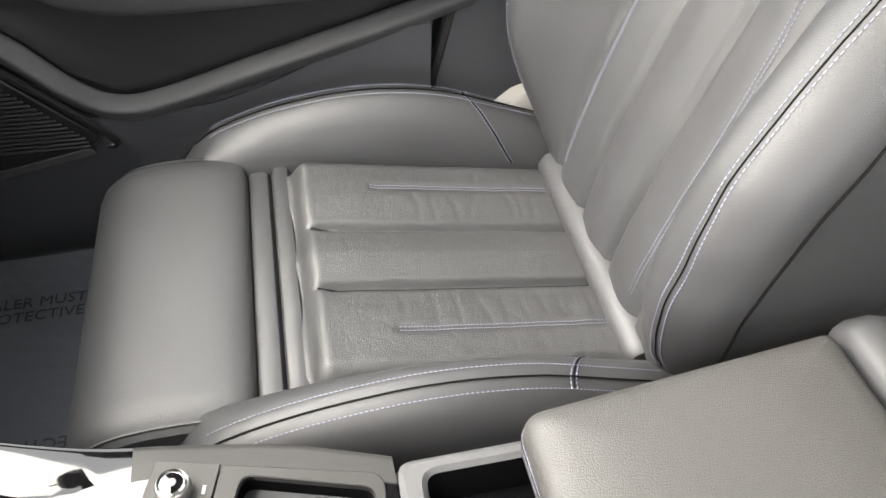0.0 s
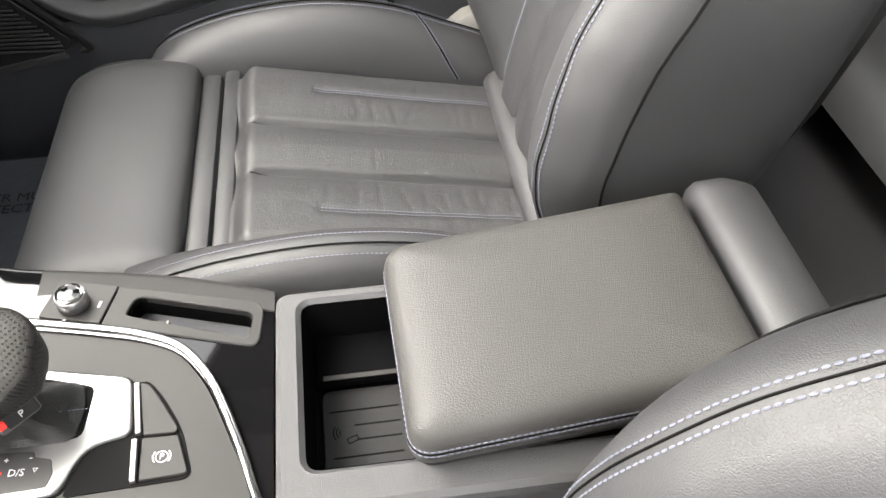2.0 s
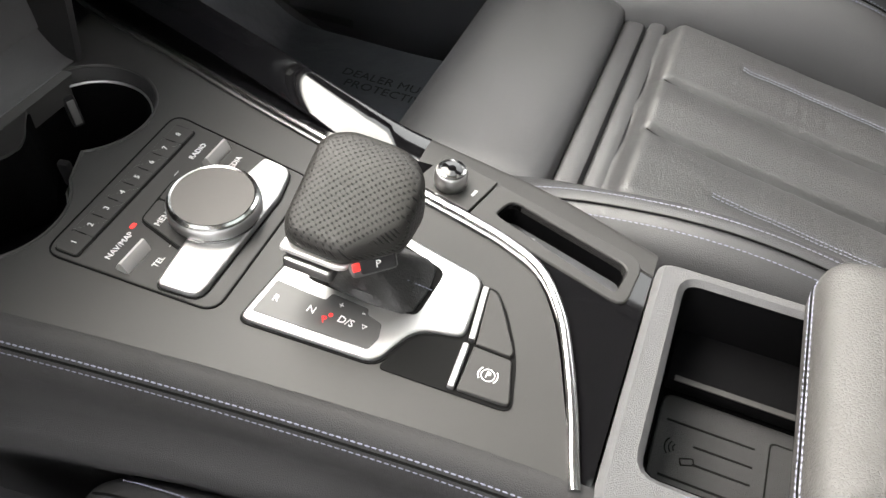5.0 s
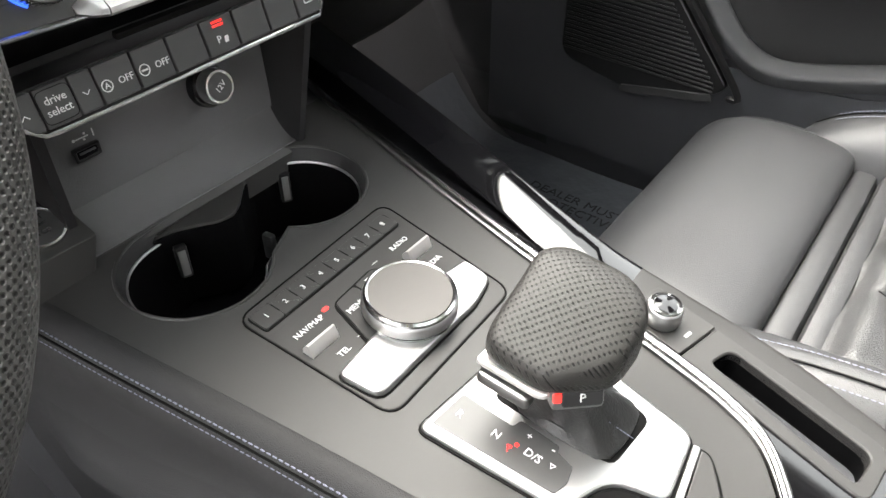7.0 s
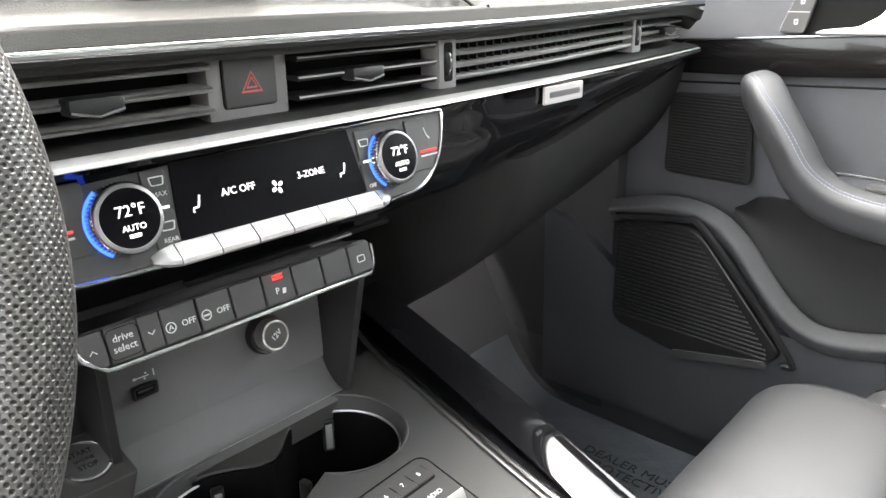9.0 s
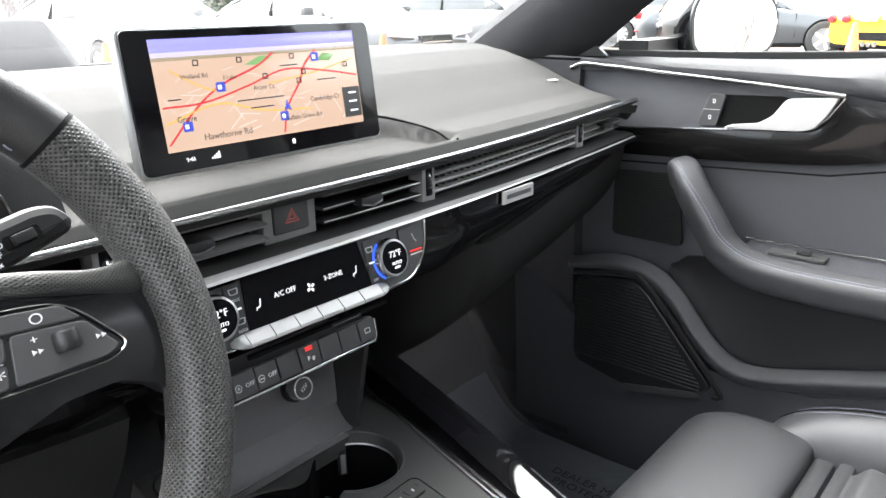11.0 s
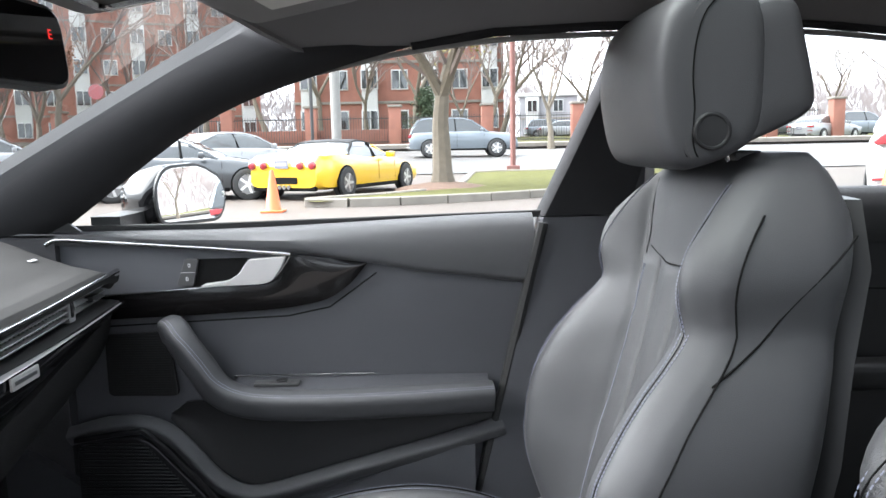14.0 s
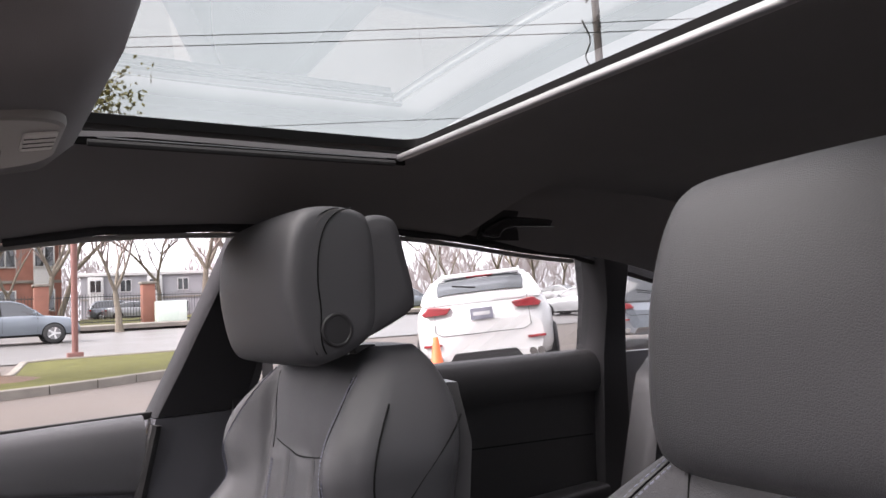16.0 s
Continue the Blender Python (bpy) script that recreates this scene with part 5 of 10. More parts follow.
part("badge_bar", slab(rrect(0.048, 0.005, 0.001, 2), axes((0.302, dash_y(0.302) - 0.0088, 0.778), (1, 0.02, 0), (0, 0.1, 1)), 0.0006, 0.0002), DARK_ALU, badge)

# ---- vents, set back behind the chrome ledge ----
VB = 0.018
def vent(x0, x1, rows, tab, teeth, label, slat=None):
    v = thing("air_vent", ((x0 + x1) / 2, dash_y((x0 + x1) / 2) + 0.03, 0.812), label, "air vent", group="dashboard vents")
    for k in range(rows):
        z = 0.796 + (0.036 / (rows)) * (k + 0.5)
        path = [(x0 + (x1 - x0) * i / 8, dash_y(x0 + (x1 - x0) * i / 8) + VB + 0.012, z + 0.004 * smooth(0.2, 0.62, x0 + (x1 - x0) * i / 8)) for i in range(9)]
        prof = [(-0.011, -0.0012), (0.010, -0.0022), (0.0115, -0.001), (0.0115, 0.0008), (0.010, 0.0016), (-0.011, 0.0014)]
        part("slat", sweep(path, prof), slat or VENT_SLAT, v)
        part("slat_edge", tube([Vector(p) + Vector((0, -0.0116, 0.0004)) for p in path], 0.0007, 5), SILVER if slat else DARK_ALU, v, "thin grey edge")
    if tab:
        x = tab
        part("tab", box((x, dash_y(x) + VB - 0.002, 0.8135), (0.028, 0.014, 0.009), 0.003), HARD, v)
        part("tab_edge", tube([(x - 0.013, dash_y(x) + VB - 0.0085, 0.8115), (x, dash_y(x) + VB - 0.0095, 0.8085), (x + 0.013, dash_y(x) + VB - 0.0085, 0.8115)], 0.0007, 6), BLOCK_GREY, v)
    if teeth:
        n = int((x1 - x0) / 0.011)
        for i in range(n):
            x = x0 + (x1 - x0) * (i + 0.5) / n
            part("tooth", box((x, dash_y(x) + VB + 0.016, 0.816), (0.0016, 0.014, 0.036)), HARD, v)
    return v
VENT_SLAT = mat("satin_vent_slat", (0.20, 0.197, 0.192), 0.38, var=0.1)
vent(-0.15, -0.026, 3, -0.094, False, "black air vent with three broad slats and a tab")
vent(0.033, 0.159, 3, 0.0834, False, "black air vent with three thin bright-edged slats and a tab", HARD)
vent(0.180, 0.496, 4, 0, True, "long black air vent with four thin slats")
vent(0.516, 0.655, 4, 0.592, False, "short black end vent with thin slats")
vent(-0.60, -0.48, 3, -0.54, False, "black air vent with three broad slats and a tab")
for x in (0.170, 0.506, -0.16):
    w = thing("vent_wheel", (x, dash_y(x) + VB, 0.812), "grey vent thumbwheel block", "thumbwheel", group="vent wheels")
    rise = 0.004 * smooth(0.2, 0.62, x)
    part("block", box((x, dash_y(x) + VB + 0.008, 0.813 + rise), (0.019, 0.02, 0.042), 0.002), BLOCK_GREY, w)
    part("slot", slab(rrect(0.0095, 0.028, 0.002, 3), axes((x, dash_y(x) + VB - 0.0024, 0.813 + rise), (1, 0, 0), (0, 0, 1)), 0.002, 0.0004), GAP, w)
    part("wheel", lathe([(0.0135, -0.0033), (0.0145, -0.002), (0.0145, 0.002), (0.0135, 0.0033)], Matrix.Translation((x, dash_y(x) + VB + 0.010, 0.813 + rise)) @ pose(0, 0, 0, 0, 90, 0), 28), HARD, w)
    part("wheel_edge", tube([(x, dash_y(x) + VB + 0.010 - 0.0148 * math.cos(radians(a)), 0.813 + rise + 0.0148 * math.sin(radians(a))) for a in range(-40, 41, 10)], 0.0011, 6, up=(1, 0, 0)), CHROME, w)
HX, HY = 0.0035, 0.6000
haz = thing("hazard_switch", (HX, HY, 0.811), "black hazard switch with a red triangle", "switch")
part("block", box((HX, HY + 0.002, 0.8145), (0.056, 0.022, 0.044), 0.003), BLOCK_GREY, haz)
part("key_gap", slab(rrect(0.0375, 0.0295, 0.003, 3), axes((HX, HY - 0.0093, 0.8145), (1, 0, 0), (0, 0, 1)), 0.002, 0.0003), GAP, haz)
hk = part("key", box((HX, HY - 0.0095, 0.8145), (0.036, 0.004, 0.028), 0.003), KEY, haz)
tri = [Vector((-0.0075, -0.0055)), Vector((0.0075, -0.0055)), Vector((0, 0.0072))]
HZ = axes((HX, HY - 0.0117, 0.814), (1, 0, 0), (0, 0, 1))
part("triangle", frame_ring(tri, [p * 0.78 for p in tri], HZ, 0.0003, bevel=0.00005), HAZARD_RED, hk)
part("inner_triangle", frame_ring([p * 0.55 for p in tri], [p * 0.38 for p in tri], HZ, 0.0003, bevel=0.00005), HAZARD_RED, hk)

# ---- climate control ----
CL = axes((0.0, 0.5690, 0.7570), (1, -0.02, 0), (0, 0.28, 1))     # panel plane, x to the right, y up
def cl(x, y, z=0.0, turn=0.0):
    return CL @ pose(x, y, z, 0, 0, turn)
DIAL_FACE = mat("matt_black_display", (0.004, 0.004, 0.005), 0.22, var=0.1, spec=0.08)
clim = thing("climate_panel", (0, 0.555, 0.748), "climate control panel with two blue-lit dials, dark display and silver keys", "climate control")
C_OUT = rounded([(-0.138, -0.028), (-0.075, -0.030), (0.075, -0.030), (0.120, -0.027), (0.142, -0.006), (0.152, 0.027), (-0.152, 0.027)], [0.02, 0.01, 0.01, 0.015, 0.02, 0.006, 0.006], 5)
part("rim", frame_ring(C_OUT, inset(C_OUT, 0.0025), cl(0, 0, 0.002), 0.006), CHROME, clim, "chrome outline")
part("base", slab(inset(C_OUT, 0.0025), cl(0, 0, 0.0005), 0.008, 0.0004), KEY, clim)
disp = part("display", slab(rounded([(-0.066, -0.019), (0.066, -0.019), (0.060, 0.0235), (-0.062, 0.0235)], 0.001, 2), cl(0, 0, 0.0018), 0.002, 0.0004), DIAL_FACE, clim, "black climate display")
for text, x, y, s_ in (("A/C OFF", -0.0255, 0.0015, 0.0060), ("3-ZONE", 0.0255, 0.0015, 0.0058)):
    lettering(text, s_, cl(x, y, 0.002), LIT_WHITE, disp)
for i in range(4):
    part("fan_blade", slab(rrect(0.0034, 0.0022, 0.001, 2), cl(0, 0, 0.0021) @ pose(0.0, -0.002, 0, 0, 0, 90 * i + 30) @ pose(0.0027, 0, 0), 0.0003, 0.0001), LIT_WHITE, disp)
for sx in (-0.052, 0.050):
    part("seat_sign", sweep([cl(sx + a, b - 0.001, 0.0021).translation for a, b in ((0.0022, 0.0042), (0.0012, 0.0), (0.0005, -0.002), (-0.0025, -0.0022), (-0.0028, -0.0045))], rrect(0.0011, 0.0003, 0.0001, 1), up=(0, -1, 0.3)), LIT_WHITE, disp)
for i in range(6):
    x = -0.0595 + 0.0238 * i
    prof = [(-0.0062, 0.0), (-0.0068, 0.0065), (-0.0055, 0.0088), (-0.003, 0.0090), (0.0055, 0.0028), (0.0058, 0.0)]
    part("silver_key", loft([[cl(x + dx, -0.0245 + a, b).translation for a, b in prof] for dx in (-0.0114, -0.0107, 0.0107, 0.0114)]), SILVER, clim, "silver rocker key")
for sgn in (-1, 1):
    part("key_end", loft([[cl(sgn * dx, -0.0245 + a * k, b * k).translation for a, b in prof] for dx, k in ((0.0716, 1), (0.078, 0.8), (0.084, 0.3))]), ALU, clim)
for sx in (-0.0925, 0.0925):
    # keys either side of the dial
    for kx, ky, w, h in ((sx + (0.020 if sx < 0 else -0.0205), 0.0115, 0.0135, 0.020), (sx + (0.020 if sx < 0 else -0.0205), -0.0105, 0.0135, 0.020), (sx + (-0.026 if sx < 0 else 0.028), 0.004, 0.020, 0.036)):
        part("key", slab(rrect(w, h, 0.0012, 2), cl(kx, ky, 0.0022), 0.003, 0.0006), KEY, clim)
    part("mark", box(cl(sx + (0.02 if sx < 0 else -0.0205), 0.0008, 0.0026).translation, (0.009, 0.0008, 0.0012)), LIT_WHITE, clim)
    d = part("dial", lathe([(0.0188, 0.0), (0.0188, 0.004), (0.0183, 0.007), (0.0172, 0.0098), (0.0156, 0.0105), (0.0148, 0.0102)], cl(sx, -0.0005), 56), ALU, clim, "round silver temperature dial")
    n = 112
    rings = [[cl(sx, -0.0005) @ Vector(((r + (0.0004 if i % 2 else 0)) * math.cos(2 * math.pi * i / n), (r + (0.0004 if i % 2 else 0)) * math.sin(2 * math.pi * i / n), z)) for i in range(n)] for r, z in ((0.0185, 0.0025), (0.0188, 0.0032), (0.0182, 0.0080), (0.0177, 0.0088))]
    part("knurl", loft(rings, cap=False), CHROME, d, "knurled edge", angle=10)
    part("face", lathe([(0.0154, 0.0098), (0.0152, 0.0106), (0.004, 0.0108)], cl(sx, -0.0005), 40), DIAL_FACE, d, "black dial display")
    lettering("72\u00b0F", 0.0082, cl(sx + 0.0005, 0.003, 0.0112), LIT_WHITE, d)
    lettering("AUTO", 0.0045, cl(sx + 0.0005, -0.0055, 0.0112), LIT_WHITE, d)
    part("airflow_mark", box(cl(sx, -0.0095, 0.0112).translation, (0.006, 0.0006, 0.0018)), LIT_WHITE, d)
    arc = [cl(sx + 0.0196 * math.cos(radians(a)), -0.0005 + 0.0196 * math.sin(radians(a)), 0.0022).translation for a in range(125, 241, 6)]
    part("blue_arc", tube(arc, 0.0008, 6), LIT_BLUE, d, "blue light arc")
lettering("MAX", 0.0038, cl(-0.0712, 0.008, 0.0026), PRINT, clim)
lettering("REAR", 0.0036, cl(-0.0712, -0.0165, 0.0026), PRINT, clim)
lettering("OFF", 0.0036, cl(0.0712, -0.0155, 0.0026), PRINT, clim)
for x, y in ((-0.0712, 0.0145), (-0.0712, -0.0095), (0.0712, 0.0125)):
    part("window_sign", frame_ring(rounded([(-0.0035, -0.002), (0.0035, -0.002), (0.0045, 0.003), (-0.0045, 0.003)], 0.001, 2), rounded([(-0.0028, -0.0014), (0.0028, -0.0014), (0.0036, 0.0023), (-0.0036, 0.0023)], 0.0006, 2), cl(x, y, 0.0025), 0.0003, bevel=0.00004), PRINT, clim)
for sx in (-0.126, 0.128):
    for dy in (0, -0.0032):
        part("heat_mark", box(cl(sx, -0.001 + dy, 0.0026).translation, (0.016, 0.0008, 0.0011)), LIT_RED if dy == 0 else PRINT, clim)
    part("heat_sign", sweep([cl(sx + a, b + 0.010, 0.0026).translation for a, b in ((-0.001, 0.005), (0.0005, 0.0), (0.003, -0.003))], rrect(0.0012, 0.0003, 0.0001, 1), up=(0, -1, 0.3)), PRINT_DIM, clim)

# slot below, and the lower key row
slot = thing("disc_slot", (0.03, 0.585, 0.708), "black slot with a small lever", "slot")
part("slit", box((0.02, 0.5795, 0.7085), (0.16, 0.004, 0.004), 0.001, pose(0, 0, 0, 15, 0, 0)), GAP, slot)
part("lever", box((0.045, 0.576, 0.7085), (0.034, 0.004, 0.0022), 0.001), DARK_ALU, slot)
row = thing("switch_row", (0, 0.588, 0.683), "row of ten black switches with a chrome lower edge", "switches")
RW = axes((0, 0.586, 0.6835), (1, 0, 0), (0, 0.30, 1))
def rw(x, y, z=0.0, turn=0.0):
    return RW @ pose(x, y, z, 0, 0, turn)
part("housing", slab(rounded([(-0.107, -0.0125), (0.086, -0.0125), (0.0895, 0.012), (-0.1235, 0.012), (-0.120, -0.002)], 0.004, 3), rw(0, 0, -0.001), 0.05, 0.001), HARD, row)
part("chrome_edge", sweep([rw(*p, 0.0005).translation for p in ((-0.1245, 0.008), (-0.1195, -0.003), (-0.1085, -0.0118), (-0.100, -0.0125), (-0.05, -0.0125), (0, -0.0125), (0.05, -0.0125), (0.084, -0.0125), (0.0885, -0.006), (0.09, 0.008))], rrect(0.0028, 0.003, 0.001, 2), up=(0, -1, 0.3)), CHROME, row, "chrome edge")
cells = (-0.1215, -0.1062, -0.0871, -0.0742, -0.0512, -0.0283, -0.0050, 0.0184, 0.0425, 0.0665, 0.0878)
for i in range(10):
    x, wide = (cells[i] + cells[i + 1]) / 2, cells[i + 1] - cells[i] - (0.0013 if i > 2 else 0.0007)
    outline = rrect(wide, 0.0205, 0.0012, 2) if i else rounded([(wide * 0.1, -0.010), (wide / 2, -0.01025), (wide / 2, 0.01025), (-wide / 2, 0.01025), (-wide * 0.45, 0.0)], 0.001, 2)
    key = part("switch", slab(outline, rw(x, 0.0005, 0.0022), 0.004, 0.0008), KEY, row)
    if i == 1:
        lettering("drive\nselect", 0.0058, rw(x, 0.0005, 0.0024), PRINT, key)
        part("outline", frame_ring(rrect(0.0186, 0.0175, 0.004, 3), rrect(0.0178, 0.0167, 0.0035, 3), rw(x, 0.0005, 0.0024), 0.0003, bevel=0.00004), GAP, key)
    if i in (3, 4):
        lettering("OFF", 0.0052, rw(x + 0.0048, -0.001, 0.0024), PRINT, key)
        part("sign", frame_ring([Vector(p) for p in circle(0.0033, 14)], [Vector(p) for p in circle(0.0027, 14)], rw(x - 0.0065, -0.001, 0.0025), 0.0003, bevel=0.00004), PRINT, key)
        lettering("A", 0.0045, rw(x - 0.0065, -0.001, 0.0025), PRINT, key) if i == 3 else part("sign_bar", box(rw(x - 0.0065, -0.001, 0.0026).translation, (0.004, 0.0004, 0.001)), PRINT, key)
    if i in (0, 2):
        up = 1 if i == 0 else -1
        part("chevron", sweep([rw(x + a, up * b, 0.0024).translation for a, b in ((-0.002, -0.001), (0, 0.001), (0.002, -0.001))], rrect(0.0006, 0.0003, 0.0001, 1), up=(0, -1, 0.3)), PRINT, key)
    if i == 6:
        lettering("P", 0.006, rw(x - 0.002, -0.002, 0.0024), PRINT, key)
        part("waves", box(rw(x + 0.0028, -0.003, 0.0025).translation, (0.0025, 0.0004, 0.004)), PRINT, key)
        for dy in (0.006, 0.0082):
            part("red_light", box(rw(x, dy, 0.0025).translation, (0.0075, 0.0005, 0.0011)), LIT_RED, key)
    if i == 9:
        part("blind_sign", frame_ring(rrect(0.007, 0.005, 0.001, 2), rrect(0.0058, 0.0038, 0.0006, 2), rw(x, 0.0, 0.0025), 0.0003, bevel=0.00004), PRINT, key)

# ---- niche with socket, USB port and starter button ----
niche = thing("storage_niche", (0, 0.66, 0.56), "open black niche under the switches", "niche")
def nic(u, v):
    x = -0.094 + 0.188 * u
    return (x, 0.6565 + 0.006 * v, 0.575 + 0.10 * v)
part("back_wall", surf(nic, 12, 6, 0.008, back=(0, 1, 0)), NICHE_LIFTED, niche)
rings = []
for x in (-0.098, -0.094, 0.094, 0.098):
    rings.append([(x, y, z) for y, z in ((0.70, 0.548), (0.648, 0.5505), (0.632, 0.5525), (0.628, 0.548), (0.628, 0.53), (0.70, 0.53))])
part("sill", loft(rings), SATIN, niche)
part("floor", surf(lambda u, v: (-0.094 + 0.188 * u, 0.632 + 0.03 * v, 0.5535 + 0.026 * v ** 2), 10, 6, 0.004, back=(0, 0, -1)), NICHE_LIFTED, niche)
# dark plastic on the cheeks carries the shade at the niche's sides
for s in (-1, 1):
    part("cheek", surf(lambda u, v: (s * (0.092 + 0.008 * v), 0.628 + 0.035 * u - 0.02 * v * (1 - u), 0.553 + 0.125 * v), 4, 4, 0.006, back=(s, 0, 0)), HARD, niche)
sock = thing("power_socket", (0.04, 0.645, 0.61), "round 12 V socket with a black cap", "power socket")
SK = axes((0.036, 0.652, 0.618), (1, 0, 0), (0, 0.25, 1))
part("ring", lathe([(0.0155, -0.002), (0.0155, 0.003), (0.0145, 0.0045), (0.0125, 0.0045), (0.0125, -0.002)], SK, 36), PIANO, sock)
part("collar", lathe([(0.0128, 0.0), (0.0126, 0.013), (0.0114, 0.0155), (0.0098, 0.0155)], SK, 36), CHROME, sock)
cp = part("cap", lathe([(0.0102, 0.006), (0.0101, 0.0150), (0.0096, 0.0160), (0.005, 0.0162)], SK, 36), KEY, sock)
lettering("12V", 0.006, SK @ pose(0, 0, 0.0165, 0, 0, 30), PRINT, cp)
usb = thing("usb_port", (-0.06, 0.652, 0.6), "small USB port with its sign", "port")
UP = axes((-0.060, 0.6535, 0.611), (1, 0, 0), (0, 0.06, 1))
part("rim", frame_ring(rrect(0.0185, 0.0095, 0.0015, 2), rrect(0.014, 0.0055, 0.0008, 2), UP @ pose(0, 0, 0.002), 0.003), HARD, usb)
part("hole", box(UP.translation, (0.014, 0.002, 0.0055)), GAP, usb)
part("tongue", box(UP @ Vector((0, 0.001, 0.001)), (0.011, 0.002, 0.0012)), DARK_ALU, usb)
part("sign_line", box(UP @ Vector((-0.001, 0.0105, 0.0008)), (0.010, 0.0004, 0.0007)), PRINT, usb)
for a, b, r in ((-0.006, 0.0105, 0.0011), (0.002, 0.0125, 0.0008), (0.001, 0.0088, 0.0008)):
    part("sign_dot", lathe([(r, 0), (r * 0.9, 0.0003)], UP @ pose(a, b, 0.0006), 10), PRINT, usb)
lettering("1", 0.0075, UP @ pose(0.0075, 0.0108, 0.0008), PRINT, usb)
start = thing("starter_button", (-0.115, 0.642, 0.572), "round silver engine start button on a tilted plate", "button")
SB = axes((-0.1138, 0.632, 0.5925), (1, 0.05, -0.08), (-0.05, 1, 0.35))
part("plate", slab(rrect(0.048, 0.046, 0.003, 3), SB, 0.05, 0.001), SATIN, start)
part("ring", lathe([(0.0165, 0), (0.0163, 0.0025), (0.0152, 0.003), (0.0148, 0.001)], SB, 40), CHROME, start)
bt = part("button", lathe([(0.0147, 0), (0.0145, 0.002), (0.006, 0.0024)], SB, 40), ALU, start)
for k, word in enumerate(("START", "ENGINE", "STOP")):
    lettering(word, 0.0052 if k != 1 else 0.0036, SB @ pose(0, 0.0058 - 0.0058 * k, 0.0027), INK, bt)

# ---- navigation screen ----
nav = thing("navigation_screen", (0, 0.615, 0.86), "wide display showing a map in a thin silver frame", "screen")
SC = axes((0.001, 0.6, 0.917), (1, 0, 0), (0, 0.12, 1))
def sc(x, y, z=0.0, turn=0.0):
    return SC @ pose(x, y, z, 0, 0, turn)
part("housing", slab(rrect(0.239, 0.107, 0.008, 5), sc(0, 0, -0.002), 0.008, 0.002), ALU, nav, "thin silver housing")
part("bezel", slab(rrect(0.234, 0.102, 0.006, 5), sc(0, 0, 0.0), 0.006, 0.001), PIANO, nav, "gloss black bezel")
part("foot", box((0, 0.648, 0.860), (0.10, 0.03, 0.04), 0.01), HOOD_SKIN, nav)
MAP_SAND = mat("lit_map_ground", (0.02, 0.02, 0.02), 0.2, emit=(0.72, 0.50, 0.36), emit_strength=0.043, var=0.02)
MAP_SKY = mat("lit_map_sky", (0.02, 0.02, 0.02), 0.2, emit=(0.28, 0.27, 0.75), emit_strength=0.0607, var=0.02)
MAP_HAZE = mat("lit_map_haze", (0.02, 0.02, 0.02), 0.2, emit=(0.50, 0.46, 0.62), emit_strength=0.0607, var=0.02)
MAP_GREEN = mat("lit_map_green", (0.02, 0.02, 0.02), 0.2, emit=(0.20, 0.40, 0.14), emit_strength=0.0508, var=0.02)
MAP_BROWN = mat("lit_map_brown", (0.02, 0.02, 0.02), 0.2, emit=(0.42, 0.34, 0.22), emit_strength=0.043, var=0.02)
MAP_ROAD = mat("lit_map_street", (0.02, 0.02, 0.02), 0.2, emit=(0.85, 0.74, 0.64), emit_strength=0.043, var=0.02)
MAP_RED = mat("lit_map_route", (0.02, 0.02, 0.02), 0.2, emit=(0.75, 0.04, 0.05), emit_strength=0.043, var=0.02)
MAP_GOLD = mat("lit_map_avenue", (0.02, 0.02, 0.02), 0.2, emit=(0.90, 0.52, 0.14), emit_strength=0.043, var=0.02)
MAP_BLUE = mat("lit_map_sign", (0.02, 0.02, 0.02), 0.2, emit=(0.05, 0.09, 0.62), emit_strength=0.043, var=0.02)
MAP_DARK = mat("lit_map_ink", (0.02, 0.02, 0.02), 0.2, emit=(0.03, 0.03, 0.03), emit_strength=0.0436, var=0.02)
def patch(x0, y0, x1, y1, z, m_, name, parent):
    return part(name, slab([(x0, y0), (x1, y0), (x1, y1), (x0, y1)], sc(0, 0, z), 0.0002, 0.00005), m_, parent)
mp = patch(-0.097, -0.036, 0.097, 0.044, 0.0006, MAP_SAND, "map", nav)
patch(-0.097, 0.034, 0.097, 0.044, 0.0008, MAP_SKY, "map_sky", mp)
patch(-0.097, 0.031, 0.097, 0.0345, 0.0009, MAP_HAZE, "map_haze", mp)
patch(-0.097, 0.0285, 0.097, 0.0312, 0.0009, MAP_BROWN, "map_horizon", mp)
def line(points, w, m_, name="map_road", z=0.0012):
    part(name, sweep([sc(x, y, z).translation for x, y in points], rrect(w, 0.0002, 0.00005, 1), up=(0, -1, 0.12)), m_, mp)
rnd = random.Random(7)
for i in range(46):
    x, y = rnd.uniform(-0.09, 0.08), rnd.uniform(-0.033, 0.02)
    k = 0.4 + 0.6 * (0.03 - y) / 0.065
    dx, dy = rnd.choice([(0.014, 0.003), (-0.006, 0.010), (0.010, 0.008), (0.017, -0.002)])
    line([(x, y), (min(0.095, x + dx * k * 1.4), min(0.026, y + dy * k * 1.4))], 0.0005 * k + 0.0002, MAP_ROAD, "map_street", 0.0010)
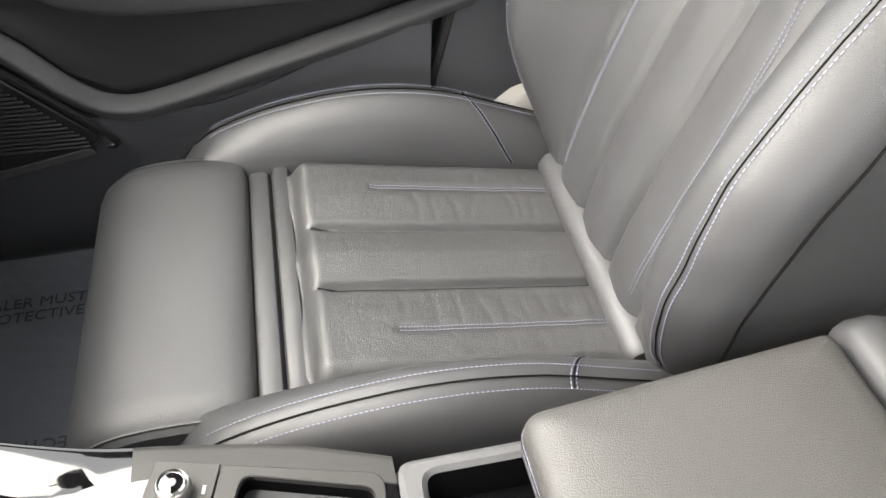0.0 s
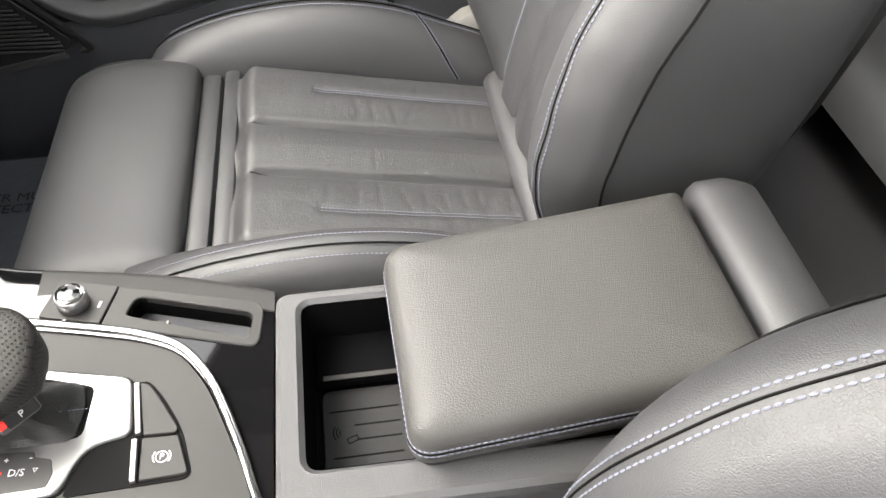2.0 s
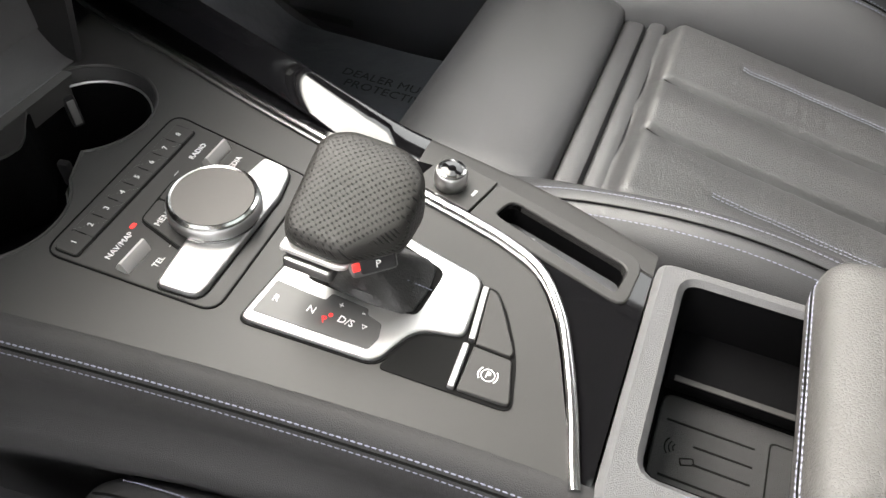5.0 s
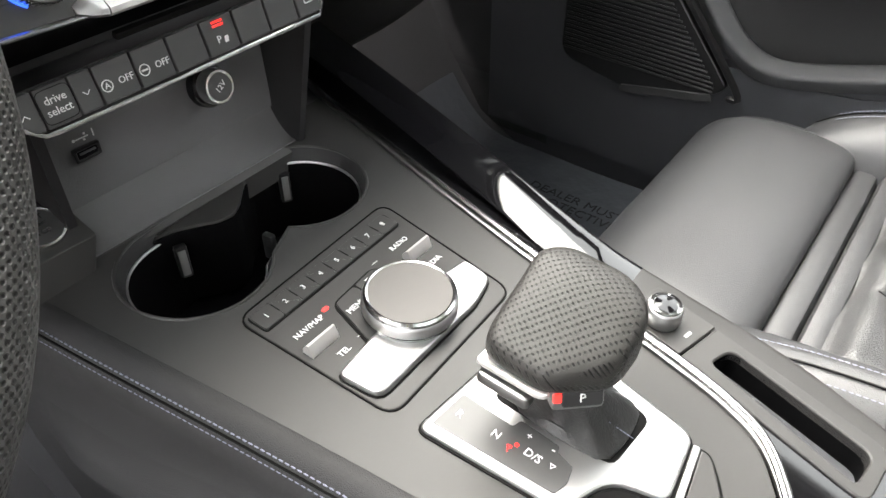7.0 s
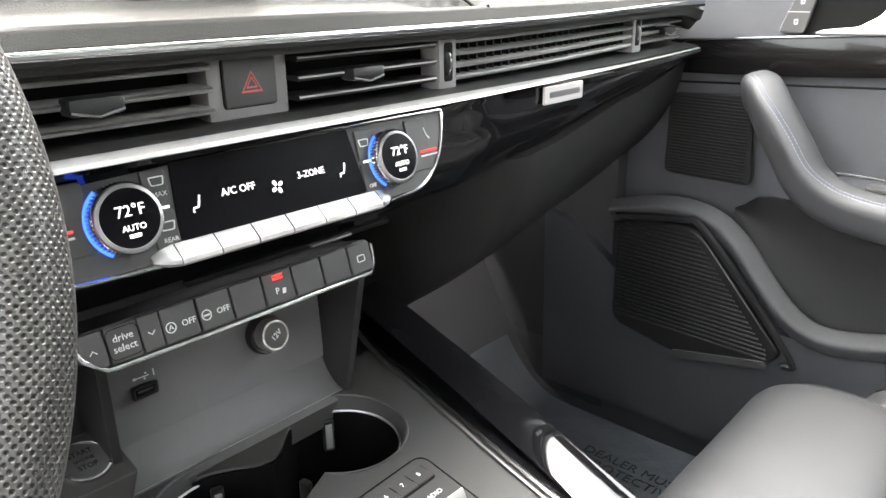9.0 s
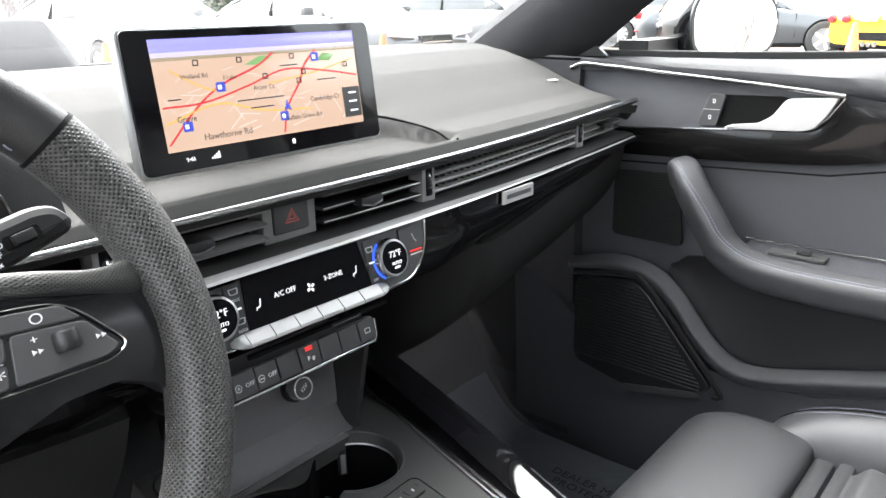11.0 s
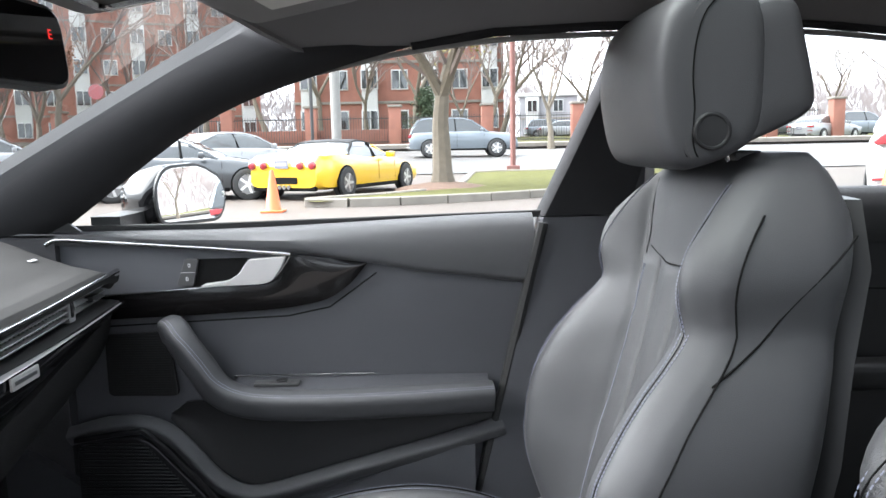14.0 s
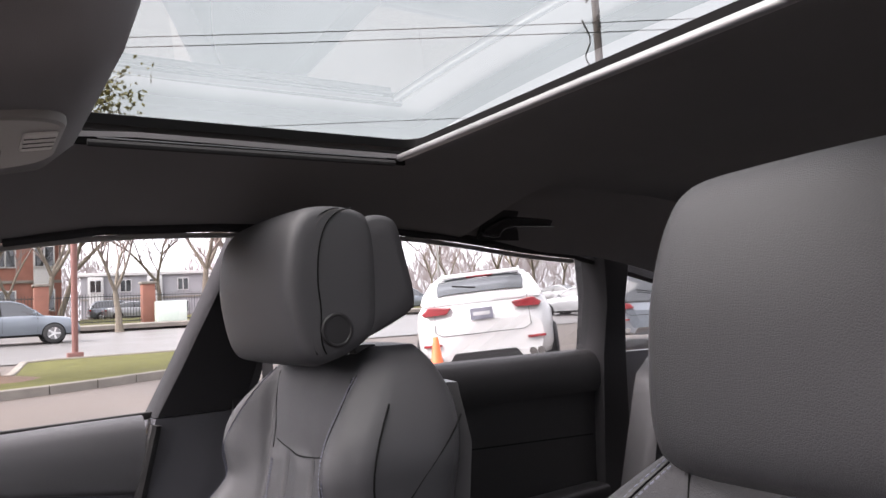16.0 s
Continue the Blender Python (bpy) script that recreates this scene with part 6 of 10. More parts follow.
for pts, w, m_ in (([(-0.095, -0.016), (-0.05, -0.005), (-0.01, -0.014), (0.04, -0.018)], 0.0016, MAP_GOLD), ([(-0.085, 0.022), (-0.06, 0.008), (-0.045, 0.004)], 0.0014, MAP_GOLD), ([(0.0, 0.006), (0.05, 0.012), (0.09, 0.02)], 0.0012, MAP_GOLD),
                   ([(-0.095, -0.031), (-0.07, -0.008), (-0.045, 0.008), (-0.01, 0.020), (0.008, 0.030)], 0.0016, MAP_RED), ([(-0.095, -0.004), (-0.06, -0.003), (-0.02, 0.006), (0.018, 0.016), (0.06, 0.012), (0.095, 0.006)], 0.0014, MAP_RED), ([(0.008, -0.034), (0.014, -0.015), (0.03, 0.004), (0.038, 0.018), (0.052, 0.030)], 0.0018, MAP_RED)):
    line(spline([(*p, 0) for p in pts], 5) and [tuple(q[:2]) for q in spline([(*p, 0) for p in pts], 5)], w, m_)
for pts in ([(-0.02, 0.022), (-0.005, 0.028), (0.008, 0.027), (-0.006, 0.021)], [(0.052, 0.021), (0.06, 0.027), (0.072, 0.025), (0.066, 0.020)]):
    part("map_park", slab([Vector(p) for p in pts], sc(0, 0, 0.001), 0.0002, 0.00005), MAP_GREEN, mp)
for x, y in ((-0.045, 0.007), (-0.078, -0.019), (0.010, -0.021), (0.05, 0.024)):
    part("map_sign", slab(rrect(0.008, 0.0072, 0.001, 2), sc(x, y, 0.0016), 0.0003, 0.0001), MAP_BLUE, mp)
    part("map_sign_mark", slab(rrect(0.003, 0.0032, 0.0005, 2), sc(x - 0.001, y, 0.0019), 0.0003, 0.0001), LIT_WHITE, mp)
for x, y in ((-0.063, 0.026), (-0.025, 0.026), (0.026, 0.026), (0.03, 0.006), (-0.003, 0.012), (0.083, 0.016), (0.036, 0.013)):
    part("map_shield", frame_ring(rrect(0.005, 0.0046, 0.001, 2), rrect(0.0032, 0.0028, 0.0006, 2), sc(x, y, 0.0016), 0.0003, bevel=0.00005), MAP_DARK, mp)
for text, x, y, s_ in (("Hawthorne Rd", -0.045, -0.0285, 0.0072), ("Acorn Ct", -0.006, 0.0035, 0.0052), ("Cambridge Ct", 0.055, -0.0105, 0.0056), ("Grove", -0.078, -0.0135, 0.0062), ("Weiland Rd", -0.066, 0.0165, 0.0048), ("Buffalo Grove Rd", 0.030, -0.0235, 0.0054), ("E Lake", -0.036, 0.0135, 0.0044)):
    lettering(text, s_, sc(x, y, 0.0016), MAP_DARK, mp, depth=0.0001)
for x, y, w in ((-0.01, -0.005, 0.06), (0.022, 0.019, 0.024), (0.06, 0.005, 0.028), (-0.085, 0.001, 0.014), (-0.01, -0.0115, 0.03)):
    part("map_word", slab(rrect(w * 0.75, 0.0010, 0.0004, 2), sc(x, y, 0.0015), 0.0002, 0.00005), MAP_DARK, mp)
part("scale_box", slab(rrect(0.020, 0.026, 0.001, 2), sc(0.0855, -0.017, 0.0018), 0.0003, 0.0001), MAP_DARK, mp)
for dy in (-0.009, -0.0165, -0.0245):
    part("scale_mark", slab(rrect(0.009, 0.0014, 0.0004, 2), sc(0.0865, dy, 0.0021), 0.0002, 0.00005), LIT_WHITE, mp)
part("arrow_sign", slab([Vector(p) for p in ((-0.004, -0.004), (0, -0.002), (0.004, -0.004), (0, 0.005))], sc(0.014, -0.0135, 0.002), 0.0003, 0.0001), MAP_BLUE, mp)
lettering("9:41", 0.0046, sc(-0.080, -0.043, 0.0006), LIT_WHITE, nav)
for i in range(4):
    part("signal_bar", slab(rrect(0.0013, 0.0015 + 0.0013 * i, 0.0002, 1), sc(-0.062 + 0.002 * i, -0.0445 + 0.0006 * i, 0.0006), 0.0002, 0.00005), LIT_WHITE, nav)
part("note_sign", slab(rrect(0.003, 0.004, 0.0005, 2), sc(0.016, -0.0425, 0.0006), 0.0002, 0.00005), LIT_WHITE, nav)

# ---- instrument cluster and column ----
clu = thing("instrument_cluster", (-0.37, 0.6, 0.85), "hooded instrument cluster with dark gauges", "instrument cluster")
def hood(u, v):
    a = math.pi * (0.02 + 0.96 * u)
    return (-0.392 + 0.178 * math.cos(a) * (1 - 0.1 * v), 0.572 + 0.09 * v, 0.845 + 0.078 * math.sin(a) ** 0.6 - 0.010 * v)
part("hood", surf(hood, 32, 6, 0.012), HOOD_SKIN, clu)
part("hood_edge", tube([Vector(hood(k / 48, 0.0)) + Vector((0, -0.002, 0)) for k in range(49)], 0.0014, 6, up=(0, 1, 0)), CHROME, clu, "thin bright edge")
CG = axes((-0.392, 0.596, 0.872), (1, 0, 0), (0, 0.35, 1))
part("face", slab(rounded([(-0.172, -0.060), (0.172, -0.060), (0.172, 0.022), (0.12, 0.046), (-0.12, 0.046), (-0.172, 0.022)], 0.02, 4), CG, 0.01, 0.001), GAP, clu)
for gx in (-0.098, 0.098):
    g = part("gauge", frame_ring([Vector(p) for p in circle(0.046, 48)], [Vector(p) for p in circle(0.044, 48)], CG @ pose(gx, -0.006, 0.004), 0.006), CHROME, clu, "chrome gauge ring")
    for k in range(13):
        a = radians(220 - 20 * k)
        part("tick", box(CG @ Vector((gx + 0.039 * math.cos(a), -0.006 + 0.039 * math.sin(a), 0.001)), (0.006, 0.0005, 0.0013), 0, pose(0, 0, 0, 0, -math.degrees(a), 0)), LIT_WHITE if k > 2 else LIT_RED, g)
lettering("F", 0.0075, CG @ pose(0.161, -0.013, 0.0025), LIT_WHITE, clu)
for k in range(5):
    part("fuel_tick", slab(rrect(0.005 if k % 2 == 0 else 0.003, 0.0009, 0.0003, 1), CG @ pose(0.1535 - 0.0012 * k, -0.013 - 0.0085 * k, 0.0025, 0, 0, -12), 0.0004, 0.0001), LIT_WHITE if k < 4 else LIT_RED, clu)
lettering("E", 0.0075, CG @ pose(0.152, -0.046, 0.0025), LIT_RED, clu)
part("pump_sign", frame_ring(rrect(0.007, 0.009, 0.001, 2), rrect(0.0045, 0.006, 0.001, 2), CG @ pose(0.159, -0.026, 0.0025), 0.0004, bevel=0.00005), LIT_WHITE, clu)

# binnacle hood over the instruments, facing the driver
def hood(u, v):
    x = -0.60 + 0.425 * u
    side = smooth(0.0, 0.12, u) * smooth(1.0, 0.88, u)
    a = v * 2.2
    if a < 1:
        return (x, 0.585 + 0.02 * a, 0.838 + 0.078 * a * (0.55 + 0.45 * side))
    t = (a - 1) / 1.2
    return (x, 0.605 + 0.02 * math.sin(t * 1.5) + 0.15 * t, 0.838 + 0.078 * (0.55 + 0.45 * side) + 0.007 * math.sin(t * 3) * side - 0.01 * t)
part("binnacle_hood", surf(hood, 40, 24, 0.012, back=(0, 0.6, -0.8)), HOOD_SKIN, dash, "black hood over the instruments", angle=60)

col = thing("steering_column", (-0.357, 0.52, 0.78), "black steering column shroud with a wiper stalk", "steering column")
WT = axes((-0.357, 0.439, 0.8225), (1, 0, 0), (0, math.sin(radians(21.9)), math.cos(radians(21.9))))   # wheel plane, z towards the driver
part("shroud", loft([[WT @ Vector((x * k, y * k, z)) for x, y in rrect(0.12, 0.11, 0.03, 5)] for k, z in ((1.1, -0.22), (1, -0.08), (0.9, -0.05))]), SOFT, col)
# the stalk: a flat paddle that widens to a cut-off end, lying in a plane behind the wheel
SP = WT @ pose(0, 0, -0.050)
pad = rounded([(0.045, 0.040), (0.080, 0.046), (0.124, 0.056), (0.153, 0.0665), (0.1555, 0.073), (0.148, 0.082), (0.136, 0.0835), (0.092, 0.0735), (0.045, 0.062)], [0.002, 0.01, 0.02, 0.005, 0.003, 0.005, 0.008, 0.02, 0.002], 4)
stk = part("wiper_stalk", slab(pad, SP, 0.016, 0.006), STALK, col, "black wiper stalk with white print")
part("stalk_root", tube([SP @ Vector((0.0, 0.04, -0.02)), SP @ Vector((0.05, 0.052, -0.008))], 0.011, 12), SOFT, col)
for k, word in enumerate(("HI", "LO", "AUTO", "OFF", "1x")):
    lettering(word, 0.0046, SP @ pose(0.108 + 0.0006 * k, 0.0735 - 0.0045 * k, 0.0003, 0, 0, 12), PRINT, stk)
part("slider", box(SP @ Vector((0.126, 0.0675, 0.001)), (0.012, 0.0055, 0.007), 0.0012, WT.to_3x3().to_4x4() @ pose(0, 0, 0, 0, 0, 12)), HARD, stk)
part("slider_slot", slab(rrect(0.020, 0.008, 0.002, 3), SP @ pose(0.126, 0.0675, 0.0003, 0, 0, 12), 0.001, 0.0002), GAP, stk)
part("sign", frame_ring(rounded([(-0.005, -0.003), (0.005, -0.003), (0.0035, 0.0035), (-0.0035, 0.0035)], 0.001, 3), rounded([(-0.0041, -0.0022), (0.0041, -0.0022), (0.0028, 0.0027), (-0.0028, 0.0027)], 0.0008, 3), SP @ pose(0.093, 0.0525, 0.0004, 0, 0, 12), 0.0003, bevel=0.00005), PRINT, stk)
for k in range(3):
    part("sign", slab(rrect(0.0012, 0.005, 0.0004, 2), SP @ pose(0.079 + 0.003 * k, 0.0605, 0.0004, 0, 0, 30), 0.0003, 0.0001), PRINT, stk)

SPOKE = mat("satin_black_spoke", (0.010, 0.010, 0.0105), 0.22, var=0.15, spec=0.5)
wheel = thing("steering_wheel", (-0.357, 0.439, 0.8225), "three-spoke leather steering wheel with perforated grips and grey hub", "steering wheel")
R, r = 0.1700, 0.0162
def rim_bm(a0, a1, n, rr=r, uvs=True):
    bm = bmesh.new()
    m_ = 20
    vs = [[bm.verts.new(WT @ Vector(((R + rr * math.cos(2 * math.pi * j / m_)) * math.sin(t), (R + rr * math.cos(2 * math.pi * j / m_)) * math.cos(t), rr * 1.15 * math.sin(2 * math.pi * j / m_)))) for j in range(m_)] for t in [radians(a0 + (a1 - a0) * i / n) for i in range(n + 1)]]
    layer = bm.loops.layers.uv.new("UVMap")
    for i in range(n):
        for j in range(m_):
            f = bm.faces.new((vs[i][j], vs[i + 1][j], vs[i + 1][(j + 1) % m_], vs[i][(j + 1) % m_]))
            for lp, (ii, jj) in zip(f.loops, ((i, j), (i + 1, j), (i + 1, j + 1), (i, j + 1))):
                lp[layer].uv = (ii / n * radians(abs(a1 - a0)) * R, jj / m_ * 2 * math.pi * rr)
    return bm
part("rim", rim_bm(-52, 52, 40), SMOOTH_LEATHER, wheel, "smooth leather upper rim")
part("rim", rim_bm(148, 212, 24), SMOOTH_LEATHER, wheel, "smooth leather lower rim")
for s in (1, -1):
    part("grip", rim_bm(s * 52, s * 148, 48, r * 1.05), PERF_WHEEL, wheel, "perforated leather grip")
    part("rim_seam", rim_bm(s * 51.6, s * 52.4, 2, r * 1.055), GAP, wheel)
inner = [WT @ Vector(((R - r * 0.98) * math.sin(radians(a)), (R - r * 0.98) * math.cos(radians(a)), 0.004)) for a in range(-50, 51, 4)]
part("stitching", stitches(inner, 0.006, 0.0013, up=(0, -1, 0.4)), THREAD, wheel)
for s in (1, -1):
    secs = ((0.03, 0.003, 0.10, 0.016), (0.06, 0.008, 0.072, 0.016), (0.10, 0.010, 0.054, 0.012), (0.128, 0.008, 0.050, 0.006), (0.146, 0.006, 0.062, 0.001), (0.160, 0.004, 0.084, -0.002))
    sp = loft([[WT @ Vector((s * x, y0 + hgt * q, z0 + 0.007 * math.cos(math.pi * q))) for q in (-0.5, -0.4, -0.2, 0, 0.2, 0.4, 0.5)] + [WT @ Vector((s * x, y0 + hgt * q, z0 - 0.018)) for q in (0.5, 0, -0.5)] for x, y0, hgt, z0 in secs])
    layer = sp.loops.layers.uv.new("UVMap")
    back = WT.inverted()
    for f in sp.faces:
        for lp in f.loops:
            q = back @ lp.vert.co
            lp[layer].uv = (q.x, q.y + q.z)
    part("spoke", sp, SPOKE, wheel, "gloss black spoke cover")
    arm_path = spline([(s * 0.030, 0.045, 0.012), (s * 0.065, 0.0440, 0.014), (s * 0.100, 0.0385, 0.012), (s * 0.125, 0.0330, 0.008), (s * 0.145, 0.0300, 0.003), (s * 0.162, 0.0300, -0.004)], 5)
    band_bm = bmesh.new()
    lay = band_bm.loops.layers.uv.new("UVMap")
    ring_rows = []
    for i, p in enumerate(arm_path):
        t = (arm_path[min(i + 1, len(arm_path) - 1)] - arm_path[max(i - 1, 0)]).normalized()
        n_ = Vector((-t.y, t.x, 0)).normalized()
        w_ = 0.0060 + 0.005 * smooth(0.6, 1.0, i / (len(arm_path) - 1))
        ring_rows.append([band_bm.verts.new(WT @ (p + n_ * (w_ * math.cos(q)) + Vector((0, 0, 0.0085 * math.sin(q))))) for q in [2 * math.pi * j / 14 for j in range(14)]])
    for i in range(len(ring_rows) - 1):
        for j in range(14):
            f = band_bm.faces.new((ring_rows[i][j], ring_rows[i + 1][j], ring_rows[i + 1][(j + 1) % 14], ring_rows[i][(j + 1) % 14]))
            for lp, (ii, jj) in zip(f.loops, ((i, j), (i + 1, j), (i + 1, j + 1), (i, j + 1))):
                lp[lay].uv = (ii * 0.0056, jj * 0.0046)
    part("spoke_grip", band_bm, PERF_WHEEL, wheel, "perforated leather along the spoke's upper edge")
    pod_out = rounded([(s * 0.045, 0.031), (s * 0.109, 0.0235), (s * 0.131, -0.0075), (s * 0.122, -0.0135), (s * 0.066, -0.013), (s * 0.052, 0.008)], [0.005, 0.014, 0.006, 0.008, 0.012, 0.01], 4)
    PODM = WT @ pose(0, 0.0066, 0.0235) @ Matrix.Diagonal((1, 0.86, 1, 1))
    pod = part("switch_pod", slab(pod_out, PODM, 0.02, 0.003), HARD, wheel, "switch pad with a chrome edge")
    part("pod_edge", frame_ring(inset(pod_out, -0.0008), inset(pod_out, 0.0004), PODM @ pose(0, 0, 0.0008), 0.004), CHROME, pod)
    keys = (((0.0485, 0.0285), (0.077, 0.0255), (0.0765, 0.0165), (0.0545, 0.0165)), ((0.0785, 0.0253), (0.1065, 0.022), (0.114, 0.0125), (0.0785, 0.0155)), ((0.0555, 0.0150), (0.0815, 0.0145), (0.0795, 0.0025), (0.0600, 0.0015)), ((0.0605, 0.0), (0.0795, 0.001), (0.0775, -0.0108), (0.069, -0.0108)), ((0.0835, 0.0140), (0.1145, 0.0110), (0.1265, -0.0075), (0.119, -0.0110), (0.0800, -0.0110)))
    for k4 in keys:
        part("switch", slab(rounded([(s * x, y) for x, y in k4], 0.0025, 3), PODM @ pose(0, 0, 0.0014), 0.003, 0.0007), KEY, pod)
    part("roller", lathe([(0.0048, -0.0055), (0.0056, -0.004), (0.0056, 0.004), (0.0048, 0.0055)], PODM @ pose(s * 0.1045, 0.0035, 0.0015, 90, 0, 0), 18), HARD, pod)
    if s > 0:
        lettering("NAV", 0.0046, PODM @ pose(0.073, 0.0095, 0.0017), PRINT, pod)
        lettering("*", 0.011, PODM @ pose(0.0755, -0.005, 0.0017), PRINT, pod)
        lettering("+", 0.006, PODM @ pose(0.092, 0.0085, 0.0017), PRINT, pod)
        part("sign", slab(rounded([(-0.003, 0.001), (-0.003, -0.001), (-0.001, -0.001), (0.0015, -0.003), (0.0015, 0.003), (-0.001, 0.001)], 0.0003, 2), PODM @ pose(0.062, 0.0095, 0.0017), 0.0003, 0.0001), PRINT, pod)
        part("sign", box(PODM @ Vector((0.073, 0.0018, 0.0016)), (0.010, 0.0005, 0.0005), 0, WT.to_3x3().to_4x4()), PRINT_DIM, pod)
        for q, d in ((0.091, -1), (0.118, 1)):
            for w in (0, 0.0025):
                part("sign", slab([(-0.0011, -0.0014), (0.0011, 0), (-0.0011, 0.0014)], PODM @ pose(q + w, 0.0025 - 0.002 * (d > 0), 0.0017), 0.0003, 0.0001), PRINT, pod)
        part("phone_sign", sweep([PODM @ Vector((0.0665 + 0.003 * math.cos(radians(a)), 0.0205 + 0.003 * math.sin(radians(a)), 0.0016)) for a in range(120, 331, 30)], rrect(0.0013, 0.0003, 0.0001, 1), up=tuple(WT.col[2][:3])), PRINT, pod)
        part("voice_sign", frame_ring([Vector(p) for p in circle(0.0028, 16)], [Vector(p) for p in circle(0.0021, 16)], PODM @ pose(0.0955, 0.0185, 0.0017), 0.0003, bevel=0.00005), PRINT, pod)
HUB = mat("grey_green_hub_skin", (0.20, 0.200, 0.182), 0.45, grain=(900, 0.0002, "cells"), var=0.1)
HB = WT @ pose(-0.007, -0.0105, 0)
part("hub", loft([[HB @ Vector((x * k, y * k, z)) for x, y in [(0.0615 * math.cos(2 * math.pi * i / 48), 0.0615 * math.sin(2 * math.pi * i / 48)) for i in range(48)]] for k, z in ((1.0, -0.01), (1.0, 0.022), (0.985, 0.027), (0.94, 0.0305), (0.85, 0.033), (0.6, 0.0355), (0.2, 0.0365))]), HUB, wheel, "round grey hub cover", angle=60)
part("hub_ring", frame_ring([Vector(p) for p in circle(0.0515, 60)], [Vector(p) for p in circle(0.0492, 60)], HB @ pose(0, 0, 0.0345), 0.003), ALU, wheel)
part("airbag_print", slab(rrect(0.010, 0.0014, 0.0004, 2), HB @ pose(0.040, 0.037, 0.0316, 0, 0, -40), 0.001, 0.0001), PRINT_DIM, wheel)
for k in range(4):
    part("emblem_ring", frame_ring([Vector(p) for p in circle(0.0122, 36)], [Vector(p) for p in circle(0.0102, 36)], HB @ pose(-0.0285 + 0.0190 * k, 0.0, 0.0383 + 0.0003 * (k % 2)), 0.004), CHROME, wheel, "chrome ring")
low = loft([[WT @ Vector((x, y, z)) for x, z in ((-w, 0.006), (w, 0.006), (w, -0.012), (-w, -0.012))] for y, w in ((-0.06, 0.035), (-0.1, 0.028), (-0.158, 0.034))])
part("lower_spoke", low, HARD, wheel)


# ---- seats ----
def gauss(x, w):
    return math.exp(-(x / w) ** 2)


def curve(table, x):
    """Smooth reading of a short table: cubic pieces with even slopes."""
    if x <= table[0][0]:
        return table[0][1]
    for i in range(len(table) - 1):
        (x0, v0), (x1, v1) = table[i], table[i + 1]
        if x <= x1:
            h = x1 - x0
            s0 = (v1 - table[i - 1][1]) / (x1 - table[i - 1][0]) if i else (v1 - v0) / h
            s1 = (table[i + 2][1] - v0) / (table[i + 2][0] - x0) if i + 2 < len(table) else (v1 - v0) / h
            t = (x - x0) / h
            return v0 * (1 + 2 * t) * (1 - t) ** 2 + v1 * t * t * (3 - 2 * t) + h * (s0 * t * (1 - t) ** 2 - s1 * t * t * (1 - t))
    return table[-1][1]


def cushion_z(x, y):
    z = 0.405 + 0.19 * y
    ch = min(abs(abs(x) - 0.043), 1)
    z += 0.006 * (1 - gauss(ch, 0.03)) - 0.010 * gauss(ch, 0.0048) * smooth(0.222, 0.19, y)
    z -= 0.0025 * gauss(abs(abs(x) - 0.104), 0.006) * smooth(0.145, 0.13, y)
    z -= 0.022 * smooth(0.205, 0.232, y) ** 1.5 + 0.02 * smooth(0.135, 0.165, abs(x)) ** 1.5
    calm = smooth(0.165, 0.14, abs(x)) * smooth(0.222, 0.19, y)
    fold = max(0.0, 1 - 2.2 * abs(noise.noise((x * 16 + 3 * noise.noise((x * 9, y * 9, 0.2)), y * 46, 1.3)))) ** 2
    near = 0.25 + 0.75 * gauss(abs(x) - 0.09, 0.05) * smooth(0.20, 0.08, y)
    return z - 0.0008 * fold * near * calm + 0.0010 * calm * noise.noise((x * 22, y * 22, 5.1))


YC = [(0.36, -0.098), (0.45, -0.104), (0.55, -0.123), (0.64, -0.146), (0.73, -0.170), (0.88, -0.204), (0.97, -0.220), (1.0, -0.235), (1.02, -0.262)]
BULGE = [(0.36, -0.02), (0.44, 0.015), (0.5, 0.05), (0.55, 0.074), (0.6, 0.089), (0.69, 0.096), (0.746, 0.082), (0.78, 0.066), (0.815, 0.046), (0.838, 0.036), (0.862, 0.042), (0.89, 0.050), (0.925, 0.044), (0.96, 0.024), (0.99, 0.008), (1.02, 0.0)]
HALF = [(0.36, 0.18), (0.44, 0.215), (0.5, 0.237), (0.55, 0.250), (0.65, 0.255), (0.73, 0.250), (0.8, 0.228), (0.838, 0.208), (0.865, 0.208), (0.895, 0.211), (0.92, 0.207), (0.945, 0.195), (0.975, 0.173), (1.003, 0.145), (1.02, 0.105)]
BACK = [(0.36, -0.22), (0.6, -0.285), (0.8, -0.325), (0.95, -0.35), (1.02, -0.325)]
INS = [(0.36, 0.120), (0.6, 0.122), (0.8, 0.112), (0.9, 0.125), (1.0, 0.13)]


def back_front(x, z):
    """The backrest's front surface: y at a place across and up."""
    w, b, wi, yc = curve(HALF, z), curve(BULGE, z), curve(INS, z), curve(YC, z)
    ax = abs(x)
    k = smooth(wi - 0.012, wi + (w - wi) * 0.62, ax)
    y = yc + b * k
    edge = max(0.0, (ax - (w - 0.035)) / 0.035)
    y -= 0.034 * edge ** 2.2
    y -= 0.007 * gauss(ax - wi, 0.0055) * smooth(0.995, 0.96, z)
    if z < 0.885:
        y += 0.005 * (1 - gauss(abs(ax - 0.043), 0.03)) * smooth(wi, wi - 0.03, ax) - 0.009 * gauss(ax - 0.043, 0.0048) * smooth(0.885, 0.865, z) * (ax < wi)
    return y + 0.0012 * noise.noise((x * 25, z * 30, 4.2))


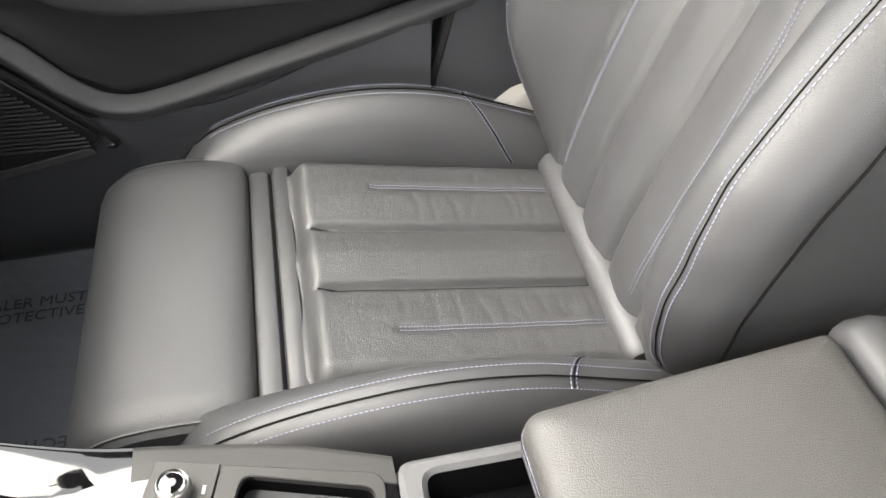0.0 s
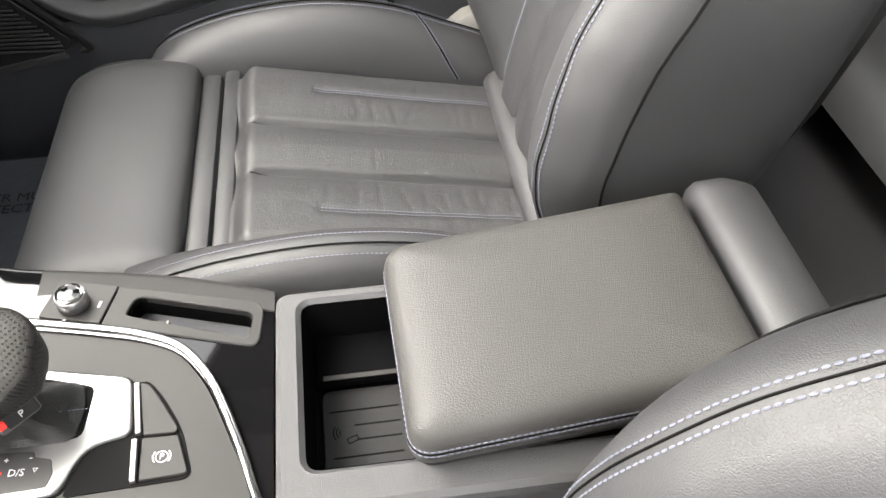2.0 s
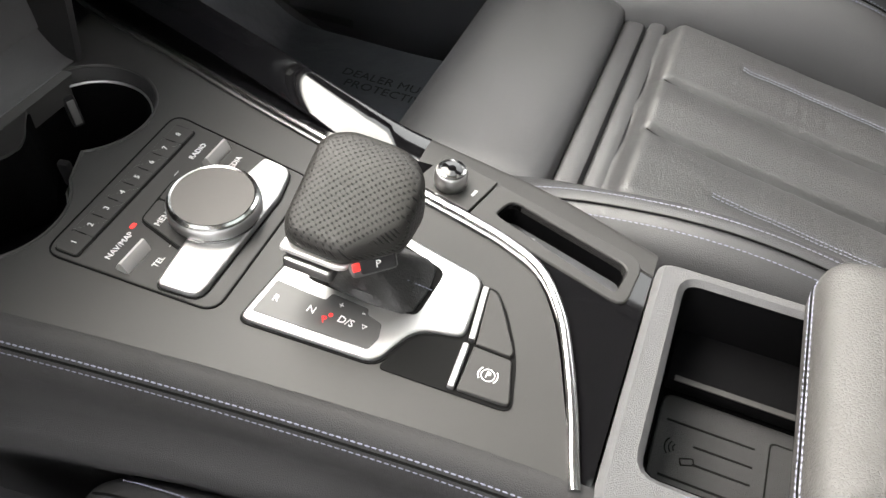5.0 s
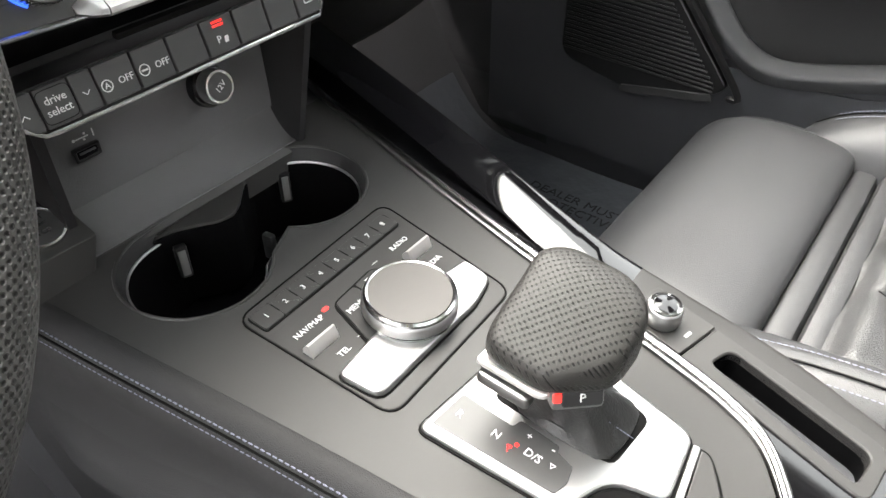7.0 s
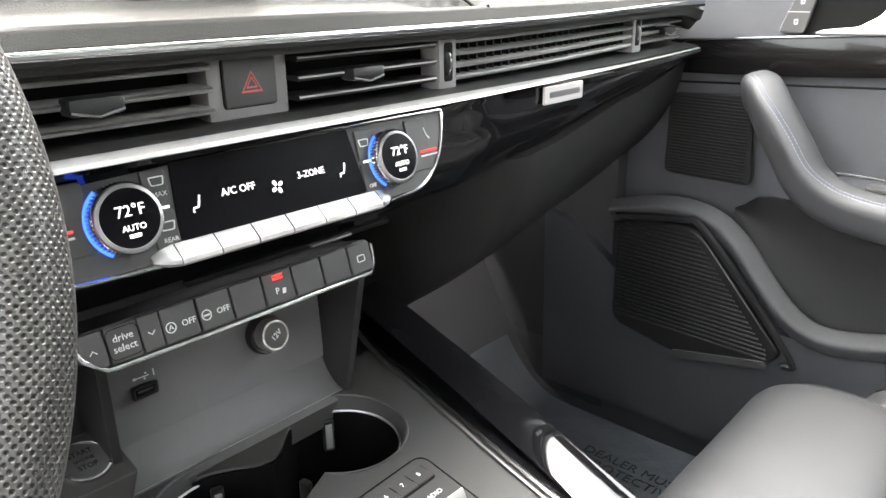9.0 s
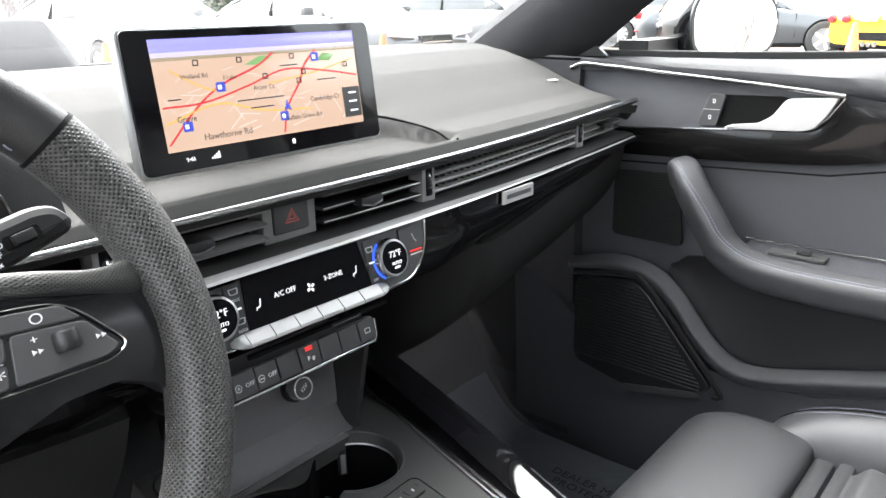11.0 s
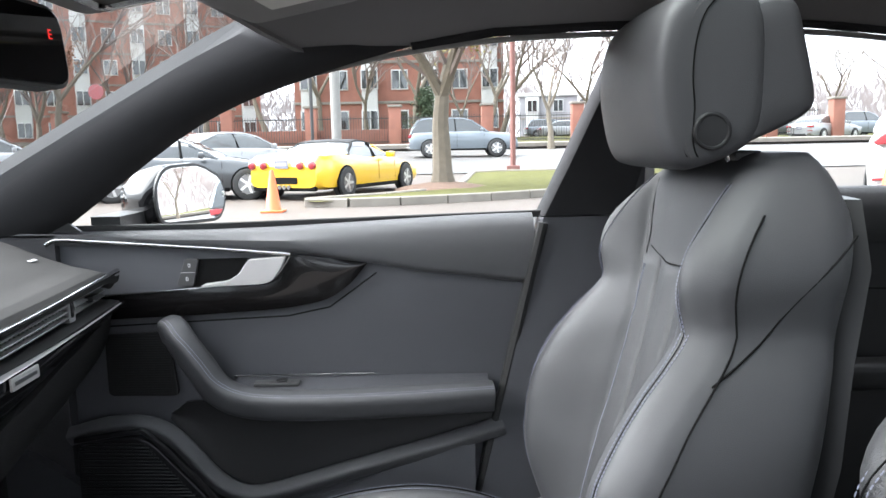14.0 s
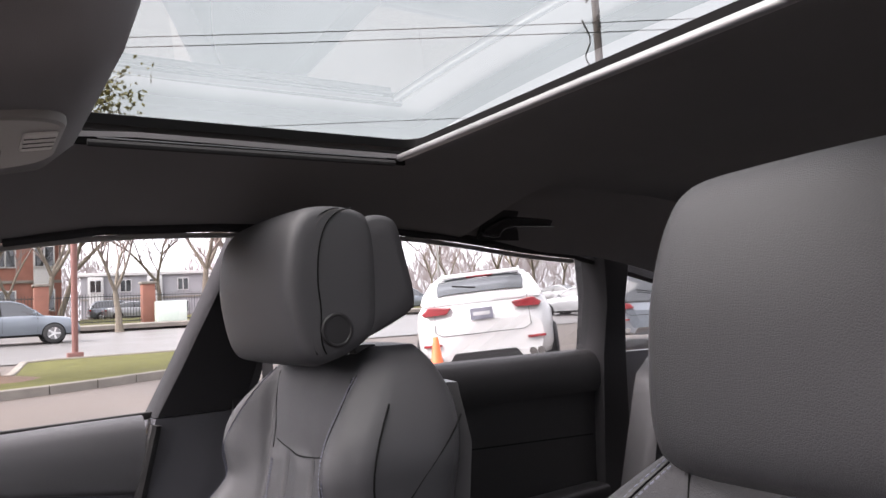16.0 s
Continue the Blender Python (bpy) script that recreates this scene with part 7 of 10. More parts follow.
def seat(name, at, label):
    st = thing(name, (0, 0, 0.22), label, "car seat", group="front seats")
    # cushion insert
    nx, ny = 150, 130
    def top(u, v):
        x, y = -0.165 + 0.33 * u, -0.115 + 0.347 * v
        return (x, y, cushion_z(x, y))
    bm = surf(top, nx, ny)
    part("cushion", bm, LEATHER_SOFT, st, "creased leather cushion with three flutes", angle=80)
    for sx in (-1, 1):
        for dx in (-0.0022, 0.0022):
            path = [(sx * 0.104 + dx, y, cushion_z(sx * 0.104 + dx, y) + 0.0011) for y in [0.137 - 0.0075 * i for i in range(32)]]
            part("stitching", stitches(path, 0.0044, 0.0012), THREAD, st, "pale double stitching")
        part("flute_seam", tube([(sx * 0.043, y, cushion_z(sx * 0.043, y) + 0.0004) for y in [0.212 - 0.0105 * i for i in range(30)]], 0.0011, 5), GAP, st)
    # leather bands between cushion and leg rest
    for y0, y1, z0 in ((0.228, 0.2505, 0.434), (0.2515, 0.279, 0.430)):
        rings = []
        for x in (-0.172, -0.168, -0.16, 0.16, 0.168, 0.172):
            k = 0.012 if abs(x) > 0.171 else (0.004 if abs(x) > 0.167 else 0)
            rings.append([(x, y, z - k) for y, z in ((y0, 0.36), (y0, z0 - 0.01), (y0 + 0.003, z0 - 0.002), (y0 + 0.008, z0), (y1 - 0.008, z0), (y1 - 0.003, z0 - 0.002), (y1, z0 - 0.01), (y1, 0.36))])
        part("band", loft(rings), LEATHER, st)
    # leg rest
    prof = spline([(0, *p) for p in [(0.280, 0.35), (0.277, 0.425), (0.286, 0.446), (0.325, 0.4535), (0.38, 0.4525), (0.415, 0.444), (0.440, 0.425), (0.453, 0.395), (0.454, 0.365), (0.442, 0.343), (0.40, 0.336), (0.33, 0.336), (0.280, 0.35)]], 4)[:-1]
    c = Vector((0, 0.36, 0.39))
    rings = []
    for x in [-0.182, -0.178, -0.172, -0.163, -0.15] + [-0.14 + 0.28 * i / 12 for i in range(13)] + [0.15, 0.163, 0.172, 0.178, 0.182]:
        e = max(0.0, (abs(x) - 0.15) / 0.032)
        k = 1 - 0.22 * e ** 2.5
        rings.append([Vector((x, c.y + (p.y - c.y) * k, c.z + (p.z - c.z) * k + 0.001 * noise.noise((x * 20, p.y * 20, 2.0)))) for p in prof])
    part("leg_rest", loft(rings), LEATHER, st, "extended padded leg rest", angle=60)
    for sx in (-1, 1):
        ring = [Vector((sx * 0.1765, c.y + (p.y - c.y) * 0.88, c.z + (p.z - c.z) * 0.88)) for p in prof]
        part("piping", tube(ring + ring[:1], 0.0014, 5, up=(1, 0, 0)), LEATHER, st)
    part("under_tray", box((0, 0.30, 0.33), (0.30, 0.20, 0.035), 0.012), HARD, st)
    # side bolsters of the cushion
    ZT = [(-0.16, 0.40), (-0.10, 0.432), (-0.04, 0.456), (0.04, 0.485), (0.13, 0.497), (0.22, 0.489), (0.29, 0.470), (0.33, 0.448), (0.352, 0.42)]
    for sx in (-1, 1):
        rings, top_line, in_line, pipe, low = [], [], [], [], []
        for i in range(31):
            y = -0.16 + 0.512 * i / 30
            zt = curve(ZT, y)
            zi = 0.385 + 0.17 * y - 0.006
            ex = 0.018 * smooth(0.30, 0.352, y) ** 2
            sec = [(0.158, zi - 0.05), (0.158, zi), (0.162, zi + (zt - zi) * 0.40), (0.172, zi + (zt - zi) * 0.74), (0.186, zt - 0.006), (0.202, zt), (0.219, zt - 0.004), (0.233 - ex * 0.4, zt - 0.018), (0.241 - ex * 0.7, zt - 0.045), (0.243 - ex, zt - 0.085), (0.236 - ex, 0.352), (0.225 - ex, 0.325), (0.17, 0.315)]
            pts = [Vector((sx * x, y, max(z, 0.30))) for x, z in sec]
            rings.append(pts)
            top_line.append(pts[6] + Vector((sx * 0.002, 0, 0.0012)))
            in_line.append(pts[5] + Vector((sx * -0.004, 0, 0.0010)))
            pipe.append(pts[9] + Vector((sx * 0.0008, 0, -0.012)))
        part("bolster", loft(rings), LEATHER, st, "raised leather side bolster", angle=60)
        for ln, dz in ((top_line, 0), (in_line, 0)):
            part("stitching", stitches(ln[4:-2], 0.0044, 0.0012), THREAD, st)
        part("seam", tube([(a + b) / 2 + Vector((0, 0, 0.0006)) for a, b in zip(top_line, in_line)][3:-1], 0.0009, 5), GAP, st)
        part("piping", tube(pipe[2:-1], 0.0016, 5), LEATHER, st)
        # cross seam near the back end
        def skin(k, i):
            k0, i0 = min(int(k), 11), min(int(i), 29)
            lo = rings[i0][k0].lerp(rings[i0][k0 + 1], k - k0)
            hi = rings[i0 + 1][k0].lerp(rings[i0 + 1][k0 + 1], k - k0)
            mid = Vector((sx * 0.2, lo.y, 0.40))
            p = lo.lerp(hi, i - i0)
            return p + (p - mid).normalized() * 0.0009
        for d, out in ((0, 0), (-0.16, 1), (0.16, 1)):
            cross = [skin(6.0 - 4.2 * t, 9.6 - 3.2 * t ** 1.6 + d) for t in [q / 20 for q in range(21)]]
            if out:
                part("stitching", stitches(cross, 0.0044, 0.0012, up=(0, 1, 0)), THREAD, st)
            else:
                part("cross_seam", tube(cross, 0.0009, 5, up=(0, 1, 0)), GAP, st)
        part("side_cover", box((sx * 0.236, 0.07, 0.29), (0.03, 0.42, 0.10), 0.012), HARD, st, "black plastic side cover")
    part("base", box((0, 0.06, 0.27), (0.40, 0.46, 0.10), 0.02), HARD, st)
    part("base_front", box((0, 0.25, 0.30), (0.33, 0.06, 0.11), 0.015), HARD, st)
    for sx in (-1, 1):
        part("floor_rail", box((sx * 0.19, 0.05, 0.222), (0.035, 0.56, 0.03), 0.006), DARK_ALU, st)
    # roll between cushion and backrest
    rings = [[(x, -0.104 + 0.021 * math.cos(a) * k, 0.394 + 0.020 * math.sin(a) * k) for a in [2 * math.pi * i / 16 for i in range(16)]] for x, k in ((-0.158, 0.7), (-0.152, 0.95), (-0.14, 1), (0.14, 1), (0.152, 0.95), (0.158, 0.7))]
    part("roll", loft(rings), LEATHER, st, "leather roll at the cushion's rear")
    # backrest
    rings = []
    zs = [0.36 + 0.66 * i / 64 for i in range(65)]
    for z in zs:
        w, yb, yc = curve(HALF, z), curve(BACK, z), curve(YC, z)
        front = [Vector((w * q, back_front(w * q, z), z)) for q in [-1 + 2 * i / 112 for i in range(113)]]
        ye = front[-1].y
        side = [Vector((w * (1.0 + 0.02 * math.sin(math.pi * t)) * (1 if t < 0.7 else 1 - 0.35 * ((t - 0.7) / 0.3) ** 2), ye + (yb - ye) * t, z)) for t in (0.12, 0.25, 0.4, 0.55, 0.7, 0.8, 0.9, 1.0)]
        rings.append(front + side + [Vector((0, yb - 0.01, z))] + [Vector((-p.x, p.y, z)) for p in reversed(side)])
    part("backrest", loft(rings), LEATHER, st, "high leather backrest with fluted centre and side bolsters", angle=70)
    # seams on the front
    def on_back(x, z, out=0.0008):
        return Vector((x, back_front(x, z) + out, z))
    for sx in (-1, 1):
        for d in (-0.0035, 0.0035):
            path = [on_back(sx * (0.104 * (1 - 0.15 * smooth(0.6, 0.85, z)) + d * 0.6), z) for z in [0.44 + 0.43 * i / 40 for i in range(41)]]
            part("stitching", stitches(path, 0.0044, 0.0012, up=(0, 1, 0)), THREAD, st)
        crest = []
        for z in [0.44 + 0.40 * i / 36 for i in range(37)]:
            w, wi = curve(HALF, z), curve(INS, z)
            crest.append(wi + (w - wi) * (0.80 - 0.06 * smooth(0.62, 0.72, z)))
        for d in (-0.0045, 0.0045):
            path = [on_back(sx * (x + d), z) for x, z in zip(crest, [0.44 + 0.40 * i / 36 for i in range(37)])]
            part("stitching", stitches(path, 0.0046, 0.0013, up=(0, 1, 0)), THREAD, st)
        path = [on_back(sx * x, z, 0.0004) for x, z in zip(crest, [0.44 + 0.40 * i / 36 for i in range(37)])]
        part("seam", tube(path, 0.0007, 5, up=(0, 1, 0)), GAP, st)
        # shoulder seam: from the crest's upper end up over the shoulder
        up = [on_back(sx * x, z, 0.0006) for x, z in ((crest[-1], 0.84), (0.176, 0.88), (0.163, 0.92), (0.150, 0.96), (0.134, 0.99))]
        part("seam", tube(spline(up, 6), 0.0007, 5, up=(0, 1, 0)), GAP, st)
        for d in (0.004, -0.004):
            part("stitching", stitches([p + Vector((d * sx, 0.0004, 0)) for p in spline(up, 6)], 0.0046, 0.0012, up=(0, 1, 0)), THREAD, st)
        # side piping further back
        line = []
        for z in [0.46 + 0.50 * i / 30 for i in range(31)]:
            w, yb = curve(HALF, z), curve(BACK, z)
            ye = back_front(w, z)
            line.append(Vector((sx * w * 1.019, ye + (yb - ye) * 0.07, z)))
        part("seam", tube(line, 0.0012, 5, up=(0, 1, 0)), GAP, st)
        line2 = []
        for z in [0.80 + 0.14 * i / 12 for i in range(13)]:
            w, yb = curve(HALF, z), curve(BACK, z)
            ye = back_front(w, z)
            k = 0.05 + 0.75 * (z - 0.80) / 0.14
            line2.append(Vector((sx * w * 1.016, ye + (yb - ye) * k, z)))
        part("seam", tube(line2, 0.0012, 5, up=(0, 1, 0)), GAP, st)
        # edges of the upper panel
        vpath = [on_back(sx * x, z, 0.0004) for x, z in ((0.120, 0.985), (0.114, 0.95), (0.104, 0.915), (0.090, 0.884))]
        part("seam", tube(spline(vpath, 6), 0.0009, 5, up=(0, 1, 0)), GAP, st)
    part("seam", tube([on_back(x, 0.884 - 0.010 * (abs(x) / 0.09) ** 2 * -1, 0.0004) for x in [-0.09 + 0.009 * i for i in range(21)]], 0.0009, 5, up=(0, 1, 0)), GAP, st)
    # rear shell, posts and headrest
    rings = [[(x * curve(HALF, z) * 0.8, curve(BACK, z) - 0.012 - 0.02 * (1 - x * x), z) for x in [-1 + 0.1 * i for i in range(21)]] + [(0.7 * curve(HALF, z), curve(BACK, z) + 0.02, z), (-0.7 * curve(HALF, z), curve(BACK, z) + 0.02, z)] for z in (0.4, 0.5, 0.6, 0.7, 0.8, 0.9, 0.97)]
    part("rear_shell", loft(rings), HARD, st, "black plastic rear shell")
    part("collar", box((0, -0.262, 1.017), (0.17, 0.03, 0.012), 0.004), HARD, st)
    for sx in (-1, 1):
        part("post", tube([(sx * 0.062, -0.262, 0.99), (sx * 0.062, -0.225, 1.06)], 0.006, 12, up=(1, 0, 0)), CHROME, st, "chrome headrest post")
    prof = spline([(0, *p) for p in [(-0.183, 1.003), (-0.166, 1.010), (-0.155, 1.03), (-0.147, 1.065), (-0.143, 1.10), (-0.146, 1.14), (-0.156, 1.17), (-0.175, 1.187), (-0.205, 1.1905), (-0.234, 1.187), (-0.250, 1.176), (-0.257, 1.150), (-0.258, 1.10), (-0.256, 1.055), (-0.246, 1.032), (-0.215, 1.013), (-0.183, 1.003)]], 4)[:-1]
    c = Vector((0, -0.205, 1.10))
    def head_ring(x, k, kz=None):
        bow = 0.012 * (1 - (abs(x) / 0.138) ** 2)
        return [Vector((x, c.y + (p.y - c.y) * k + bow * smooth(-0.25, -0.15, p.y), c.z + (p.z - c.z) * (kz or k))) for p in prof]
    edge = [(0.1385, 0.40), (0.1383, 0.70), (0.1375, 0.86), (0.1355, 0.925), (0.1315, 0.965), (0.126, 0.985), (0.118, 0.995)]
    rings = [head_ring(-x, k) for x, k in edge] + [head_ring(-0.105 + 0.21 * i / 10, 1.0) for i in range(11)] + [head_ring(x, k) for x, k in reversed(edge)]
    hr = part("headrest", loft(rings), LEATHER, st, "padded headrest with a round side button", angle=60)
    prof2 = spline([(0, *p) for p in [(-0.240, 1.030), (-0.235, 1.10), (-0.236, 1.165), (-0.250, 1.179), (-0.272, 1.180), (-0.287, 1.171), (-0.298, 1.13), (-0.308, 1.085), (-0.306, 1.064), (-0.285, 1.050), (-0.240, 1.030)]], 4)[:-1]
    c2 = Vector((0, -0.27, 1.11))
    rings = [[Vector((x, c2.y + (p.y - c2.y) * k, c2.z + (p.z - c2.z) * k)) for p in prof2] for x, k in ((-0.1365, 0.6), (-0.136, 0.88), (-0.134, 0.95), (-0.127, 0.99), (-0.105, 1), (0.105, 1), (0.127, 0.99), (0.134, 0.95), (0.136, 0.88), (0.1365, 0.6))]
    part("headrest_shell", loft(rings), LEATHER, st, "rear half of the headrest, set a little lower", angle=60)
    for sx in (-1, 1):
        for d, w in ((0.020, 0.1368), (0.036, 0.1386)):
            ring = [Vector((sx * w, p.y - d * (1 - 0.35 * smooth(1.08, 1.01, p.z)), c.z + (p.z - c.z) * 0.955)) for p in prof[5:31]]
            part("seam", tube(ring, 0.0009, 5, up=(1, 0, 0)), GAP, hr)
        ring = [Vector((sx * 0.1378, p.y - 0.025 * (1 - 0.35 * smooth(1.08, 1.01, p.z)), c.z + (p.z - c.z) * 0.955)) for p in prof[5:31]]
        part("stitching", stitches(ring, 0.0048, 0.0011, up=(1, 0, 0)), KEY_TOP, hr)
        part("button", lathe([(0.020, -0.004), (0.020, 0.0025), (0.0185, 0.004), (0.0165, 0.004), (0.0155, 0.0028), (0.005, 0.0032)], Matrix.Translation((sx * 0.1375, -0.200, 1.044)) @ pose(0, 0, 0, 0, sx * 90, 0), 32), HARD, hr, "round black button")
    st.location = at
    return st


ps = seat("passenger_seat", (0.383, 0, 0.22), "dark leather front seat with fluted cushion and extended leg rest, empty")
ds = copy_thing(ps, Matrix.Translation((-0.362, 0.125, 0.208)))
ds.name = "driver_seat"
tagged(ds, "dark leather front seat with a reclined backrest, behind the steering wheel")
hinge = Vector((0, -0.12, 0.20))
upright = Matrix.Translation(hinge + Vector((0, -0.042, 0.0))) @ pose(0, 0, 0, 6.3) @ Matrix.Translation(-hinge)
recline = Matrix.Translation(hinge) @ pose(0, 0, 0, 15) @ Matrix.Translation(-hinge)
for ob in ds.children:
    if sum(c_[2] for c_ in ob.bound_box) / 8 > 0.31:
        ob.matrix_basis = recline if ob.name.startswith(("headrest", "post", "collar")) else upright

# belt anchor cover beside the passenger seat
anchor = thing("belt_anchor", (0.61, -0.09, 0.40), "pale grey plastic cover beside the seat hinge", "seat hinge cover")
rings = [[(x, y * k - 0.085, 0.425 + z * k) for y, z in ((0.045, -0.03), (0.050, 0.005), (0.020, 0.030), (-0.035, 0.050), (-0.055, 0.03), (-0.05, -0.03))] for x, k in ((0.596, 0.85), (0.600, 1), (0.622, 1), (0.626, 0.85))]
part("cover", loft(rings), PALE_PLASTIC, anchor)
belt = thing("seat_belt", (0.62, -0.2, 0.4), "black seat belt hanging at the centre pillar", "seat belt")
bm = sweep([(0.575, -0.235, 1.10), (0.60, -0.235, 0.9), (0.63, -0.22, 0.6), (0.64, -0.2, 0.34)], rrect(0.0016, 0.046, 0.0004, 1), up=(1, 0, 0))
part("webbing", bm, BELT, belt)
part("guide", box((0.572, -0.222, 1.11), (0.02, 0.06, 0.045), 0.008), HARD, belt, "black belt guide")

# rear bench
bench = thing("rear_bench", (0, -0.95, 0.3), "dark leather rear bench with fluted backrest", "rear seat")
def rear_back(u, v):
    x, z = -0.63 + 1.26 * u, 0.42 + 0.53 * v
    q = abs(abs(x) - 0.36)
    y = -0.985 - 0.30 * (z - 0.42) + 0.045 * smooth(0.13, 0.22, q) - 0.05 * smooth(0.26, 0.3, q) * (abs(x) < 0.2)
    for g in (0.043, 0.125):
        y -= 0.010 * gauss(q - g, 0.006)
    y -= 0.05 * smooth(0.86, 1.0, v) ** 2
    return (x, y, z)
part("backrest", surf(rear_back, 130, 20, 0.08), LEATHER, bench, "fluted rear backrest", angle=70)
part("cushion", surf(lambda u, v: (-0.63 + 1.26 * u, -0.52 - 0.5 * v, 0.445 - 0.04 * v - 0.05 * smooth(0.12, 0.0, v) ** 2 - 0.03 * gauss(u - 0.5, 0.1)), 40, 16, 0.12), LEATHER, bench, angle=70)
for sx in (-0.36, 0.36):
    for d in (-0.005, 0.005):
        part("stitching", stitches([Vector(rear_back((sx + 0.16 + d + 0.63) / 1.26, k / 30)) + Vector((0, 0.002, 0)) for k in range(2, 27)], 0.0048, 0.0013, up=(0, 1, 0)), THREAD, bench)
    hrr = loft([[(sx + x, -1.185 + a * k, 0.995 + b * k) for a, b in rrect(0.08, 0.13, 0.03, 4)] for x, k in ((-0.12, 0.75), (-0.115, 0.92), (-0.1, 1), (0.1, 1), (0.115, 0.92), (0.12, 0.75))])
    part("headrest", hrr, LEATHER, bench, angle=60)
part("belt", sweep([(0.50, -1.06, 0.95), (0.50, -1.02, 0.8), (0.49, -0.96, 0.6), (0.48, -0.93, 0.47)], rrect(0.0016, 0.046, 0.0004, 1), up=(0, 1, 0)), BELT, bench, "black belt over the backrest")


# ---- passenger door ----
door = thing("passenger_door", (0.7, 0.3, 0.28), "black inner door with gloss inlay, armrest, pocket and ribbed speaker", "car door")
DM = axes((0.70, 0.0, 0.0), (0, 1, 0), (0, 0, 1))
DM = Matrix(((0, 0, -1, 0.70), (1, 0, 0, 0.0), (0, 1, 0, 0.0), (0, 0, 0, 1)))     # plan (y, z), its z axis towards the cabin


def dr(points):
    return [Vector(p) for p in points]


def rear_edge(z):
    return 0.031 - 0.114 * (z - 0.424) / 0.483


# upper roll under the window
rings = []
for i in range(41):
    y = 0.80 + (rear_edge(0.87) - 0.80) * i / 40
    top = 0.902 + 0.018 * smooth(0.5, -0.1, y)
    low = lerp_table([(-0.1, 0.800), (0.1, 0.823), (0.21, 0.843), (0.33, 0.8615), (0.5, 0.875), (0.72, 0.890), (0.82, 0.894)], y)
    rings.append([(x, y + (0 if i < 40 else 0), z) for x, z in ((0.745, top - 0.03), (0.742, top - 0.004), (0.734, top), (0.720, top - 0.001), (0.706, top - 0.008), (0.696, top - 0.02), (0.690, (top + low) / 2), (0.690, low + 0.012), (0.694, low + 0.003), (0.702, low), (0.72, low), (0.745, low))])
part("upper_roll", loft(rings), SOFT_LIGHT, door, "soft padded window ledge", angle=60)
# main panel
def panel_x(y, z):
    x = 0.705 + 0.012 * smooth(0.80, 0.60, z) - 0.02 * smooth(0.46, 0.36, z)
    x += 0.022 * smooth(0.455, 0.50, z) * smooth(0.61, 0.58, z) * smooth(0.50, 0.40, y)
    return x
part("inner_panel", surf(lambda u, v: (panel_x(rear_edge(0.27 + 0.62 * v) + (0.83 - rear_edge(0.27 + 0.62 * v)) * u, 0.27 + 0.62 * v), rear_edge(0.27 + 0.62 * v) + (0.83 - rear_edge(0.27 + 0.62 * v)) * u, 0.27 + 0.62 * v), 40, 40, 0.03, back=(1, 0, 0)), SOFT, door, "textured black panel", angle=60)
part("outer_skin", surf(lambda u, v: (0.80 + 0.05 * math.sin(v * 2.4), -0.10 + 0.95 * u, 0.25 + 0.63 * v), 10, 8, 0.01), PIANO, door, "dark painted outer skin")
# door gap at the rear edge
part("rear_seal", tube([(0.693, rear_edge(z) - 0.006, z) for z in (0.28, 0.424, 0.6, 0.78, 0.905)], 0.009, 8), RUBBER, door)
# gloss inlay with chrome lines
inlay_top = spline([Vector((y, z, 0)) for y, z in ((0.66, 0.795), (0.605, 0.798), (0.5, 0.8045), (0.388, 0.811), (0.366, 0.816), (0.350, 0.832), (0.335, 0.857), (0.27, 0.852), (0.206, 0.843))], 5)
inlay_low = spline([Vector((y, z, 0)) for y, z in ((0.66, 0.754), (0.593, 0.756), (0.5, 0.759), (0.42, 0.763), (0.36, 0.767), (0.32, 0.772), (0.273, 0.783), (0.235, 0.808), (0.206, 0.841))], 5)
def inlay(u, v):
    k = int(round(u * (len(inlay_top) - 1)))
    p = inlay_low[k].lerp(inlay_top[k], v)
    return DM @ Vector((p.x, p.y, 0.002 + 0.003 * math.sin(math.pi * v)))
part("inlay", surf(inlay, len(inlay_top) - 1, 8, 0.008, back=(1, 0, 0)), WOOD, door, "dark gloss inlay", angle=60)
part("inlay_chrome", sweep([DM @ Vector((*p, 0.003)) for p in ((0.655, 0.7955), (0.605, 0.798), (0.5, 0.8045), (0.388, 0.811), (0.366, 0.816), (0.350, 0.832), (0.333, 0.858))], rrect(0.003, 0.003, 0.001, 2), up=(-1, 0, 0)), CHROME, door)
sweepline = spline([DM @ Vector((*p, 0.010)) for p in ((0.735, 0.884), (0.715, 0.8915), (0.66, 0.8885), (0.55, 0.880), (0.44, 0.871), (0.332, 0.8605))], 6)
part("upper_chrome", sweep(sweepline, rrect(0.006, 0.005, 0.002, 3), up=(-1, 0, 0)), CHROME, door, "satin chrome sweep")
# handle in its recess
part("recess", slab(rounded(dr([(0.385, 0.8125), (0.505, 0.8075), (0.494, 0.8535), (0.40, 0.855)]), [0.012, 0.006, 0.006, 0.012], 4), DM @ pose(0, 0, -0.001), 0.004, 0.0005), GAP, door)
handle = [(0.484, 0.8085), (0.477, 0.8135), (0.438, 0.818), (0.418, 0.830), (0.406, 0.848), (0.400, 0.854), (0.338, 0.858), (0.350, 0.834), (0.364, 0.8165), (0.380, 0.8115)]
part("handle", slab(rounded(dr(handle), 0.005, 3), DM @ pose(0, 0, 0.014), 0.012, 0.0012), SILVER, door, "brushed silver door handle")
lk = part("lock_switches", slab(rounded(dr([(0.497, 0.8085), (0.526, 0.8095), (0.509, 0.856), (0.486, 0.855)]), 0.005, 4), DM @ pose(0, 0, 0.004), 0.008, 0.0012), KEY, door, "lock and unlock switches")
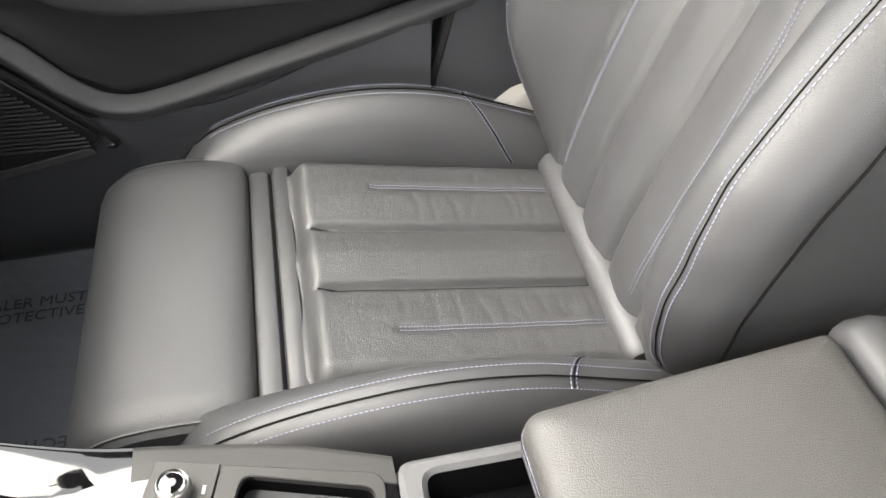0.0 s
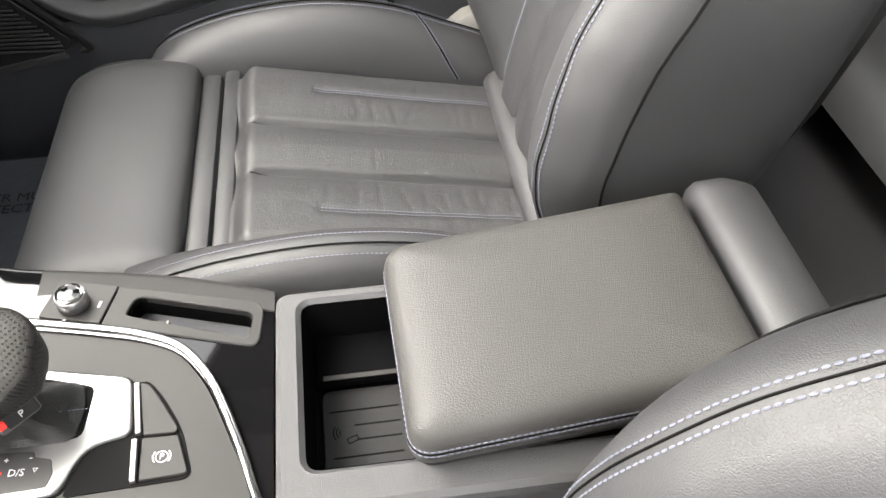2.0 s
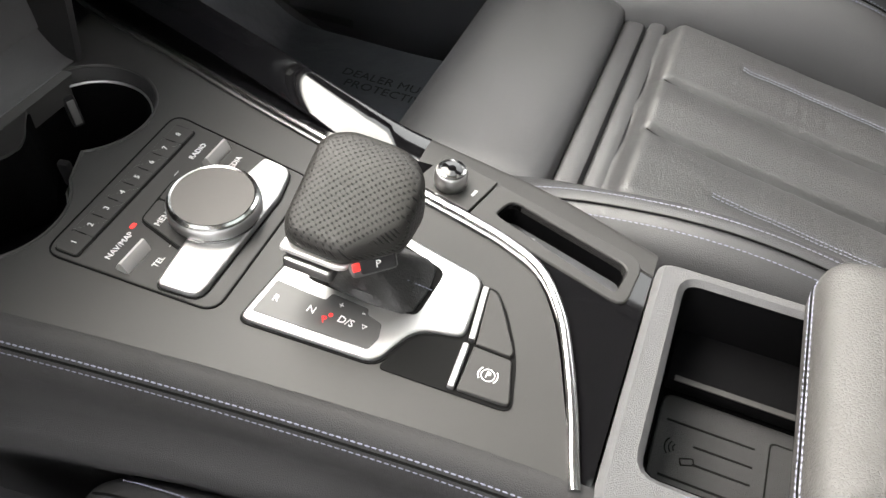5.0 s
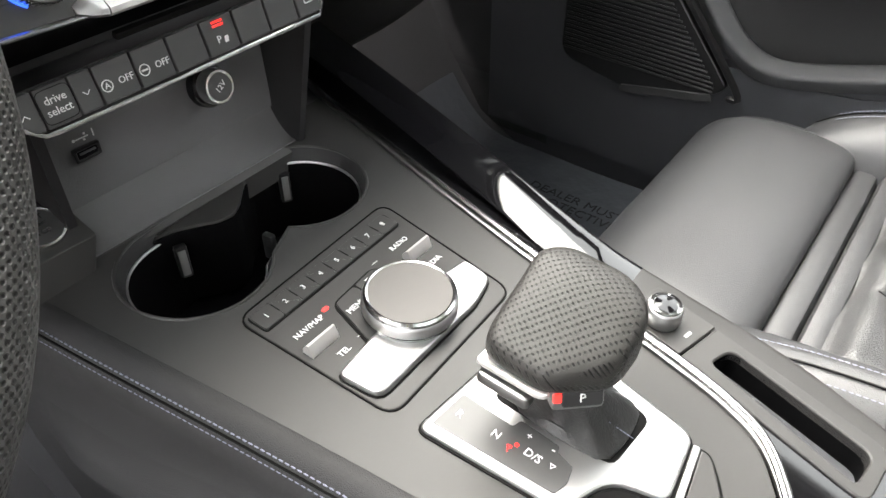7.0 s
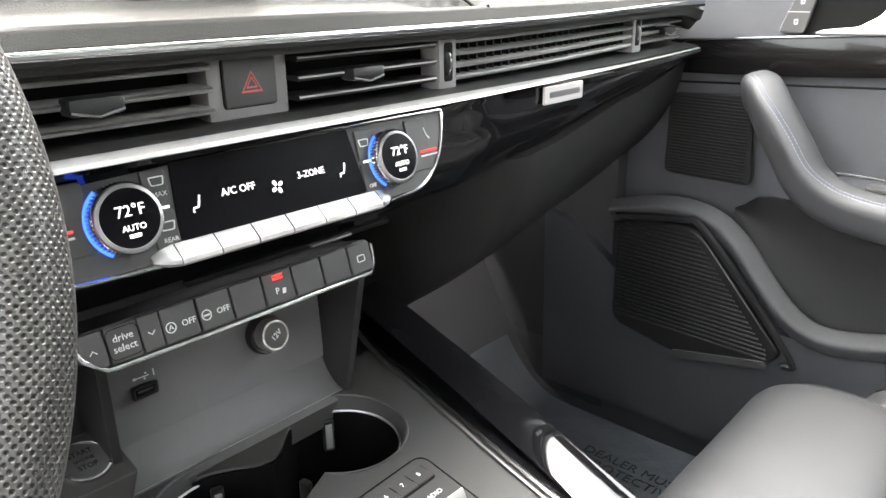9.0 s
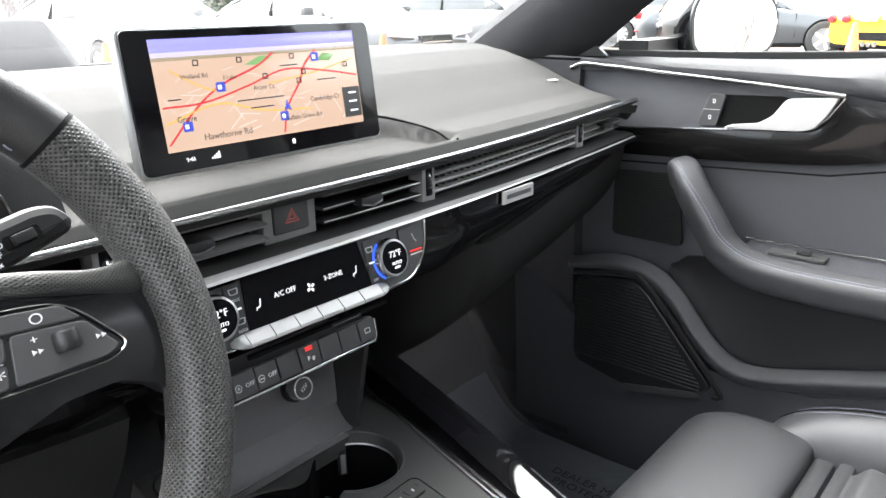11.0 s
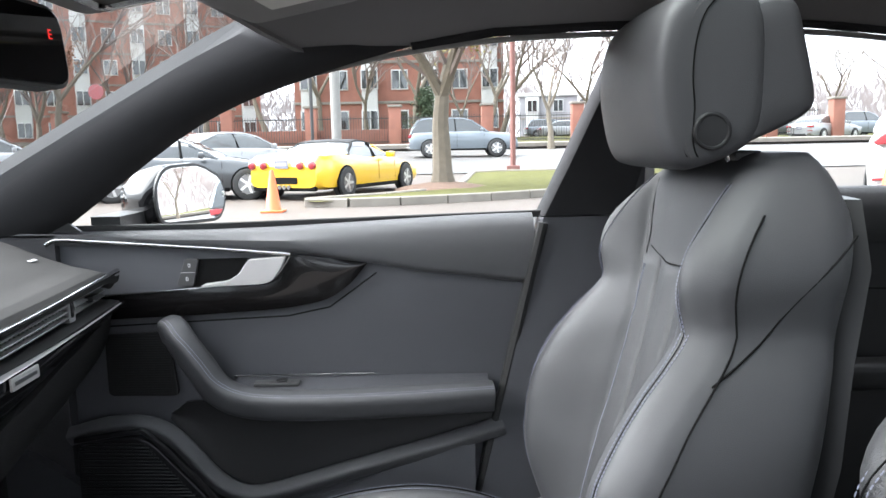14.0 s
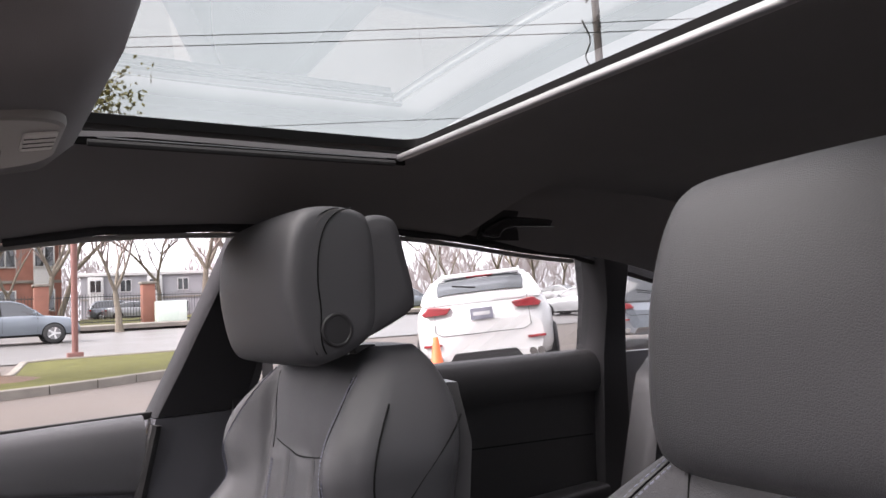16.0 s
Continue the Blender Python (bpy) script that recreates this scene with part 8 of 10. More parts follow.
part("switch_gap", box(DM @ Vector((0.5055, 0.8325, 0.0042)), (0.0006, 0.024, 0.0009)), PRINT_DIM, lk)
for z in (0.8445, 0.8215):
    part("lock_sign", frame_ring(rrect(0.004, 0.006, 0.001, 2), rrect(0.0022, 0.004, 0.0006, 2), DM @ pose(0.505 + (0.8325 - z) * 0.2, z, 0.0043), 0.0003, bevel=0.00004), PRINT, lk)
# panel seam under the inlay
part("panel_seam", tube([(0.6975, y, z) for y, z in ((0.67, 0.742), (0.34, 0.755), (0.27, 0.769), (0.19, 0.826))], 0.0015, 5, up=(1, 0, 0)), GAP, door)
# armrest: comes down from the front, then runs to the back
line = spline([(0.668, 0.538, 0.744), (0.652, 0.518, 0.744), (0.640, 0.500, 0.724), (0.634, 0.474, 0.689), (0.632, 0.445, 0.650), (0.632, 0.40, 0.629), (0.634, 0.32, 0.622), (0.637, 0.20, 0.622), (0.642, 0.10, 0.624), (0.652, 0.0, 0.625)], 6)
sec = rounded([(-0.022, -0.026), (0.020, -0.026), (0.022, 0.022), (-0.020, 0.022)], 0.016, 4)
arm_d = part("armrest", sweep(line, sec, up=(-0.25, 0.0, 1), scale=lambda t: 0.55 + 0.45 * smooth(0.0, 0.06, t)), LEATHER, door, "padded pull handle and armrest", angle=60)
fr = frames_along(line, (-0.25, 0, 1))
for off in (-0.0165, -0.0105):
    path = [p + side * off * -1 + up_ * 0.0225 for p, t, side, up_ in fr[5:]]
    path2 = [p + side * off + up_ * 0.0225 for p, t, side, up_ in fr[5:]]
    part("stitching", stitches(path if (path[10].x < path2[10].x) else path2, 0.0044, 0.0012, up=(-0.4, 0, 1)), THREAD, arm_d, "pale stitching")
part("armrest_shelf", surf(lambda u, v: (0.645 + 0.062 * v, 0.435 - 0.43 * u, 0.641 - 0.002 * u + 0.006 * v), 12, 3, 0.02, back=(0, 0, -1)), SOFT, door)
part("shelf_edge", tube([(0.700, y, 0.651) for y in (0.44, 0.3, 0.2)], 0.0015, 5, up=(1, 0, 0)), CHROME, door)
sw = part("window_switch", box((0.672, 0.36, 0.646), (0.022, 0.075, 0.006), 0.002), KEY, door, "window switch")
part("switch_tip", box((0.672, 0.352, 0.651), (0.012, 0.018, 0.005), 0.002), HARD, sw)
# trim line below: sweeps down from the front, then rises to the back
line = spline([(0.688, 0.72, 0.555), (0.684, 0.64, 0.575), (0.680, 0.577, 0.572), (0.676, 0.53, 0.545), (0.672, 0.47, 0.478), (0.672, 0.425, 0.452), (0.673, 0.37, 0.455), (0.676, 0.25, 0.487), (0.682, 0.08, 0.531), (0.690, -0.02, 0.558)], 6)
part("pocket_trim", sweep(line, rounded([(-0.017, -0.013), (0.014, -0.013), (0.014, 0.011), (-0.012, 0.013)], 0.006, 3), up=(-0.5, 0, 1)), SOFT_LIGHT, door, "grey-black pocket rim", angle=60)
# pocket behind the rim
part("pocket_front", surf(lambda u, v: (0.672 + 0.004 * v, 0.43 - 0.40 * u, 0.30 + (0.15 + 0.1 * u - 0.02 * (1 - u)) * v), 12, 6, 0.012, back=(1, 0, 0)), SOFT, door)
# dark sheet over the panel; the pocket's shade is put into its colour
def recess(u, v):
    y = 0.556 - 0.576 * u
    low = lerp_table([(-0.03, 0.560), (0.08, 0.531), (0.25, 0.487), (0.37, 0.455), (0.425, 0.452), (0.47, 0.478), (0.53, 0.545), (0.56, 0.578)], y)
    high = 0.606 - 0.022 * smooth(0.52, 0.556, y)
    return (0.706 + 0.010 * math.sin(math.pi * v), y, low + (high - low) * v)
part("pocket_shade", surf(recess, 40, 8, 0.006, back=(1, 0, 0)), SIDE_SKIN, door, "dark sheet giving the shade of the open door pocket", angle=60)
# lower panel and ribbed speaker
def low_panel(u, v):
    y, z = 0.83 - 0.80 * u, 0.24 + 0.20 * v + 0.09 * v * smooth(0.6, 1.0, u) + 0.10 * v * smooth(0.25, 0.0, u)
    return (0.672 + 0.01 * (1 - v), y, z)
part("lower_panel", surf(low_panel, 20, 8, 0.02, back=(1, 0, 0)), SOFT, door)
spk = part("speaker", slab(rounded(dr([(0.700, 0.395), (0.70, 0.545), (0.600, 0.562), (0.572, 0.548), (0.455, 0.415), (0.475, 0.398), (0.60, 0.372)]), 0.02, 4), Matrix.Translation((-0.038, 0, 0)) @ DM, 0.008, 0.003), HARD, door, "ribbed speaker grille")
for k in range(24):
    z = 0.405 + 0.0062 * k
    y1 = 0.462 + max(0.0, (z - 0.415)) * 0.83
    part("rib", tube([(0.661, 0.695, z + 0.004), (0.661, y1 + 0.012, z)], 0.0017, 5), HARD, spk)
part("speaker_lip", tube(spline([(0.660, 0.70, 0.556), (0.660, 0.605, 0.569), (0.660, 0.568, 0.556), (0.660, 0.448, 0.42), (0.660, 0.452, 0.402)], 6), 0.005, 6, up=(1, 0, 0)), HARD, spk)
tw = part("upper_speaker", slab(rounded(dr([(0.535, 0.618), (0.655, 0.620), (0.655, 0.728), (0.546, 0.732)]), 0.01, 3), Matrix.Translation((-0.002, 0, 0)) @ DM, 0.006, 0.002), HOOD_SKIN, door, "ribbed upper speaker panel")
for k in range(25):
    z = 0.624 + 0.0042 * k
    part("rib", tube([(0.6968, 0.650, z + 0.001), (0.6968, 0.545, z)], 0.0010, 5), HOOD_SKIN, tw)
part("speaker_badge", slab(rounded(dr([(0.47, 0.392), (0.60, 0.366), (0.60, 0.378), (0.475, 0.402)]), 0.004, 3), Matrix.Translation((-0.0405, 0, 0)) @ DM, 0.003, 0.001), KEY, spk)

# ---- rear door ----
# darker skins than the front door's: weak light here is put into the colour
rdoor = thing("rear_door", (0.7, -0.6, 0.3), "inner rear door panel, darkened for its shade, with a padded ledge", "car door")
rings = []
for i in range(21):
    y = -0.21 - 0.83 * i / 20
    rings.append([(x, y, z) for x, z in ((0.745, 0.93), (0.742, 0.950), (0.730, 0.954), (0.712, 0.951), (0.698, 0.942), (0.690, 0.92), (0.688, 0.88), (0.694, 0.862), (0.745, 0.86))])
part("ledge", loft(rings), SIDE_SKIN, rdoor, angle=60)
part("inner_panel", surf(lambda u, v: (0.702 - 0.01 * (1 - v), -0.20 - 0.85 * u, 0.28 + 0.59 * v), 20, 16, 0.03, back=(1, 0, 0)), SIDE_SKIN, rdoor)
part("armrest", sweep([(0.655, -0.36, 0.66), (0.650, -0.45, 0.652), (0.650, -0.7, 0.65), (0.655, -0.98, 0.655)], rounded([(-0.03, -0.025), (0.03, -0.025), (0.03, 0.02), (-0.03, 0.02)], 0.014, 4), up=(0, 0, 1)), HARD, rdoor, angle=60)
part("panel_seam", tube([(0.69, -0.25, 0.80), (0.69, -0.6, 0.785), (0.69, -1.0, 0.77)], 0.0015, 5, up=(1, 0, 0)), GAP, rdoor)
part("outer_skin", surf(lambda u, v: (0.82, -0.12 - 0.95 * u, 0.25 + 0.66 * v), 6, 6, 0.01), PIANO, rdoor)

# ---- outside mirror ----
mir = thing("door_mirror", (0.88, 0.66, 0.93), "dark outside mirror with a glass reflecting the street", "door mirror")
MM = axes((0.945, 0.575, 0.948), (1.0, -0.36, 0.0), (0.0, 0.07, 1.0))      # x along the glass, z towards the back
shape = rounded(dr([(-0.105, -0.052), (0.080, -0.058), (0.108, -0.02), (0.100, 0.030), (0.03, 0.062), (-0.075, 0.058), (-0.108, 0.02)]), 0.03, 5)
rings = [[MM @ Vector((x * k, y * k + 0.0, z)) for x, y in shape] for k, z in ((0.99, 0.004), (1.04, -0.002), (1.05, -0.02), (0.98, -0.06), (0.80, -0.095), (0.5, -0.112))]
part("shell", loft(rings), PIANO, mir, "dark gloss shell", angle=60)
part("bezel", frame_ring(inset(shape, -0.001), inset(shape, 0.006), MM @ pose(0, 0, 0.006), 0.012), HARD, mir)
part("glass", slab(inset(shape, 0.005), MM @ pose(0, 0, 0.0065), 0.003, 0.0005), MIRROR, mir, "mirror glass")
part("warning_lamp", box(MM @ Vector((0.098, -0.004, 0.007)), (0.004, 0.003, 0.01), 0.001), WHITE_LABEL, mir)
part("foot", loft([[(x, y + 0.65, z) for y, z in ((0.03, 0.885), (0.03, 0.925), (-0.02, 0.925), (-0.02, 0.885))] for x in (0.74, 0.80, 0.87)]), HARD, mir)

# ---- roof fittings ----
ovh = thing("overhead_console", (0, 0.2, 1.2), "black overhead console with reading lamps and small keys", "overhead console")
rings = []
for x in [-0.175, -0.172, -0.163, -0.145] + [-0.12 + 0.03 * i for i in range(9)] + [0.145, 0.163, 0.172, 0.175]:
    e = max(0.0, (abs(x) - 0.125) / 0.05)
    k = 1 - 0.55 * e ** 3
    rings.append([Vector((x, 0.22 + (y - 0.22) * (1 - 0.22 * e ** 2.5), 1.262 - (1.262 - z) * k)) for y, z in ((0.072, 1.268), (0.074, 1.24), (0.083, 1.212), (0.105, 1.192), (0.15, 1.182), (0.22, 1.172), (0.33, 1.164), (0.38, 1.18), (0.39, 1.24), (0.30, 1.27))])
part("housing", loft(rings), CLOTH, ovh, angle=60)
OVM = axes((0, 0.2, 1.1735), (1, 0, 0), (0, -1, 0.165))      # the lamp band's plane, facing down, y to the rear
band_out = rounded([(-0.088, -0.17), (0.088, -0.17), (0.084, 0.04), (0.066, 0.098), (-0.066, 0.098), (-0.084, 0.04)], [0.02, 0.02, 0.05, 0.03, 0.03, 0.05], 6)
BAND = mat("warm_grey_lamp_band", (0.20, 0.195, 0.185), 0.42, grain=(1200, 0.00005, "noise"), var=0.1)
band = part("lamp_band", slab(band_out, OVM @ pose(0, 0, 0.004), 0.02, 0.004), BAND, ovh, "ribbed grey lamp band")
for k in range(16):
    part("rib", box(OVM @ Vector((-0.058, -0.115 + 0.0075 * k, 0.0042)), (0.036, 0.0012, 0.0012), 0.0004, OVM.to_3x3().to_4x4()), HARD, band)
LAMP = mat("frosted_lamp", (0.55, 0.55, 0.52), 0.4, var=0.08)
lamp = part("lamp", slab(rrect(0.05, 0.020, 0.004, 4), OVM @ pose(-0.012, 0.083, 0.0052), 0.004, 0.001), LAMP, ovh, "frosted reading lamp")
for k in (-1, 0, 1):
    part("lamp_line", box(OVM @ Vector((-0.012 + 0.0125 * k, 0.083, 0.0053)), (0.0008, 0.018, 0.0008), 0, OVM.to_3x3().to_4x4()), SATIN, lamp)
loop = rounded([(-0.030, -0.15), (0.070, -0.15), (0.066, 0.063), (-0.026, 0.063)], [0.01, 0.01, 0.04, 0.04], 7)
part("chrome_loop", frame_ring(loop, inset(loop, 0.009), OVM @ pose(0, 0, 0.0075), 0.006, bevel=0.003), CHROME, ovh, "silver loop round the keys")
part("key_field", slab(inset(loop, 0.009), OVM @ pose(0, 0, 0.0048), 0.004, 0.0005), KEY_TOP, ovh)
part("key_slot", slab(rrect(0.010, 0.13, 0.003, 4), OVM @ pose(0.036, -0.03, 0.0058), 0.003, 0.0008), GAP, ovh)
part("key_slot", slab(rrect(0.006, 0.12, 0.002, 4), OVM @ pose(0.006, -0.03, 0.0058), 0.003, 0.0008), HARD, ovh)
part("slider", box(OVM @ Vector((0.036, 0.032, 0.007)), (0.012, 0.010, 0.004), 0.0015, OVM.to_3x3().to_4x4()), ALU, ovh)
part("map_lamp", slab(rrect(0.03, 0.045, 0.008, 4), OVM @ pose(0.015, -0.12, 0.006), 0.003, 0.001), LAMP, ovh, "frosted map lamp")
part("microphone_ring", lathe([(0.0165, 0), (0.0160, 0.0015), (0.0150, 0.002), (0.0142, 0.0015)], OVM @ pose(-0.046, 0.026, 0.004), 28), SATIN, ovh)
part("microphone", lathe([(0.0142, 0), (0.013, 0.0018), (0.004, 0.0025)], OVM @ pose(-0.046, 0.026, 0.004), 28), HARD, ovh)
LIT_GREEN = mat("lit_green_dot", (0.02, 0.3, 0.1), 0.4, emit=(0.05, 0.9, 0.3), emit_strength=0.2)
part("green_light", slab(rrect(0.005, 0.003, 0.001, 3), OVM @ pose(0.018, 0.043, 0.0056), 0.001, 0.0002), LIT_GREEN, ovh)
for sx in (1, -1):
    vis = thing("sun_visor", (sx * 0.31, 0.225, 1.2), "black folded sun visor with a white label", "sun visor", group="sun visors")
    VM = Matrix(((1, 0, 0, sx * 0.305), (0, -0.98, -0.2, 0.240), (0, 0.2, -0.98, 1.195), (0, 0, 0, 1))) @ pose(0, 0, 0, 0, sx * 4, 0)
    part("flap", slab(rrect(0.27, 0.15, 0.025, 5), VM, 0.018, 0.007), VISOR, vis)
    part("flap_gap", tube([VM @ Vector((x, 0.0765, -0.006)) for x in (-0.12, 0, 0.12)], 0.002, 6), GAP, vis)
    lb = part("label", slab(rrect(0.12, 0.07, 0.002, 2), VM @ pose(sx * -0.02, 0.005, 0.0006), 0.0006, 0.0001), WHITE_LABEL, vis, "white printed label")
    part("label_edge", slab(rrect(0.12, 0.010, 0.001, 2), VM @ pose(sx * -0.02, 0.035, 0.0009), 0.0006, 0.0001), YELLOW_LABEL, lb)
    for k in range(5):
        part("label_line", slab(rrect(0.03, 0.0022, 0.0006, 2), VM @ pose(sx * -0.05, 0.018 - 0.009 * k, 0.0009), 0.0003, 0.0001), PRINT_DIM, lb)
imr = thing("inside_mirror", (0.0, 0.44, 1.12), "black inside mirror with a red compass letter", "mirror")
IM = axes((0.03, 0.435, 1.125), (1, -0.12, 0), (0, 0.1, 1))
ish = rounded(dr([(-0.125, -0.036), (0.125, -0.036), (0.125, 0.036), (-0.125, 0.036)]), 0.022, 5)
part("shell", loft([[IM @ Vector((x * k, y * k, z)) for x, y in ish] for k, z in ((1, 0.004), (1.0, -0.015), (0.7, -0.035), (0.3, -0.04))]), HARD, imr, angle=60)
part("glass", slab(inset(ish, 0.003), IM @ pose(0, 0, 0.006), 0.004, 0.001), PIANO, imr, "dark mirror glass")
lettering("E", 0.012, IM @ pose(0.103, 0.010, 0.0064), LIT_RED, imr)
part("arm", tube([(0.02, 0.47, 1.13), (0.0, 0.50, 1.17), (0.0, 0.47, 1.20)], 0.009, 8), HARD, imr)
for s, yy in ((1, -0.757), (-1, -0.757)):
    gh = thing("grab_handle", (s * 0.56, yy, 1.2), "black folded grab handle in a recess of the roof rail", "grab handle", group="grab handles")
    # local axes: along the car to the rear, up the slope, out of it
    GH = axes((s * 0.561, yy, 1.2075), (0, -1, 0), (-s * 0.447, 0, 0.894))
    out = 1 if s > 0 else -1
    bed = rounded([(-0.125, -0.026), (0.160, -0.026), (0.176, -0.012), (0.176, 0.034), (-0.09, 0.034), (-0.118, 0.014)], 0.012, 4)
    part("bed", slab(bed, GH @ pose(0, 0, 0.002 * out), 0.004, 0.001), HARD, gh, "recessed black bed")
    bar = [(-0.118, -0.012), (-0.082, -0.014), (-0.058, 0.006), (0.105, 0.006), (0.120, -0.02), (0.152, -0.02), (0.152, 0.010), (0.13, 0.022), (-0.075, 0.022), (-0.118, 0.0)]
    part("grip", slab(rounded(bar, 0.006, 3), GH @ pose(0, 0, 0.010 * out), 0.008, 0.003), HARD, gh, "folding grip")
    low = spline([GH @ Vector((x, y - 0.001, 0.0095 * out)) for x, y in bar[:6]], 4)
    part("edge_strip", tube(low, 0.0017, 6), CHROME, gh, "thin bright edge")

# ---- floor mat with its protective sheet ----
fm = thing("floor_mat", (0.43, 0.55, 0.21), "grey protective sheet printed with dealer wording, on the footwell carpet", "floor mat")
def sheet(u, v):
    x, y = 0.22 + 0.44 * u, 0.33 + 0.56 * v
    return (x, y, 0.222 + 0.62 * smooth(0.78, 1.25, y) + 0.004 * noise.noise((x * 12, y * 12, 0)))
ms = part("sheet", surf(sheet, 30, 34, 0.001), PAPER, fm)
for x, y, turn in ((0.556, 0.55, -90), (0.335, 0.57, 90), (0.45, 0.80, 0)):
    lettering("DEALER MUST REMOVE\nPROTECTIVE COVER", 0.024, Matrix.Translation((x, y, 0.2285 + 0.62 * smooth(0.78, 1.25, y))) @ pose(0, 0, 0, 0, 0, turn), INK, ms)


# ---- outside: car park, street and what stands there ----
ASPHALT = mat("pale_wet_asphalt", (0.096, 0.082, 0.072), 0.55, grain=(60, 0.004, "noise"), var=0.3, var_scale=0.5, spec=0.08)
STREET = mat("pale_wet_street", (0.112, 0.108, 0.103), 0.4, grain=(40, 0.003, "noise"), var=0.2, var_scale=0.3, spec=0.1)
CONCRETE = mat("grey_kerb_concrete", (0.17, 0.155, 0.135), 0.8, grain=(30, 0.006, "noise"), var=0.3, var_scale=3, spec=0.1)
GRASS = mat("thin_winter_grass", (0.075, 0.074, 0.026), 0.9, grain=(40, 0.02, "noise"), var=0.5, var_scale=2.5, spec=0.1)
MULCH = mat("brown_mulch", (0.10, 0.06, 0.04), 0.95, grain=(30, 0.02, "noise"), var=0.5, var_scale=9)
BARK = mat("grey_brown_bark", (0.105, 0.088, 0.066), 0.9, grain=(30, 0.02, "noise"), var=0.4, var_scale=6)
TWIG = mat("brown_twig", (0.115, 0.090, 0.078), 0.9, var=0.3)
# paler copy of the twig colour; haze over the far trees is put into it
HAZY_TWIG = mat("haze_pale_twig", (0.17, 0.145, 0.14), 0.95, var=0.3, var_scale=0.2)
LEAF = mat("yellow_green_leaf", (0.20, 0.17, 0.045), 0.7, var=0.5, var_scale=2)
RUST_LEAF = mat("russet_leaf", (0.20, 0.09, 0.045), 0.8, var=0.5, var_scale=2)
EVERGREEN = mat("dark_evergreen", (0.04, 0.06, 0.03), 0.9, var=0.5, var_scale=3)
BRICK = mat("red_brick", (0.20, 0.085, 0.06), 0.85, grain=(12, 0.01, "noise"), var=0.3, var_scale=1.5)
PALE_WALL = mat("pale_painted_wall", (0.36, 0.36, 0.35), 0.8, var=0.1, var_scale=0.7)
FAR_WALL = mat("blue_grey_far_wall", (0.20, 0.20, 0.21), 0.85, var=0.2, var_scale=0.7)
DARK_GLASS = mat("dark_car_glass", (0.02, 0.024, 0.026), 0.05, coat=1.0, var=0.2)
# paler copy of the car glass, with skylight put into its base colour
PALE_GLASS = mat("sky_lit_car_glass", (0.05, 0.055, 0.056), 0.08, coat=0.7, var=0.2)
TYRE = mat("tyre_rubber", (0.02, 0.02, 0.02), 0.8, var=0.2)
RIM = mat("silver_rim", (0.6, 0.6, 0.6), 0.3, 0.9, var=0.1)
TAIL = mat("red_tail_lamp", (0.20, 0.012, 0.016), 0.2, coat=1.0, var=0.3, var_scale=12)
HEAD = mat("clear_head_lamp", (0.5, 0.5, 0.5), 0.15, coat=1.0, var=0.3)
PLATE = mat("grey_number_plate", (0.13, 0.13, 0.16), 0.5, var=0.4, var_scale=30)
ORANGE = mat("orange_cone_plastic", (0.62, 0.12, 0.03), 0.5, var=0.15, var_scale=5)
IRON = mat("black_iron", (0.02, 0.02, 0.02), 0.5, var=0.2)
RUSTY = mat("rust_brown_post", (0.14, 0.06, 0.05), 0.7, var=0.25, var_scale=4)
POLE_GREY = mat("weathered_grey_pole", (0.19, 0.186, 0.175), 0.8, var=0.2, var_scale=4)
DARK_POLE = mat("dark_weathered_pole", (0.12, 0.10, 0.09), 0.85, var=0.25, var_scale=4)
SOFT_TOP = mat("black_soft_top_cloth", (0.012, 0.012, 0.013), 0.9, var=0.2)


def paint(name, col, metal=0.0):
    return mat(name, col, 0.32, metal, coat=0.9, var=0.06, var_scale=1.5, rough_var=0.04)


YELLOW, BLACK_P, WHITE_P, GREY_P, SILVER_P = paint("yellow_paint", (0.62, 0.38, 0.012)), paint("black_paint", (0.03, 0.034, 0.038)), paint("white_paint", (0.48, 0.48, 0.475)), paint("grey_paint", (0.12, 0.14, 0.16), 0.3), paint("silver_paint", (0.25, 0.256, 0.262), 0.3)


def land(x, y):
    return 0.034 * max(0.0, x - 17) * smooth(17, 24, x) if x < 62 else 0.034 * 45


def gsurf(u, v):
    # finer near the car, reaching far out
    def far(t):
        q = t * 2 - 1
        return 12 * q + 588 * q ** 5
    x, y = far(u), far(v)
    return (x, y, land(x, y))


bm = surf(gsurf, 90, 60)
single("ground", bm, ASPHALT, (0, 0, 0), "pale wet asphalt of the car park", "ground", kind="structure", angle=80)
single("road", surf(lambda u, v: (22.5 + 17 * u, -90 + 180 * v, land(22.5 + 17 * u, 0) + 0.03), 20, 20), STREET, (30, 0, 0.3), "wide pale wet street", "road", kind="structure", angle=80)
single("pavement", surf(lambda u, v: (40 + 2.2 * u, -90 + 180 * v, land(40 + 2.2 * u, 0) + 0.14), 4, 20, 0.2), CONCRETE, (41, 0, 0.7), "grey pavement beyond the street", "pavement", kind="structure")
single("verge", surf(lambda u, v: (42.3 + 30 * u, -90 + 180 * v, land(42.3 + 30 * u, 0) + 0.16), 10, 20), GRASS, (50, 0, 0.9), "thin grass behind the pavement", "grass", kind="structure", angle=80)
island = [(12.45, 2.35), (12.75, 0.6), (13.7, -1.4), (15.2, -3.4), (17.5, -5.6), (22.0, -8.5), (22.0, -1.0), (18.5, -0.6), (16.0, -0.2), (14.2, 0.9), (13.0, 2.5)]
isl = rounded(island, 0.5, 4)
single("grass_island", loft([[(x, y, land(x, y) + 0.11) for x, y in isl], [(x, y, land(x, y) + 0.12) for x, y in inset(isl, 0.1)]]), GRASS, (16, -2, 0.1), "grass island inside a concrete kerb", "grass", kind="structure")
